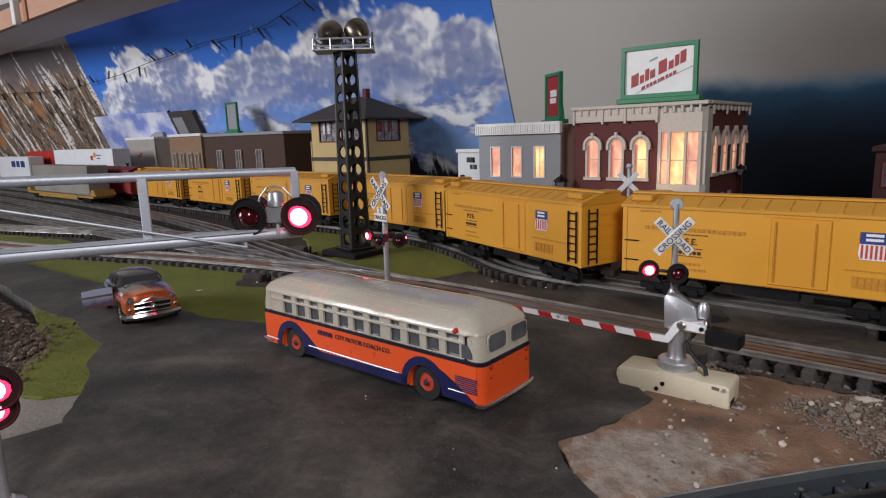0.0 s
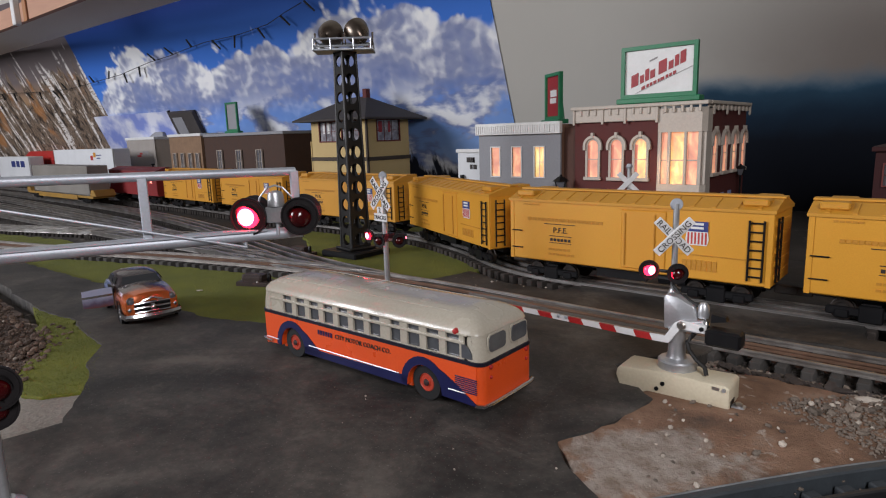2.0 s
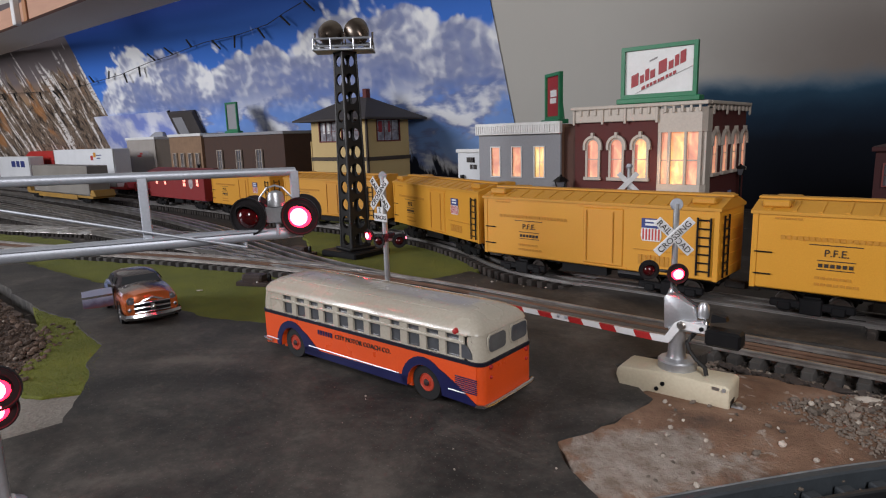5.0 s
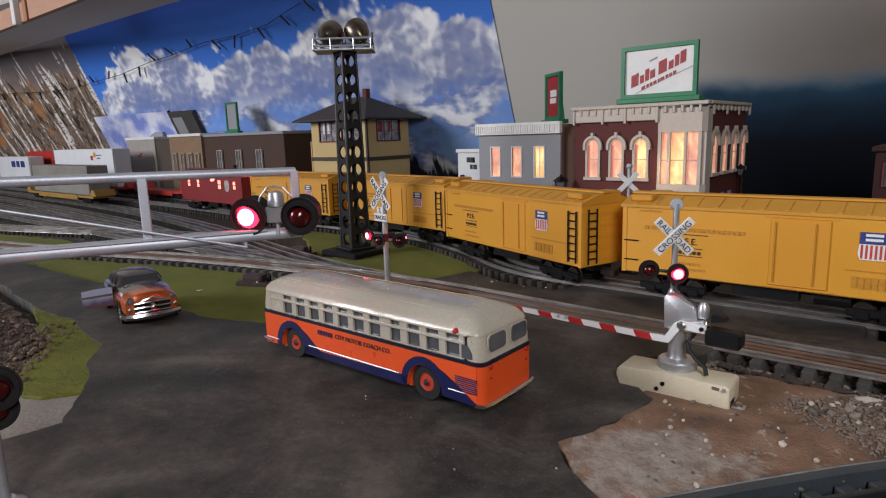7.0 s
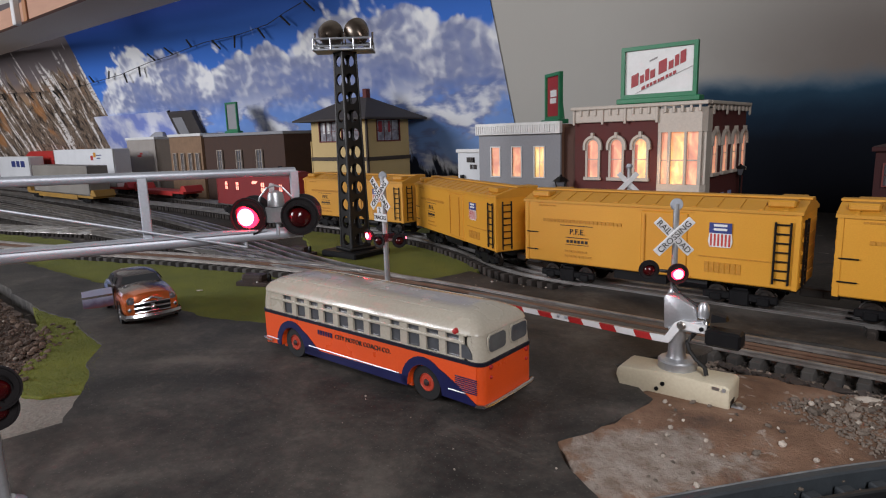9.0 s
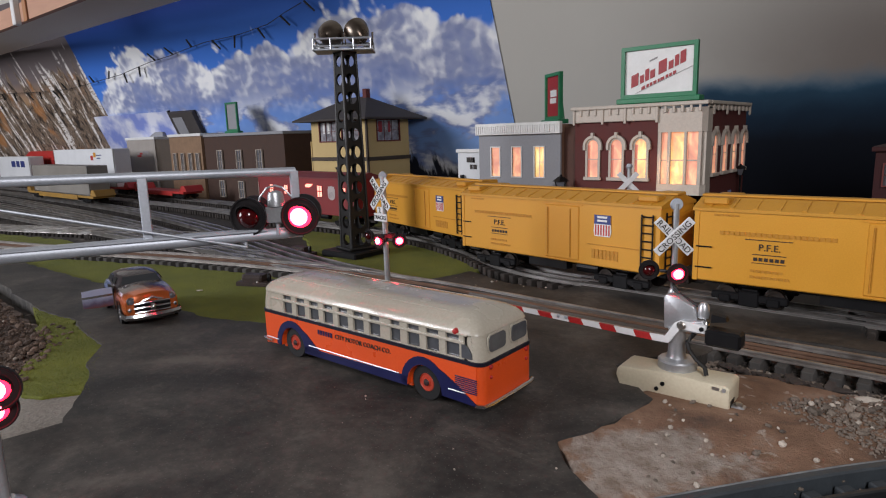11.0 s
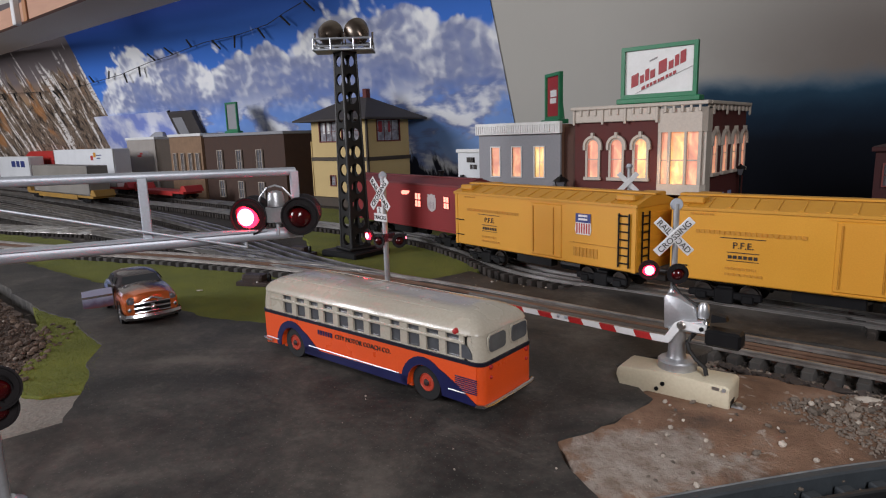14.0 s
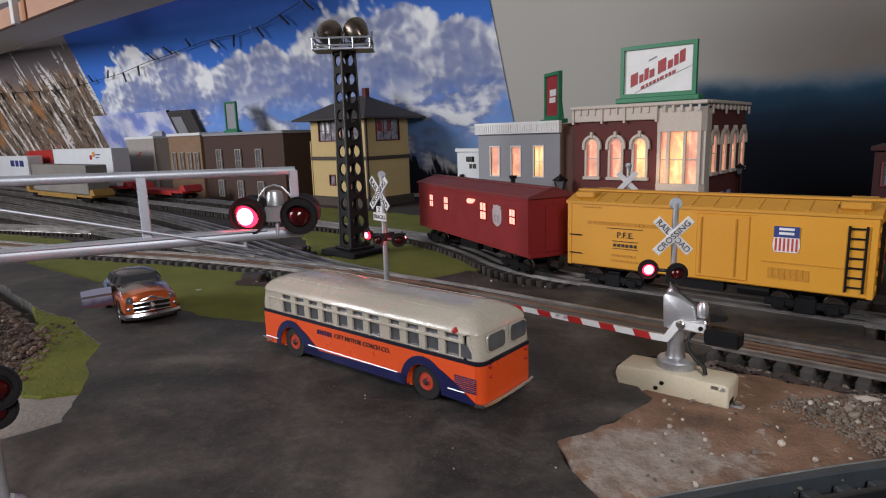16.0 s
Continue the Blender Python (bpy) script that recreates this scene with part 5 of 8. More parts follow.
    for x0, x1, nm in ((-0.0135, 0, "rear_cap"), (-L, -L + 0.0135, "front_cap")):
        rings = []
        for z, ins in ((z1, 0.0003), (z1 + 0.005, 0.0005), (z2 + 0.0004, 0.0018)):
            rings.append(round_rect(x0 + (0 if x1 == 0 else ins * 1.5), x1 - (ins * 1.5 if x1 == 0 else 0), ins * 0.5 + 0.0002, W - ins * 0.5 - 0.0002, 0.0055, z))
        part(nm, Shape().rings(rings), BUS_CREAM, t, smooth=True)
    roof = []
    for z, ins in ((z2, 0.0004), (z2 + 0.0024, 0.0012), (z2 + 0.0052, 0.0034), (z2 + 0.0076, 0.0070), (z2 + 0.0094, 0.0120), (z2 + 0.0104, 0.0190)):
        roof.append(round_rect(-L + ins * 1.15 + 0.0015, -ins * 1.15 - 0.0018, ins, W - ins, min(0.0058 + ins * 0.2, W / 2 - ins - 0.0012), z))
    r0 = part("roof", Shape().rings(roof), BUS_CREAM, t, smooth=True)
    for y in (0.0095, W - 0.0095):
        part("roof_seam", Shape().tube([(-L + 0.02, y, z2 + 0.0087), (-0.03, y, z2 + 0.0087), (-0.017, y + (0.001 if y < 0.02 else -0.001), z2 + 0.0078), (-0.0095, y, z2 + 0.0056)], 0.0003, 6), BUS_CREAM, r0)
    # rear windows, lamps, grille, bumper
    for y in (0.0150, W - 0.0150):
        f = part("rear_window_frame", Shape().slab([(p[0], p[1]) for p in round_rect(y - 0.0088, y + 0.0088, z1 + 0.0036, z1 + 0.0146, 0.0030, 0)], 0, 0.0008, Matrix.Translation((-0.0009, 0, 0)) @ Matrix(((0, 0, 1, 0), (1, 0, 0, 0), (0, 1, 0, 0), (0, 0, 0, 1)))), BUS_CREAM, t)
        part("rear_window", Shape().slab([(p[0], p[1]) for p in round_rect(y - 0.0079, y + 0.0079, z1 + 0.0044, z1 + 0.0139, 0.0026, 0)], 0, 0.0006, Matrix.Translation((-0.0003, 0, 0)) @ Matrix(((0, 0, 1, 0), (1, 0, 0, 0), (0, 1, 0, 0), (0, 0, 0, 1)))), BUS_GLASS, f)
    for y in (0.008, W - 0.008):
        part("tail_lamp", Shape().lathe([(0.0014, -0.0002), (0.0014, 0.0006), (0.0006, 0.0012)], Matrix.Translation((0.0002, y, zb - 0.002)) @ pose(0, 0, 0, 0, 90), 10), RED_PAINT, t)
        part("tail_lamp", Shape().lathe([(0.0010, -0.0002), (0.0010, 0.0005), (0.0005, 0.0009)], Matrix.Translation((0.0002, y, zb - 0.008)) @ pose(0, 0, 0, 0, 90), 10), RED_PAINT, t)
    part("roof_lamp", Shape().lathe([(0.0020, -0.001), (0.0016, 0.0008), (0.0004, 0.0014)], Matrix.Translation((-0.018, 0.0004, z2 + 0.0008)) @ pose(0, 0, 0, 90), 10), RED_PAINT, t)
    for i in range(8):
        part("louver", Shape().box(-0.0185, -0.0035, -0.0006, 0.0, z0 + 0.0068 + i * 0.00115, z0 + 0.0073 + i * 0.00115), BUS_BLUE, t)
    part("bumper", Shape().tube([(-0.004, -0.0006, z0 + 0.0006), (0.0006, 0.001, z0 + 0.0006), (0.0016, 0.006, z0 + 0.0006), (0.0018, W / 2, z0 + 0.0006), (0.0016, W - 0.006, z0 + 0.0006), (0.0006, W - 0.001, z0 + 0.0006)], 0.0013, 8), CHROME, t, smooth=True)
    part("front_bumper", Shape().tube([(-L + 0.012, -0.0006, z0 + 0.002), (-L - 0.0006, 0.001, z0 + 0.002), (-L - 0.0016, 0.006, z0 + 0.002), (-L - 0.0018, W / 2, z0 + 0.002), (-L - 0.0016, W - 0.006, z0 + 0.002), (-L + 0.012, W + 0.0006, z0 + 0.002)], 0.0010, 8), CHROME, t, smooth=True)
    # blue flashes along the sides
    for y0, y1, k in ((-0.0005, 0.0001, -1), (W - 0.0001, W + 0.0005, 1)):
        fl = []
        for c, back in ((wheels[0], 0.0395), (wheels[1], 0.036)):
            arch = [(c + 0.0138 * math.cos(radians(a)), 0.0075 + 0.0153 * math.sin(radians(a))) for a in range(180, -1, -15)]
            top = [(c + 0.0185 * math.cos(radians(a)), 0.0078 + 0.0200 * math.sin(radians(a))) for a in range(50, 181, 13)]
            tail = [(min(c + back, -0.0035), z0), (c + back * 0.96, z0 + 0.0014), (c + back * 0.76, z0 + 0.0062), (c + back * 0.58, z0 + 0.0108), (c + 0.0160, z0 + 0.0145)]
            poly = [(x, max(z, z0)) for x, z in arch] + tail + [(x, max(z, z0)) for x, z in top]
            part("blue_flash", Shape().slab(poly, 0, y1 - y0, Matrix.Translation((0, y1, 0)) @ pose(0, 0, 0, 90)), BUS_BLUE, t)
        part("blue_skirt", Shape().slab([(wheels[0] - 0.0136, z0), (wheels[0] - 0.0136, z0 + 0.0062), (wheels[1] + 0.024, z0 + 0.0046), (wheels[1] + 0.0136, z0 + 0.0050), (wheels[1] + 0.0136, z0)], 0, y1 - y0, Matrix.Translation((0, y1, 0)) @ pose(0, 0, 0, 90)), BUS_BLUE, t)
        for xa, xb, z in ((wheels[0] - 0.020, wheels[1] + 0.019, z0 + 0.0066), (wheels[0] + 0.019, wheels[0] + 0.031, z0 + 0.0062), (wheels[1] - 0.030, wheels[1] - 0.016, z0 + 0.0045)):
            part("chrome_strip", Shape().rod((xa, (y0 + y1) / 2 + k * 0.0004, z), (xb, (y0 + y1) / 2 + k * 0.0004, z), 0.00042, n=8), SILVER, t)
    letters("lettering", "CITY MOTOR COACH CO.", 0.0043, INK, t, Matrix.Translation((-0.0945, -0.0002, 0.0252)) @ pose(0, 0, 0, 90))
    for i in range(6):
        part("name_bar", Shape().box(-0.1378 + i * 0.0026, -0.1363 + i * 0.0026, -0.0005, -0.0001, 0.0236, 0.0268), BUS_BLUE, t)
    for x in wheels:
        for y, s in ((0.0056, -1), (W - 0.0056, 1)):
            wheel(t, x, y, r, 0.0068, s, RUBBER, BUS_RIM, BUS_HUB, 0.78)
            part("mud_flap", Shape().box(x - 0.0155, x - 0.0125, y - 0.002, y + 0.002, 0.0055, 0.016), BUS_ORANGE, t)
    return t


bus()


# ---- car with its door open ----
def fade_paint():
    m, n, l, p, u, v = print_material("paint_fading_from_orange_to_grey_and_blue", 0.22)
    z = n.new("ShaderNodeSeparateXYZ")
    l.new(p, z.inputs[0])
    g = noise_of(n, l, p, 160, 4)
    x = calc(n, l, "MULTIPLY_ADD", g, 0.016, calc(n, l, "ADD", u, -0.008))
    h = calc(n, l, "MULTIPLY_ADD", g, 0.008, calc(n, l, "ADD", z.outputs[2], -0.004))
    rear = blend(n, l, smooth(n, l, x, -0.004, -0.022), (0.085, 0.068, 0.070), (0.26, 0.34, 0.62))
    top = calc(n, l, "MULTIPLY", smooth(n, l, x, 0.054, 0.036), smooth(n, l, h, 0.0205, 0.0250))
    back = smooth(n, l, x, 0.006, -0.008)
    col = blend(n, l, calc(n, l, "MAXIMUM", top, back), (0.58, 0.13, 0.03), rear)
    b = n["Principled BSDF"]
    l.new(col, b.inputs["Base Color"])
    b.inputs["Metallic"].default_value, b.inputs["Coat Weight"].default_value = 0.35, 0.6
    return m


CAR_FADE = fade_paint()


# pale blue upper part of the door stands for a reflection
def door_reflection():
    m, n, l, p, u, v = print_material("door_reflection_fading_to_orange", 0.2)
    z = n.new("ShaderNodeSeparateXYZ")
    l.new(p, z.inputs[0])
    h = calc(n, l, "MULTIPLY_ADD", noise_of(n, l, p, 160, 4), 0.006, z.outputs[2])
    l.new(ramp(n, l, calc(n, l, "MULTIPLY", h, 30.0), [(0.42, (0.30, 0.085, 0.05)), (0.56, (0.20, 0.16, 0.26)), (0.70, (0.55, 0.60, 0.82))]), n["Principled BSDF"].inputs["Base Color"])
    n["Principled BSDF"].inputs["Metallic"].default_value, n["Principled BSDF"].inputs["Coat Weight"].default_value = 0.3, 0.6
    return m


DOOR_FADE = door_reflection()


def sedan():
    t = thing("car", "orange and dark grey 1950s sedan with its door standing open", "model car", at=pose(-0.5865, 0.2400, 0, 0, 0, -12) @ Matrix.Diagonal((1, 1, 1.10, 1)))
    h = 0.0585

    def ring(x, w, z0, z1, crown=0.002):
        return [(x, -w * 0.92, z0), (x, -w, z0 + (z1 - z0) * 0.3), (x, -w * 0.985, z0 + (z1 - z0) * 0.72), (x, -w * 0.86, z1 - 0.0008), (x, -w * 0.45, z1 + crown), (x, 0, z1 + crown * 1.25), (x, w * 0.45, z1 + crown), (x, w * 0.86, z1 - 0.0008), (x, w * 0.985, z0 + (z1 - z0) * 0.72), (x, w, z0 + (z1 - z0) * 0.3), (x, w * 0.92, z0)]

    front = [(0.0575, 0.0185, 0.010, 0.0205), (0.0555, 0.0212, 0.0075, 0.0232), (0.048, 0.0226, 0.0065, 0.0246), (0.034, 0.0230, 0.006, 0.0256), (0.021, 0.0230, 0.006, 0.0262)]
    rear = [(0.021, 0.0230, 0.006, 0.0262), (0.0, 0.0230, 0.006, 0.0262), (-0.020, 0.0228, 0.006, 0.0260), (-0.036, 0.0222, 0.0065, 0.0250), (-0.050, 0.0208, 0.0075, 0.0232), (-0.0575, 0.0175, 0.010, 0.020)]
    part("front_body", Shape().rings([ring(*r) for r in front]), CAR_FADE, t, smooth=True)
    part("rear_body", Shape().rings([ring(*r, crown=0.0008) for r in rear]), CAR_FADE, t, smooth=True)
    part("hood", Shape().rings([[(x, y * w, z + 0.0024 * (1 - (y * 1.0) ** 2)) for y in (-1, -0.6, -0.2, 0.2, 0.6, 1)] + [(x, y * w, z - 0.0015) for y in (1, -1)] for x, w, z in ((0.019, 0.0165, 0.0263), (0.034, 0.0152, 0.0260), (0.044, 0.0128, 0.0249))]), CAR_FADE, t, smooth=True)

    def cab(x, w, z0, z1):
        return [(x, -w, z0), (x, -w * 0.93, z0 + (z1 - z0) * 0.5), (x, -w * 0.78, z1 - 0.001), (x, -w * 0.4, z1 + 0.0006), (x, w * 0.4, z1 + 0.0006), (x, w * 0.78, z1 - 0.001), (x, w * 0.93, z0 + (z1 - z0) * 0.5), (x, w, z0)]

    part("cabin", Shape().rings([cab(*c) for c in ((0.0215, 0.0190, 0.0255, 0.0268), (0.0115, 0.0196, 0.0255, 0.0332), (0.003, 0.0198, 0.0255, 0.0350), (-0.012, 0.0197, 0.0255, 0.0352), (-0.025, 0.0188, 0.0250, 0.0336), (-0.040, 0.0170, 0.0245, 0.0258))]), CAR_GREY, t, smooth=True)
    part("windscreen", Shape().add([(0.0213, -0.0165, 0.0280), (0.0213, 0.0165, 0.0280), (0.0136, 0.0140, 0.0329), (0.0136, -0.0140, 0.0329), (0.0205, -0.0165, 0.0276), (0.0205, 0.0165, 0.0276), (0.0128, 0.0140, 0.0325), (0.0128, -0.0140, 0.0325)], [(0, 1, 2, 3), (7, 6, 5, 4), (0, 4, 5, 1), (1, 5, 6, 2), (2, 6, 7, 3), (3, 7, 4, 0)]), DARK_GLASS, t)
    part("windscreen_strip", Shape().tube([(0.0222, -0.017, 0.0276), (0.0222, 0, 0.0281), (0.0222, 0.017, 0.0276)], 0.00035, 6), CHROME, t)
    for y in (-1, 1):
        for x0, x1 in ((0.000, 0.0105), (-0.022, -0.003)):
            part("side_window", Shape().add([(x0, y * 0.0194, 0.0275), (x1, y * 0.0194, 0.0275), (x1 - 0.003, y * 0.0166, 0.0322), (x0 + 0.001, y * 0.0166, 0.0322), (x0, y * 0.0204, 0.0275), (x1, y * 0.0204, 0.0275), (x1 - 0.003, y * 0.0176, 0.0322), (x0 + 0.001, y * 0.0176, 0.0322)], [(0, 1, 2, 3), (7, 6, 5, 4), (0, 4, 5, 1), (1, 5, 6, 2), (2, 6, 7, 3), (3, 7, 4, 0)]), DARK_GLASS if x0 < 0 else BLACK, t)
        hd = part("headlight", Shape().lathe([(0.0036, 0), (0.0036, 0.0016), (0.0030, 0.0022)], Matrix.Translation((0.0548, y * 0.0165, 0.0196)) @ pose(0, 0, 0, 0, 82), 16), CHROME, t, smooth=True)
        part("lens", Shape().lathe([(0.0029, 0.0018), (0.0020, 0.0028), (0.0004, 0.0031)], Matrix.Translation((0.0548, y * 0.0165, 0.0196)) @ pose(0, 0, 0, 0, 82), 14), PANE, hd, smooth=True)
        part("parking_lamp", Shape().lathe([(0.0018, 0), (0.0015, 0.0012), (0.0004, 0.0016)], Matrix.Translation((0.0566, y * 0.0185, 0.0134)) @ pose(0, 0, 0, 0, 88), 10), CHROME, t)
        for x in (0.036, -0.034):
            wheel(t, x, y * 0.0205, 0.0078, 0.0056, y, RUBBER, CHROME, CHROME)
            part("wheel_arch", Shape().lathe([(0.0088, -0.002), (0.0098, -0.002), (0.0098, 0.0006), (0.0088, 0.0006)], Matrix.Translation((x, y * 0.0228, 0.0085)) @ pose(0, 0, 0, -90 if y > 0 else 90), 20, caps=False), BLACK, t)
    part("grille_mouth", Shape().cut(0.0535, 0.0578, -0.0155, 0.0155, 0.0102, 0.0178, 0.0012), BLACK, t)
    for z, w in ((0.0178, 0.0160), (0.0142, 0.0165), (0.0106, 0.0158)):
        part("grille_bar", Shape().tube([(0.0562, -w, z - 0.0004), (0.0585, -w * 0.6, z), (0.0592, 0, z + 0.0003), (0.0585, w * 0.6, z), (0.0562, w, z - 0.0004)], 0.0009, 8), CHROME, t, smooth=True)
    part("grille_crown", Shape().tube([(0.0560, -0.011, 0.0185), (0.0575, -0.005, 0.0200), (0.0580, 0, 0.0216), (0.0575, 0.005, 0.0200), (0.0560, 0.011, 0.0185)], 0.0010, 8), CHROME, t, smooth=True)
    part("grille_bullet", Shape().lathe([(0.0030, -0.001), (0.0028, 0.001), (0.0014, 0.0026), (0.0003, 0.003)], Matrix.Translation((0.0588, 0, 0.0142)) @ pose(0, 0, 0, 0, 90), 14), CHROME, t, smooth=True)
    part("bumper", Shape().rings([[(x + dx, y, 0.0078 + dz) for dx, dz in ((0.001, -0.0022), (0.002, 0), (0.001, 0.0022), (-0.0006, 0.0018), (-0.0006, -0.0018))] for x, y in ((0.046, -0.0240), (0.0565, -0.0228), (0.0605, -0.015), (0.0618, 0), (0.0605, 0.015), (0.0565, 0.0228), (0.046, 0.0240))]), CHROME, t, smooth=True)
    part("rear_bumper", Shape().tube([(-0.048, -0.0235, 0.0085), (-0.0585, -0.020, 0.0085), (-0.0615, 0, 0.0085), (-0.0585, 0.020, 0.0085), (-0.048, 0.0235, 0.0085)], 0.0018, 8), CHROME, t, smooth=True)
    # the open door, hinged at its front edge
    m = Matrix.Translation((0.018, -0.0232, 0)) @ pose(0, 0, 0, 0, 0, 92)
    d = part("door", Shape().rings([[(x, -0.0010, z0), (x, -0.0016, (z0 + z1) / 2), (x, -0.0006, z1), (x, 0.0008, z1), (x, 0.0008, z0)] for x, z0, z1 in ((-0.001, 0.0120, 0.0270), (-0.014, 0.0118, 0.0270), (-0.025, 0.0130, 0.0264))], True), DOOR_FADE, t, "open front door with a painted-in pale blue reflection", at=m)
    part("door_strip", Shape().box(-0.025, -0.001, -0.0022, -0.0014, 0.0205, 0.0222), CHROME, d)
    part("mirror", Shape().lathe([(0.0005, -0.001), (0.0016, 0), (0.0005, 0.001)], Matrix.Translation((0.017, -0.0225, 0.0278)), 10), CHROME, t)
    # black plate on the solid body stands for the dark open doorway
    part("doorway_plate", Shape().box(-0.0085, 0.0165, -0.02325, -0.0222, 0.008, 0.0255), BLACK, t)
    return t


sedan()


# ---- signals ----
def bulb_mesh(r):
    """A round bulb: its -y half glows, its +y half is dark glass."""
    s = Shape()
    n, rows = 16, 8
    for k in range(rows + 1):
        a = math.pi * k / rows
        s.v += [(max(r * math.sin(a), 1e-5) * math.cos(2 * math.pi * i / n), -r * math.cos(a), max(r * math.sin(a), 1e-5) * math.sin(2 * math.pi * i / n)) for i in range(n)]
    s.f = [(k * n + i, k * n + (i + 1) % n, (k + 1) * n + (i + 1) % n, (k + 1) * n + i) for k in range(rows) for i in range(n)]
    me = s.mesh("bulb", BULB_CORE, smooth=True)
    me.materials.append(BULB_RED)
    me.materials.append(BULB_DARK)
    for p in me.polygons:
        y = p.center.y / r
        p.material_index = 0 if y < -0.81 else 1 if y < -0.02 else 2
    return me


BULBS = []


def flasher_head(parent, at, r, phase, shade=0.45):
    """A round black head with its hood, facing -y, and the bulb that turns in it."""
    h = Shape().lathe([(r * 0.30, -r * 0.75), (r * 0.62, -r * 0.62), (r * 0.72, -r * 0.15), (r, -r * 0.12), (r, 0.0), (r * 0.93, 0.0), (r * 0.88, -r * 0.07), (r * 0.60, -r * 0.07), (r * 0.55, -r * 0.3), (r * 0.05, -r * 0.32)], pose(0, 0, 0, 90), 28, True)
    hd = part("lamp_head", h, SIGNAL_BLACK, parent, at=at, smooth=True)
    v, f = [], []
    n = 12
    for i in range(n + 1):
        a = radians(-10 + 200 * i / n)
        for rr, dep in ((r * 0.66, 0.0), (r * 0.60, 0.0), (r * 0.60, -r * shade * math.sin(max(a, 0.05)) if a < math.pi else 0), (r * 0.66, -r * shade * math.sin(max(a, 0.05)) if a < math.pi else 0)):
            v.append((rr * math.cos(a), dep - 0.0001, rr * math.sin(a)))
    for i in range(n):
        for k in range(4):
            f.append((i * 4 + k, i * 4 + (k + 1) % 4, i * 4 + 4 + (k + 1) % 4, i * 4 + 4 + k))
    f += [(0, 1, 2, 3), (n * 4 + 3, n * 4 + 2, n * 4 + 1, n * 4)]
    part("hood", Shape().add(v, f), SIGNAL_BLACK, hd)
    # bulb made larger than the lens so its red ring stands for glare
    b = part("bulb", bulb_mesh(r * 0.64), None, hd, "round red signal bulb", at=pose(0, r * 0.24, 0))
    BULBS.append((b, phase))
    return hd


def crossbuck(parent, at, k, writing=True):
    """Two white boards in a cross, lettered black, facing -y."""
    for a, text in ((-45, "RAIL ROAD"), (45, "CROSSING")):
        b = part("crossbuck_board", Shape().cut(-k, k, -0.0006 if a > 0 else 0.0002, 0.0004 if a > 0 else 0.0012, -k * 0.19, k * 0.19, 0.0003), SIGN_WHITE, parent, at=at @ pose(0, 0, 0, 0, -a, 0))
        if writing:
            letters("lettering", text, k * 0.36, INK, b, pose(0, -0.0009 if a > 0 else -0.0001, -k * 0.015, 90), 0.0002)


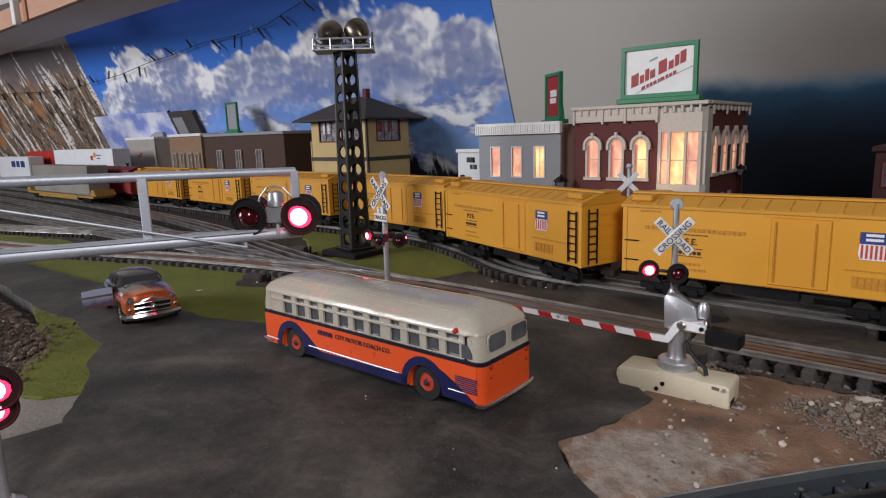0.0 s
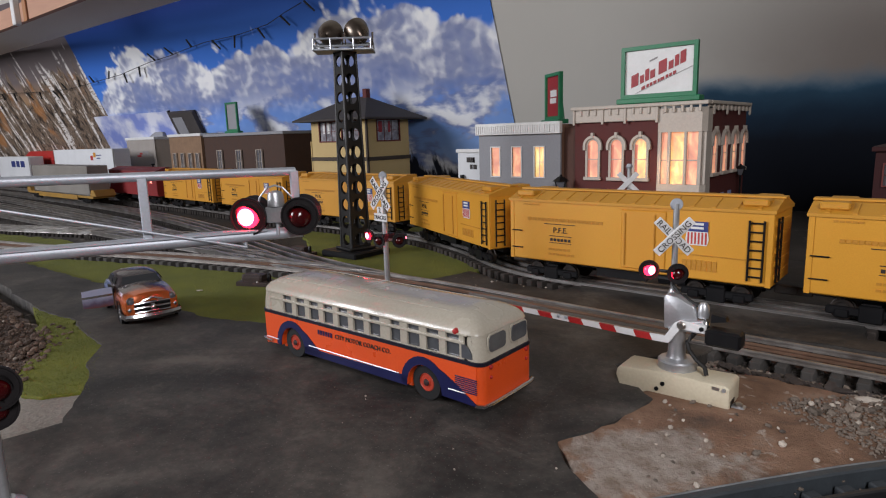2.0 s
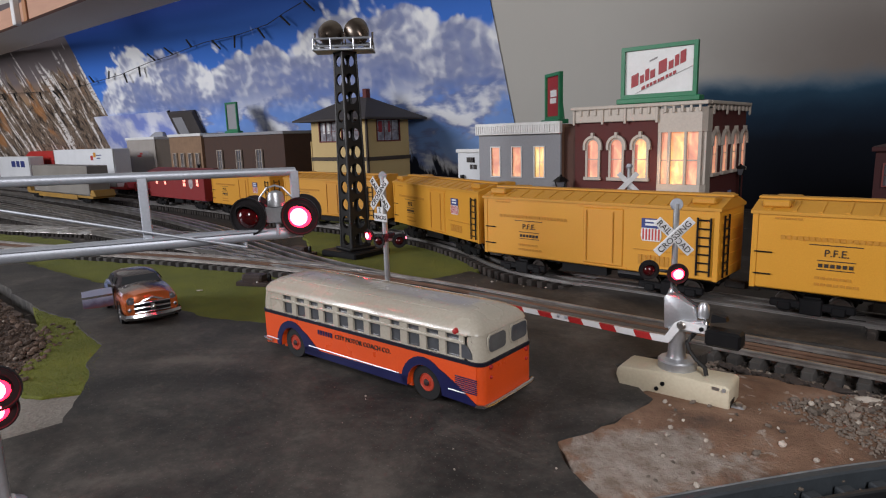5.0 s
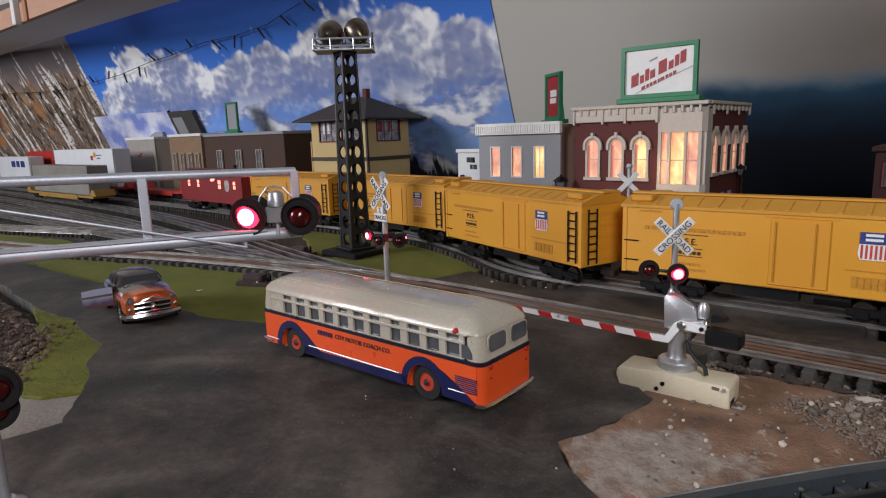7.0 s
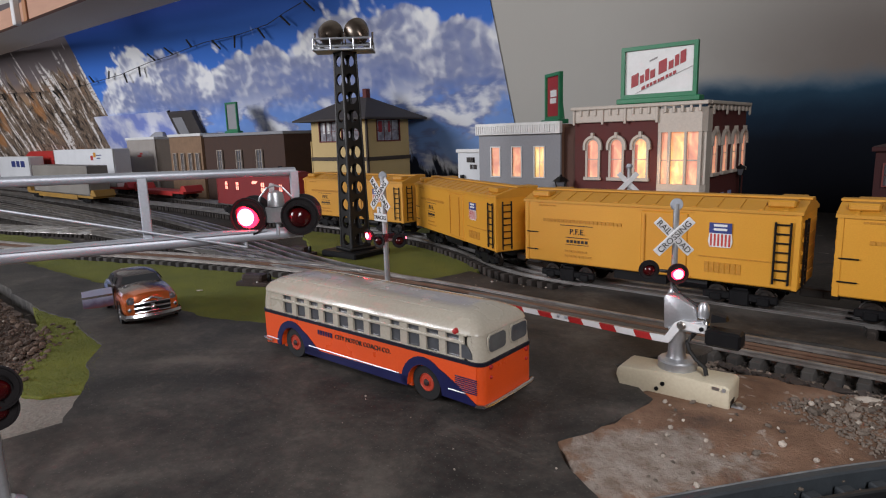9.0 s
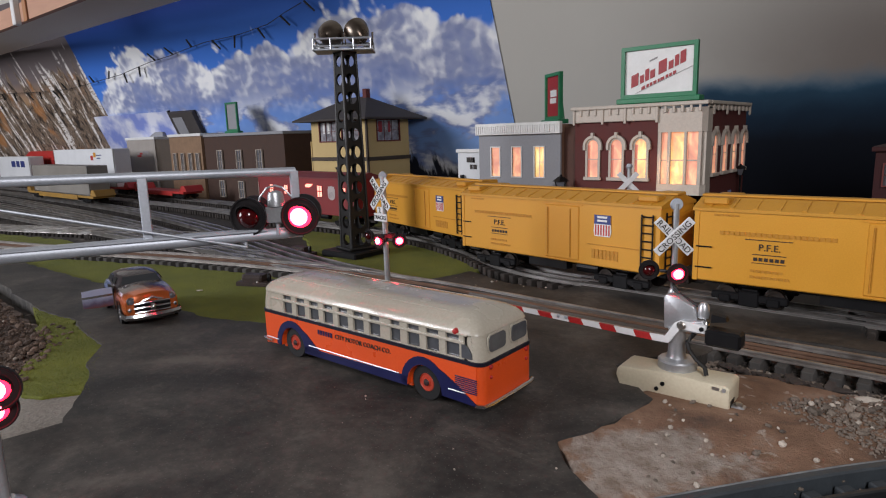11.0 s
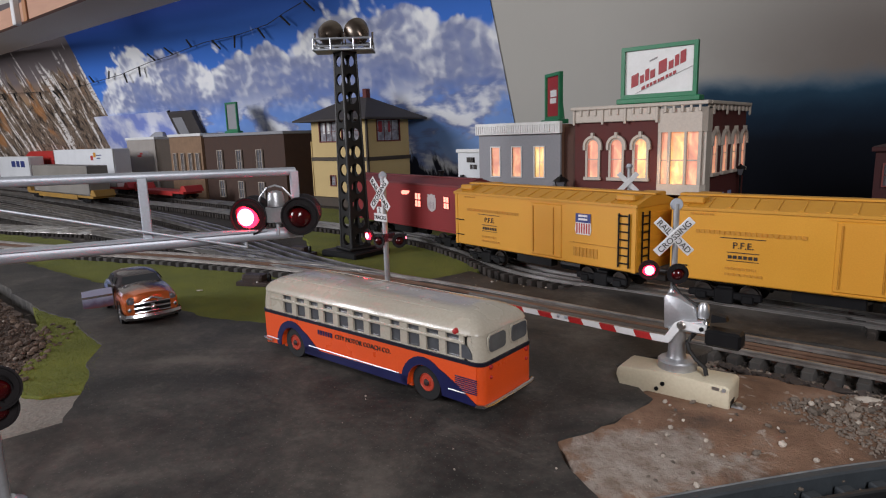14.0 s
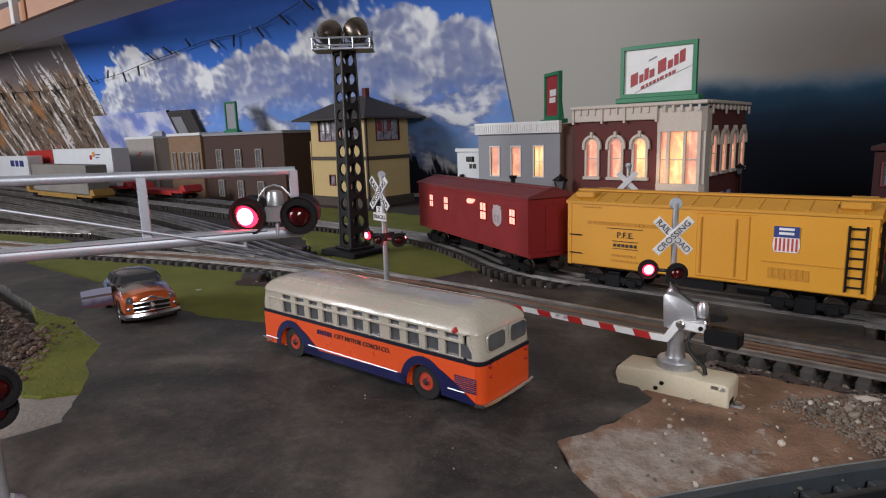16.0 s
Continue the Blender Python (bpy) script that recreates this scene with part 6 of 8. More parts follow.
def gate():
    at = pose(-0.1175, 0.3575, 0.0021) @ Matrix.Scale(0.961, 4)
    t = thing("crossing_gate", "lowered crossing gate with red lamps on an ivory base", "crossing gate", at=at)
    # base: a long cast box with a raised pad, its far end sloping down
    m = at.inverted() @ pose(-0.1205, 0.3530, -0.0030, 0, 0, 1.6)
    prof = [(-0.0300, 0.0), (-0.0330, 0.0085), (-0.0322, 0.0128), (-0.0295, 0.0146), (-0.0150, 0.0150), (-0.0138, 0.0158), (0.0150, 0.0158), (0.0162, 0.0152), (0.0312, 0.0155), (0.0330, 0.0140), (0.0330, 0.0)]
    b = part("base", Shape().slab(prof, -0.0112, 0.0112, m @ pose(0, 0, 0, 90)), IVORY, t, bevel=0.0011, smooth=True)
    part("base_collar", Shape().lathe([(0.0118, 0.0), (0.0118, 0.0052), (0.0110, 0.0062), (0.0075, 0.0068)], pose(-0.0035, -0.0015, 0.0105), 28), SILVER, t, smooth=True)
    for x, z in ((-0.0040, 0.0088), (-0.0075, 0.0050)):
        part("screw_hole", Shape().lathe([(0.0013, 0), (0.0013, 0.0006), (0.0005, 0.0006)], m @ Matrix.Translation((x, -0.0112, z)) @ pose(0, 0, 0, 90), 10), BLACK, b)
    part("terminal", Shape().cut(0.0325, 0.0400, -0.0075, -0.0015, 0.0010, 0.0030, 0.0006, m), SILVER, b)
    part("terminal_slot", Shape().cut(0.0328, 0.0333, -0.0085, -0.0005, 0.0008, 0.0060, 0.0001, m), BLACK, b)
    part("terminal_screw", Shape().lathe([(0.0022, 0), (0.0022, 0.0014), (0.0012, 0.0020)], m @ pose(0.0365, -0.0045, 0.0030), 12), STEEL, b)
    part("screw", Shape().lathe([(0.0012, 0), (0.0010, 0.0012)], m @ Matrix.Translation((0.0300, -0.0112, 0.0128)) @ pose(0, 0, 0, 90), 10), SILVER, b)
    part("scuff", Shape().cut(0.0235, 0.0275, -0.0115, -0.01115, 0.0118, 0.0138, 0.0001, m), STEEL, b)
    # column, housing and mast
    part("column", Shape().lathe([(0.0062, 0.0), (0.0053, 0.003), (0.0051, 0.017), (0.0058, 0.019)], pose(-0.0045, -0.001, 0.0172), 22), SILVER, t, smooth=True)
    part("housing", Shape().slab([(-0.0085, -0.0005), (-0.0095, 0.0195), (-0.0075, 0.0215), (-0.001, 0.0205), (0.0095, 0.0155), (0.0120, 0.006), (0.0105, -0.0005)], -0.0045, 0.0045, Matrix.Translation((-0.004, 0.002, 0.0355)) @ pose(0, 0, 0, 90)), SILVER, t, bevel=0.0009, smooth=True)
    part("pivot_bracket", Shape().slab([(-0.002, -0.002), (-0.002, 0.004), (0.012, 0.006), (0.014, 0.002), (0.010, -0.002)], -0.003, 0.003, Matrix.Translation((0.000, -0.003, 0.038)) @ pose(0, 0, 0, 90)), SILVER, t, bevel=0.0006)
    part("motor_cap", Shape().lathe([(0.0030, 0), (0.0034, 0.002), (0.0034, 0.007), (0.0018, 0.0095)], pose(0.0100, 0.001, 0.0445), 14), SILVER, t, smooth=True)
    part("clear_dome", Shape().lathe([(0.0022, 0), (0.0022, 0.003), (0.0010, 0.0045)], pose(0.0125, -0.002, 0.0395), 12), CHROME, t, smooth=True)
    part("mast", Shape().rod((-0.0125, 0.012, 0.050), (-0.0125, 0.012, 0.112), 0.0019, n=14), SILVER, t, smooth=True)
    part("mast_foot", Shape().lathe([(0.0042, 0), (0.0040, 0.006), (0.0026, 0.010)], pose(-0.0125, 0.012, 0.0470), 14), SILVER, t, smooth=True)
    part("finial", Shape().lathe([(0.0034, -0.0014), (0.0040, 0.0), (0.0034, 0.0014)], Matrix.Translation((-0.0125, 0.012, 0.1115)) @ pose(0, 0, 0, 90, 0, 35), 18), GREYTUBE, t, smooth=True)
    face = pose(0, 0, 0, 0, 0, 33)
    crossbuck(t, Matrix.Translation((-0.0125, 0.0095, 0.0915)) @ face, 0.0150)
    bar = Matrix.Translation((-0.0125, 0.012, 0.0695)) @ face
    part("lamp_bar", Shape().rod((-0.016, -0.003, 0.001), (0.004, -0.003, -0.001), 0.0011, n=8), SIGNAL_BLACK, t, at=bar)
    flasher_head(t, bar @ pose(-0.0165, -0.005, 0.0012), 0.0064, 2)
    flasher_head(t, bar @ pose(0.0005, -0.0075, -0.0008), 0.0066, 3)
    # arm
    a = part("arm_bracket", Shape().slab([(-0.0155, -0.0098), (-0.0075, -0.0098), (-0.0005, 0.0005), (0.014, 0.0000), (0.0145, 0.0050), (-0.0005, 0.0060), (-0.0042, 0.0040), (-0.0100, -0.0056), (-0.0155, -0.0054)], -0.0009, 0.0009, Matrix.Translation((0.0000, -0.0070, 0.0372)) @ pose(0, 0, 0, 90)), SIGN_WHITE, t, bevel=0.0003)
    part("pivot_screw", Shape().lathe([(0.0027, 0), (0.0027, 0.0008), (0.0016, 0.0015)], Matrix.Translation((0.0002, -0.0078, 0.0402)) @ pose(0, 0, 0, 90), 14), STEEL, a)
    part("screw", Shape().lathe([(0.0014, 0), (0.0014, 0.0008), (0.0006, 0.001)], Matrix.Translation((0.0120, -0.0078, 0.0399)) @ pose(0, 0, 0, 90), 10), BLACK, a)
    x0, L = -0.0145, 0.150
    arm = part("arm", Shape().slab([(x0, 0.0273), (x0 - L, 0.0258), (x0 - L, 0.0287), (x0, 0.0315)], -0.0006, 0.0006, Matrix.Translation((0, -0.0070, 0)) @ pose(0, 0, 0, 90)), SIGN_WHITE, t, at=Matrix.Translation((-0.0145, 0, 0.0319)) @ pose(0, 0, 0, 0, 2.0) @ Matrix.Translation((0.0145, 0, -0.0319)))
    for i in range(6):
        xa = x0 - 0.0030 - i * 0.0238
        xb = xa - 0.0105
        zb, zt = (lambda x: 0.0273 + (x - x0) * 0.0015 / L), (lambda x: 0.0315 + (x - x0) * 0.0028 / L)
        part("stripe", Shape().slab([(xa, zb(xa)), (xb, zb(xb)), (xb - 0.0022, zt(xb)), (xa - 0.0022, zt(xa))], -0.0008, 0.0008, Matrix.Translation((0, -0.0070, 0)) @ pose(0, 0, 0, 90)), RED_PAINT, arm)
    for x in (-0.078, -0.084):
        part("arm_lamp", Shape().lathe([(0.0012, 0), (0.0012, 0.0012), (0.0004, 0.0016)], Matrix.Translation((x, -0.0078, 0.0300)) @ pose(0, 0, 0, 90), 10), GREYTUBE, arm)
    part("counterweight", Shape().cut(0.0145, 0.0345, -0.011, 0.000, 0.0312, 0.0412, 0.0014), BLACK, t)
    part("wire_clip", Shape().slab([(0, 0), (0.009, 0.002), (0.008, 0.0045), (0, 0.0055)], -0.0025, 0.0025, Matrix.Translation((0.0150, 0.002, 0.0425)) @ pose(0, 0, 0, 90)), BLACK, t)
    part("cable", Shape().tube([(0.0065, -0.001, 0.0355), (0.0060, -0.006, 0.0340), (0.0040, -0.0080, 0.0305), (0.0055, -0.0085, 0.0260), (0.0100, -0.0085, 0.0205), (0.0150, -0.0080, 0.0165), (0.0160, -0.0080, 0.0120)], 0.0014, 8), CABLE, t, smooth=True)
    part("lamp_cable", Shape().tube([(-0.0125, 0.009, 0.066), (-0.0115, 0.008, 0.061), (-0.006, 0.006, 0.056), (0.002, 0.003, 0.053), (0.0085, 0.001, 0.0505)], 0.0010, 8), CABLE, t, smooth=True)
    return t


gate()


def cross_signal():
    t = thing("crossing_signal", "silver post with white crossbuck and four red flashing lamps", "crossing signal", at=pose(-0.4215, 0.4085, 0))
    part("post", Shape().rod((0, 0, -0.006), (0, 0, 0.118), 0.0027, n=14), SILVER, t, smooth=True)
    part("post_base", Shape().lathe([(0.009, 0), (0.009, 0.003), (0.005, 0.006)], pose(0, 0, 0), 18), SILVER, t, smooth=True)
    part("finial", Shape().lathe([(0.0036, -0.0014), (0.0042, 0.0), (0.0036, 0.0014)], Matrix.Translation((0, 0, 0.1185)) @ pose(0, 0, 0, 90, 0, 30), 18), GREYTUBE, t, smooth=True)
    face = pose(0, 0, 0, 0, 0, -10)
    crossbuck(t, Matrix.Translation((-0.002, -0.0035, 0.1015)) @ face, 0.0195)
    s = part("track_sign", Shape().cut(-0.0105, 0.0105, -0.0006, 0.0006, -0.0045, 0.0030, 0.0003).cut(-0.0050, 0.0050, -0.0006, 0.0006, 0.0031, 0.0095, 0.0003), SIGN_WHITE, t, at=Matrix.Translation((-0.002, -0.0035, 0.0795)) @ face)
    letters("lettering", "TRACKS", 0.0055, INK, s, pose(0, -0.0008, -0.0008, 90), 0.0002)
    letters("lettering", "2", 0.0070, INK, s, pose(0, -0.0008, 0.0062, 90), 0.0002)
    bar = Matrix.Translation((0, 0, 0.0570)) @ face
    part("lamp_bar", Shape().rod((-0.022, -0.002, 0.0005), (0.0215, 0.004, 0), 0.0011, n=8), SILVER, t, at=bar)
    part("cross_arm", Shape().cut(-0.003, 0.003, -0.004, 0.010, -0.002, 0.006, 0.0006), SIGNAL_BLACK, t, at=bar)
    flasher_head(t, bar @ pose(-0.0215, -0.0060, 0.0022), 0.0070, 4)
    flasher_head(t, bar @ pose(0.0018, -0.0095, 0.0002, 0, 0, 12), 0.0070, 5)
    flasher_head(t, bar @ pose(0.0130, 0.0120, 0.0010, 0, 0, 150), 0.0070, 4)
    flasher_head(t, bar @ pose(0.0212, 0.0010, 0.0010, 0, 0, 60), 0.0068, 5)
    return t


cross_signal()


def far_cross():
    t = thing("crossbuck_sign", "white crossbuck on a silver post beyond the train", "crossing sign", at=pose(-0.291, 0.672, 0))
    part("post", Shape().rod((0, 0, -0.006), (0, 0, 0.112), 0.0024, n=12), SILVER, t, smooth=True)
    part("finial", Shape().lathe([(0.0026, -0.003), (0.0038, 0.0), (0.0026, 0.003)], pose(0, 0, 0.1135), 14), GREYTUBE, t, smooth=True)
    crossbuck(t, Matrix.Translation((0, -0.003, 0.0955)) @ pose(0, 0, 0, 0, 0, 30), 0.0150, False)
    part("back_plate", Shape().cut(-0.004, 0.004, -0.001, 0.001, 0.065, 0.075, 0.0003), SIGNAL_BLACK, t)
    return t


far_cross()


STAY_TOP = 0.143


def cantilever():
    t = thing("cantilever_signal", "grey tubular cantilever signal bridge with four red lamp heads", "railway signal")
    ax = Vector((0.0727, 0.1449, 0)).normalized()
    a = Vector((-0.3931, 0.0918, 0.0967))
    mast = a - ax * 0.075
    ang = math.degrees(math.atan2(ax.y, ax.x))
    side = Vector((ax.y, -ax.x, 0))
    end = Vector((-0.3204, 0.2367, 0.0964))
    part("mast", Shape().rod((mast.x, mast.y, -0.006), (mast.x, mast.y, STAY_TOP + 0.006), 0.0055, n=16), GREYTUBE, t, smooth=True)
    part("mast_base", Shape().lathe([(0.016, 0.0), (0.016, 0.004), (0.009, 0.008)], pose(mast.x, mast.y, -0.002), 20), GREYTUBE, t, smooth=True)
    part("lower_tube", Shape().rod(mast + Vector((0, 0, 0.0967)) - Vector((0, 0, mast.z)), end, 0.0044, 0.0035, 16), GREYTUBE, t, smooth=True)
    p0, p1 = Vector((mast.x, mast.y, 0.1376)), Vector((-0.3262, 0.2388, 0.1347))
    part("upper_tube", Shape().rod(p0, p1, 0.0031, 0.0026, 14), GREYTUBE, t, smooth=True)
    part("walkway", Shape().cut(-0.002, 0.215, -0.0045, 0.0045, -0.0010, 0.0006, 0.0003), GREYTUBE, t, at=Matrix.Translation((mast.x, mast.y, 0.0998)) @ pose(0, 0, 0, 0, 0, ang))
    for x, y, z0, z1 in ((-0.3600, 0.1570, 0.1000, 0.1355), (-0.3260, 0.2375, 0.098, 0.1350)):
        part("upright", Shape().cut(-0.0026, 0.0026, -0.0020, 0.0020, z0, z1, 0.0004), GREYTUBE, t, at=pose(x, y, 0, 0, 0, ang))
    # junction box with the lamp pairs, facing down the road towards the viewer
    c = Vector((-0.3245, 0.2215, 0.108))
    face = 34
    m = Matrix.Translation(c) @ pose(0, 0, 0, 0, 0, face)
    part("junction_box", Shape().cut(-0.006, 0.006, -0.004, 0.004, -0.004, 0.006, 0.0008), SILVER, t, at=m)
    part("bell", Shape().lathe([(0.0052, 0.0), (0.0050, 0.006), (0.0042, 0.0085), (0.0018, 0.0095)], pose(0, 0, 0.0062), 18), SILVER, t, at=m, smooth=True)
    for s in (-1, 1):
        part("wire", Shape().tube([(s * 0.013, 0.001, 0.004), (s * 0.010, 0.0, 0.012), (s * 0.005, 0.0, 0.0175), (0, 0.0, 0.019)], 0.0006, 6), SILVER, t, at=m)
        part("bracket", Shape().tube([(s * 0.004, 0, 0.002), (s * 0.011, -0.001, 0.0)], 0.0022, 8), SILVER, t, at=m)
    flasher_head(t, m @ pose(-0.0158, -0.0075, 0.0006, 0, 0, -2), 0.0118, 0)
    flasher_head(t, m @ pose(0.0162, -0.0045, 0.0000, 0, 0, 6), 0.0118, 1)
    flasher_head(t, m @ pose(-0.0185, 0.0120, 0.0010, 0, 0, 180), 0.0112, 1)
    flasher_head(t, m @ pose(0.0130, 0.0150, 0.0010, 0, 0, 180), 0.0112, 0)
    part("pipe_hanger", Shape().rod((0, 0, -0.012), (0, 0, -0.003), 0.0012, n=8), GREYTUBE, t, at=m)
    part("hook", Shape().rod((-0.3365, 0.2055, 0.0885), (-0.3365, 0.2055, 0.0955), 0.0012, n=8), GREYTUBE, t)
    part("stay_rod", Shape().rod((mast.x + 0.006, mast.y - 0.003, STAY_TOP), (-0.3325, 0.2035, 0.0902), 0.0008, n=8), GREYTUBE, t, smooth=True)
    return t


cantilever()


def low_signal():
    t = thing("roadside_signal", "black pair of red flashing lamps on a silver post", "crossing signal", at=pose(-0.302, 0.058, 0))
    part("post", Shape().rod((0, 0, -0.006), (0, 0, 0.078), 0.0025, n=12), SILVER, t, smooth=True)
    part("post_base", Shape().lathe([(0.008, 0), (0.008, 0.003), (0.004, 0.006)], None, 16), SILVER, t)
    flasher_head(t, pose(0.0085, 0.0010, 0.0578, 0, 0, 66), 0.0100, 1)
    flasher_head(t, pose(0.0050, 0.0005, 0.0478, 0, 0, 66), 0.0092, 1)
    return t


low_signal()


# ---- floodlight tower ----
def holed_strip(w0, w1, z0, z1, n, m, t=0.0012, small=True):
    """A tapering plate in x and z with a row of round holes through it."""
    s = Shape()
    k = 16
    for i in range(n):
        za, zb = z0 + (z1 - z0) * i / n, z0 + (z1 - z0) * (i + 1) / n
        wa, wb = (w0 + (w1 - w0) * i / n) / 2, (w0 + (w1 - w0) * (i + 1) / n) / 2
        c, r = (za + zb) / 2, min(wa, wb, (zb - za) / 2) * 0.74
        inner = [(r * math.cos(2 * math.pi * j / k), c + r * math.sin(2 * math.pi * j / k)) for j in range(k)]
        outer = []
        for j in range(k):
            a = 2 * math.pi * j / k
            ca, sa = math.cos(a), math.sin(a)
            q = max(abs(ca), abs(sa))
            u, v = ca / q, sa / q
            z = c + v * (zb - za) / 2
            wz = wa + (wb - wa) * (z - za) / (zb - za)
            outer.append((u * wz, z))
        v = [(x, y, z) for y in (0, t) for x, z in inner + outer]
        f = []
        for j in range(k):
            e = (j + 1) % k
            f += [(j, e, k + e, k + j), (2 * k + j, 3 * k + j, 3 * k + e, 2 * k + e), (j, 2 * k + j, 2 * k + e, e), (k + j, k + e, 3 * k + e, 3 * k + j)]
        s.add(v, f, m)
    return s


def weld(s):
    """Joins corners that lie on one another."""
    seen, new_v, where = {}, [], []
    for q in s.v:
        k = tuple(round(c, 6) for c in q)
        if k not in seen:
            seen[k] = len(new_v)
            new_v.append(q)
        where.append(seen[k])
    s.v, s.f = new_v, [[where[i] for i in f] for f in s.f]
    return s


def flood_tower():
    t = thing("floodlight_tower", "black pierced steel floodlight tower with two round lamps on top", "light tower", at=pose(-0.652, 0.572, 0, 0, 0, -11))
    H, a, b = 0.266, 0.0290, 0.0210
    top = pose(0, 0, 0, 0, 0, -37)
    part("base", Shape().cut(-0.036, 0.036, -0.034, 0.034, -0.009, 0.0005, 0.002), BLACK, t, at=pose(0, 0, 0, 0, 0, 11))
    part("foot", Shape().cut(-0.021, 0.021, -0.021, 0.021, 0.0007, 0.004, 0.001), TOWER_PAINT, t)
    for k in range(4):
        lean = math.degrees(math.atan2((a - b) / 2, H))
        m = pose(0, 0, 0, 0, 0, 90 * k) @ Matrix.Translation((0, -a / 2, 0.003)) @ pose(0, 0, 0, -lean)
        part("pierced_panel", weld(holed_strip(a, b, 0, H, 11, m)), TOWER_PAINT, t)
    for sx in (-1, 1):
        for sy in (-1, 1):
            part("corner_angle", Shape().rod((sx * a / 2, sy * a / 2, 0.003), (sx * b / 2, sy * b / 2, H + 0.003), 0.0019, 0.0016, 8), TOWER_PAINT, t)
    pl = part("platform", Shape().cut(-0.021, 0.021, -0.040, 0.040, H + 0.003, H + 0.006, 0.0006), GREYTUBE, t, at=top)
    rail = Shape()
    for z in (H + 0.008, H + 0.0175):
        rail.tube([(-0.024, -0.0375, z), (0.024, -0.0375, z), (0.024, 0.0375, z), (-0.024, 0.0375, z), (-0.024, -0.0375, z)], 0.0014, 6)
    part("railing", rail, GREYTUBE, t, at=top)
    for x in (-0.024, 0.024):
        for y in (-0.0375, -0.015, 0.015, 0.0375):
            part("rail_post", Shape().rod((x, y, H + 0.004), (x, y, H + 0.0175), 0.0013, n=6), SILVER, t, at=top)
    metal = mat("tarnished_bronze_lamp", (0.20, 0.17, 0.14), 0.3, 0.85, (0.12, 0.09, 0.07), 60)
    for y, tilt, yaw in ((-0.020, -75, 70), (0.020, -55, 120)):
        m = Matrix.Translation((0, y, H + 0.0265)) @ pose(0, 0, 0, 0, 0, yaw) @ pose(0, 0, 0, tilt)
        l = part("floodlight", Shape().lathe([(0.0160, 0.0125), (0.0170, 0.011), (0.0165, 0.006), (0.0140, -0.004), (0.0085, -0.011), (0.0048, -0.014), (0.0045, -0.018), (0.0015, -0.0185)], m, 26), metal, t, at=top, smooth=True)
        part("lens", Shape().lathe([(0.0155, 0.0122), (0.0090, 0.0150), (0.0010, 0.0160)], m, 22), PANE, l, smooth=True)
        part("yoke", Shape().tube([(0, y - 0.0185, H + 0.028), (0, y - 0.0180, H + 0.012), (0, y, H + 0.0065), (0, y + 0.0180, H + 0.012), (0, y + 0.0185, H + 0.028)], 0.0014, 6), metal, t, at=top)
    return t


flood_tower()


# ---- buildings ----
def wall_sheet(parent, x0, x1, z0, z1, m, material, holes=(), t=0.004, name="wall"):
    return part(name, pierced(x0, x1, z0, z1, 0, t, holes), material, parent, at=m)


def sash(parent, x0, x1, z0, z1, m, frame_material, glass, bars=(1, 1), depth=0.004, proud=0.0012, edge=0.0016, name="window"):
    """A framed window in a wall that faces -y."""
    f = pierced(x0 - edge, x1 + edge, z0 - edge, z1 + edge, -proud, depth * 0.7, [(x0, x1, z0, z1)])
    w = part(name, f, frame_material, parent, at=m)
    for i in range(1, bars[0] + 1):
        x = x0 + (x1 - x0) * i / (bars[0] + 1)
        part("glazing_bar", Shape().box(x - 0.0004, x + 0.0004, 0.0002, 0.0014, z0, z1), frame_material, w)
    for i in range(1, bars[1] + 1):
        z = z0 + (z1 - z0) * i / (bars[1] + 1)
        part("glazing_bar", Shape().box(x0, x1, 0.0002, 0.0014, z - 0.0005, z + 0.0005), frame_material, w)
    part("pane", Shape().box(x0, x1, 0.0018, 0.0024, z0, z1), glass, w)
    return w


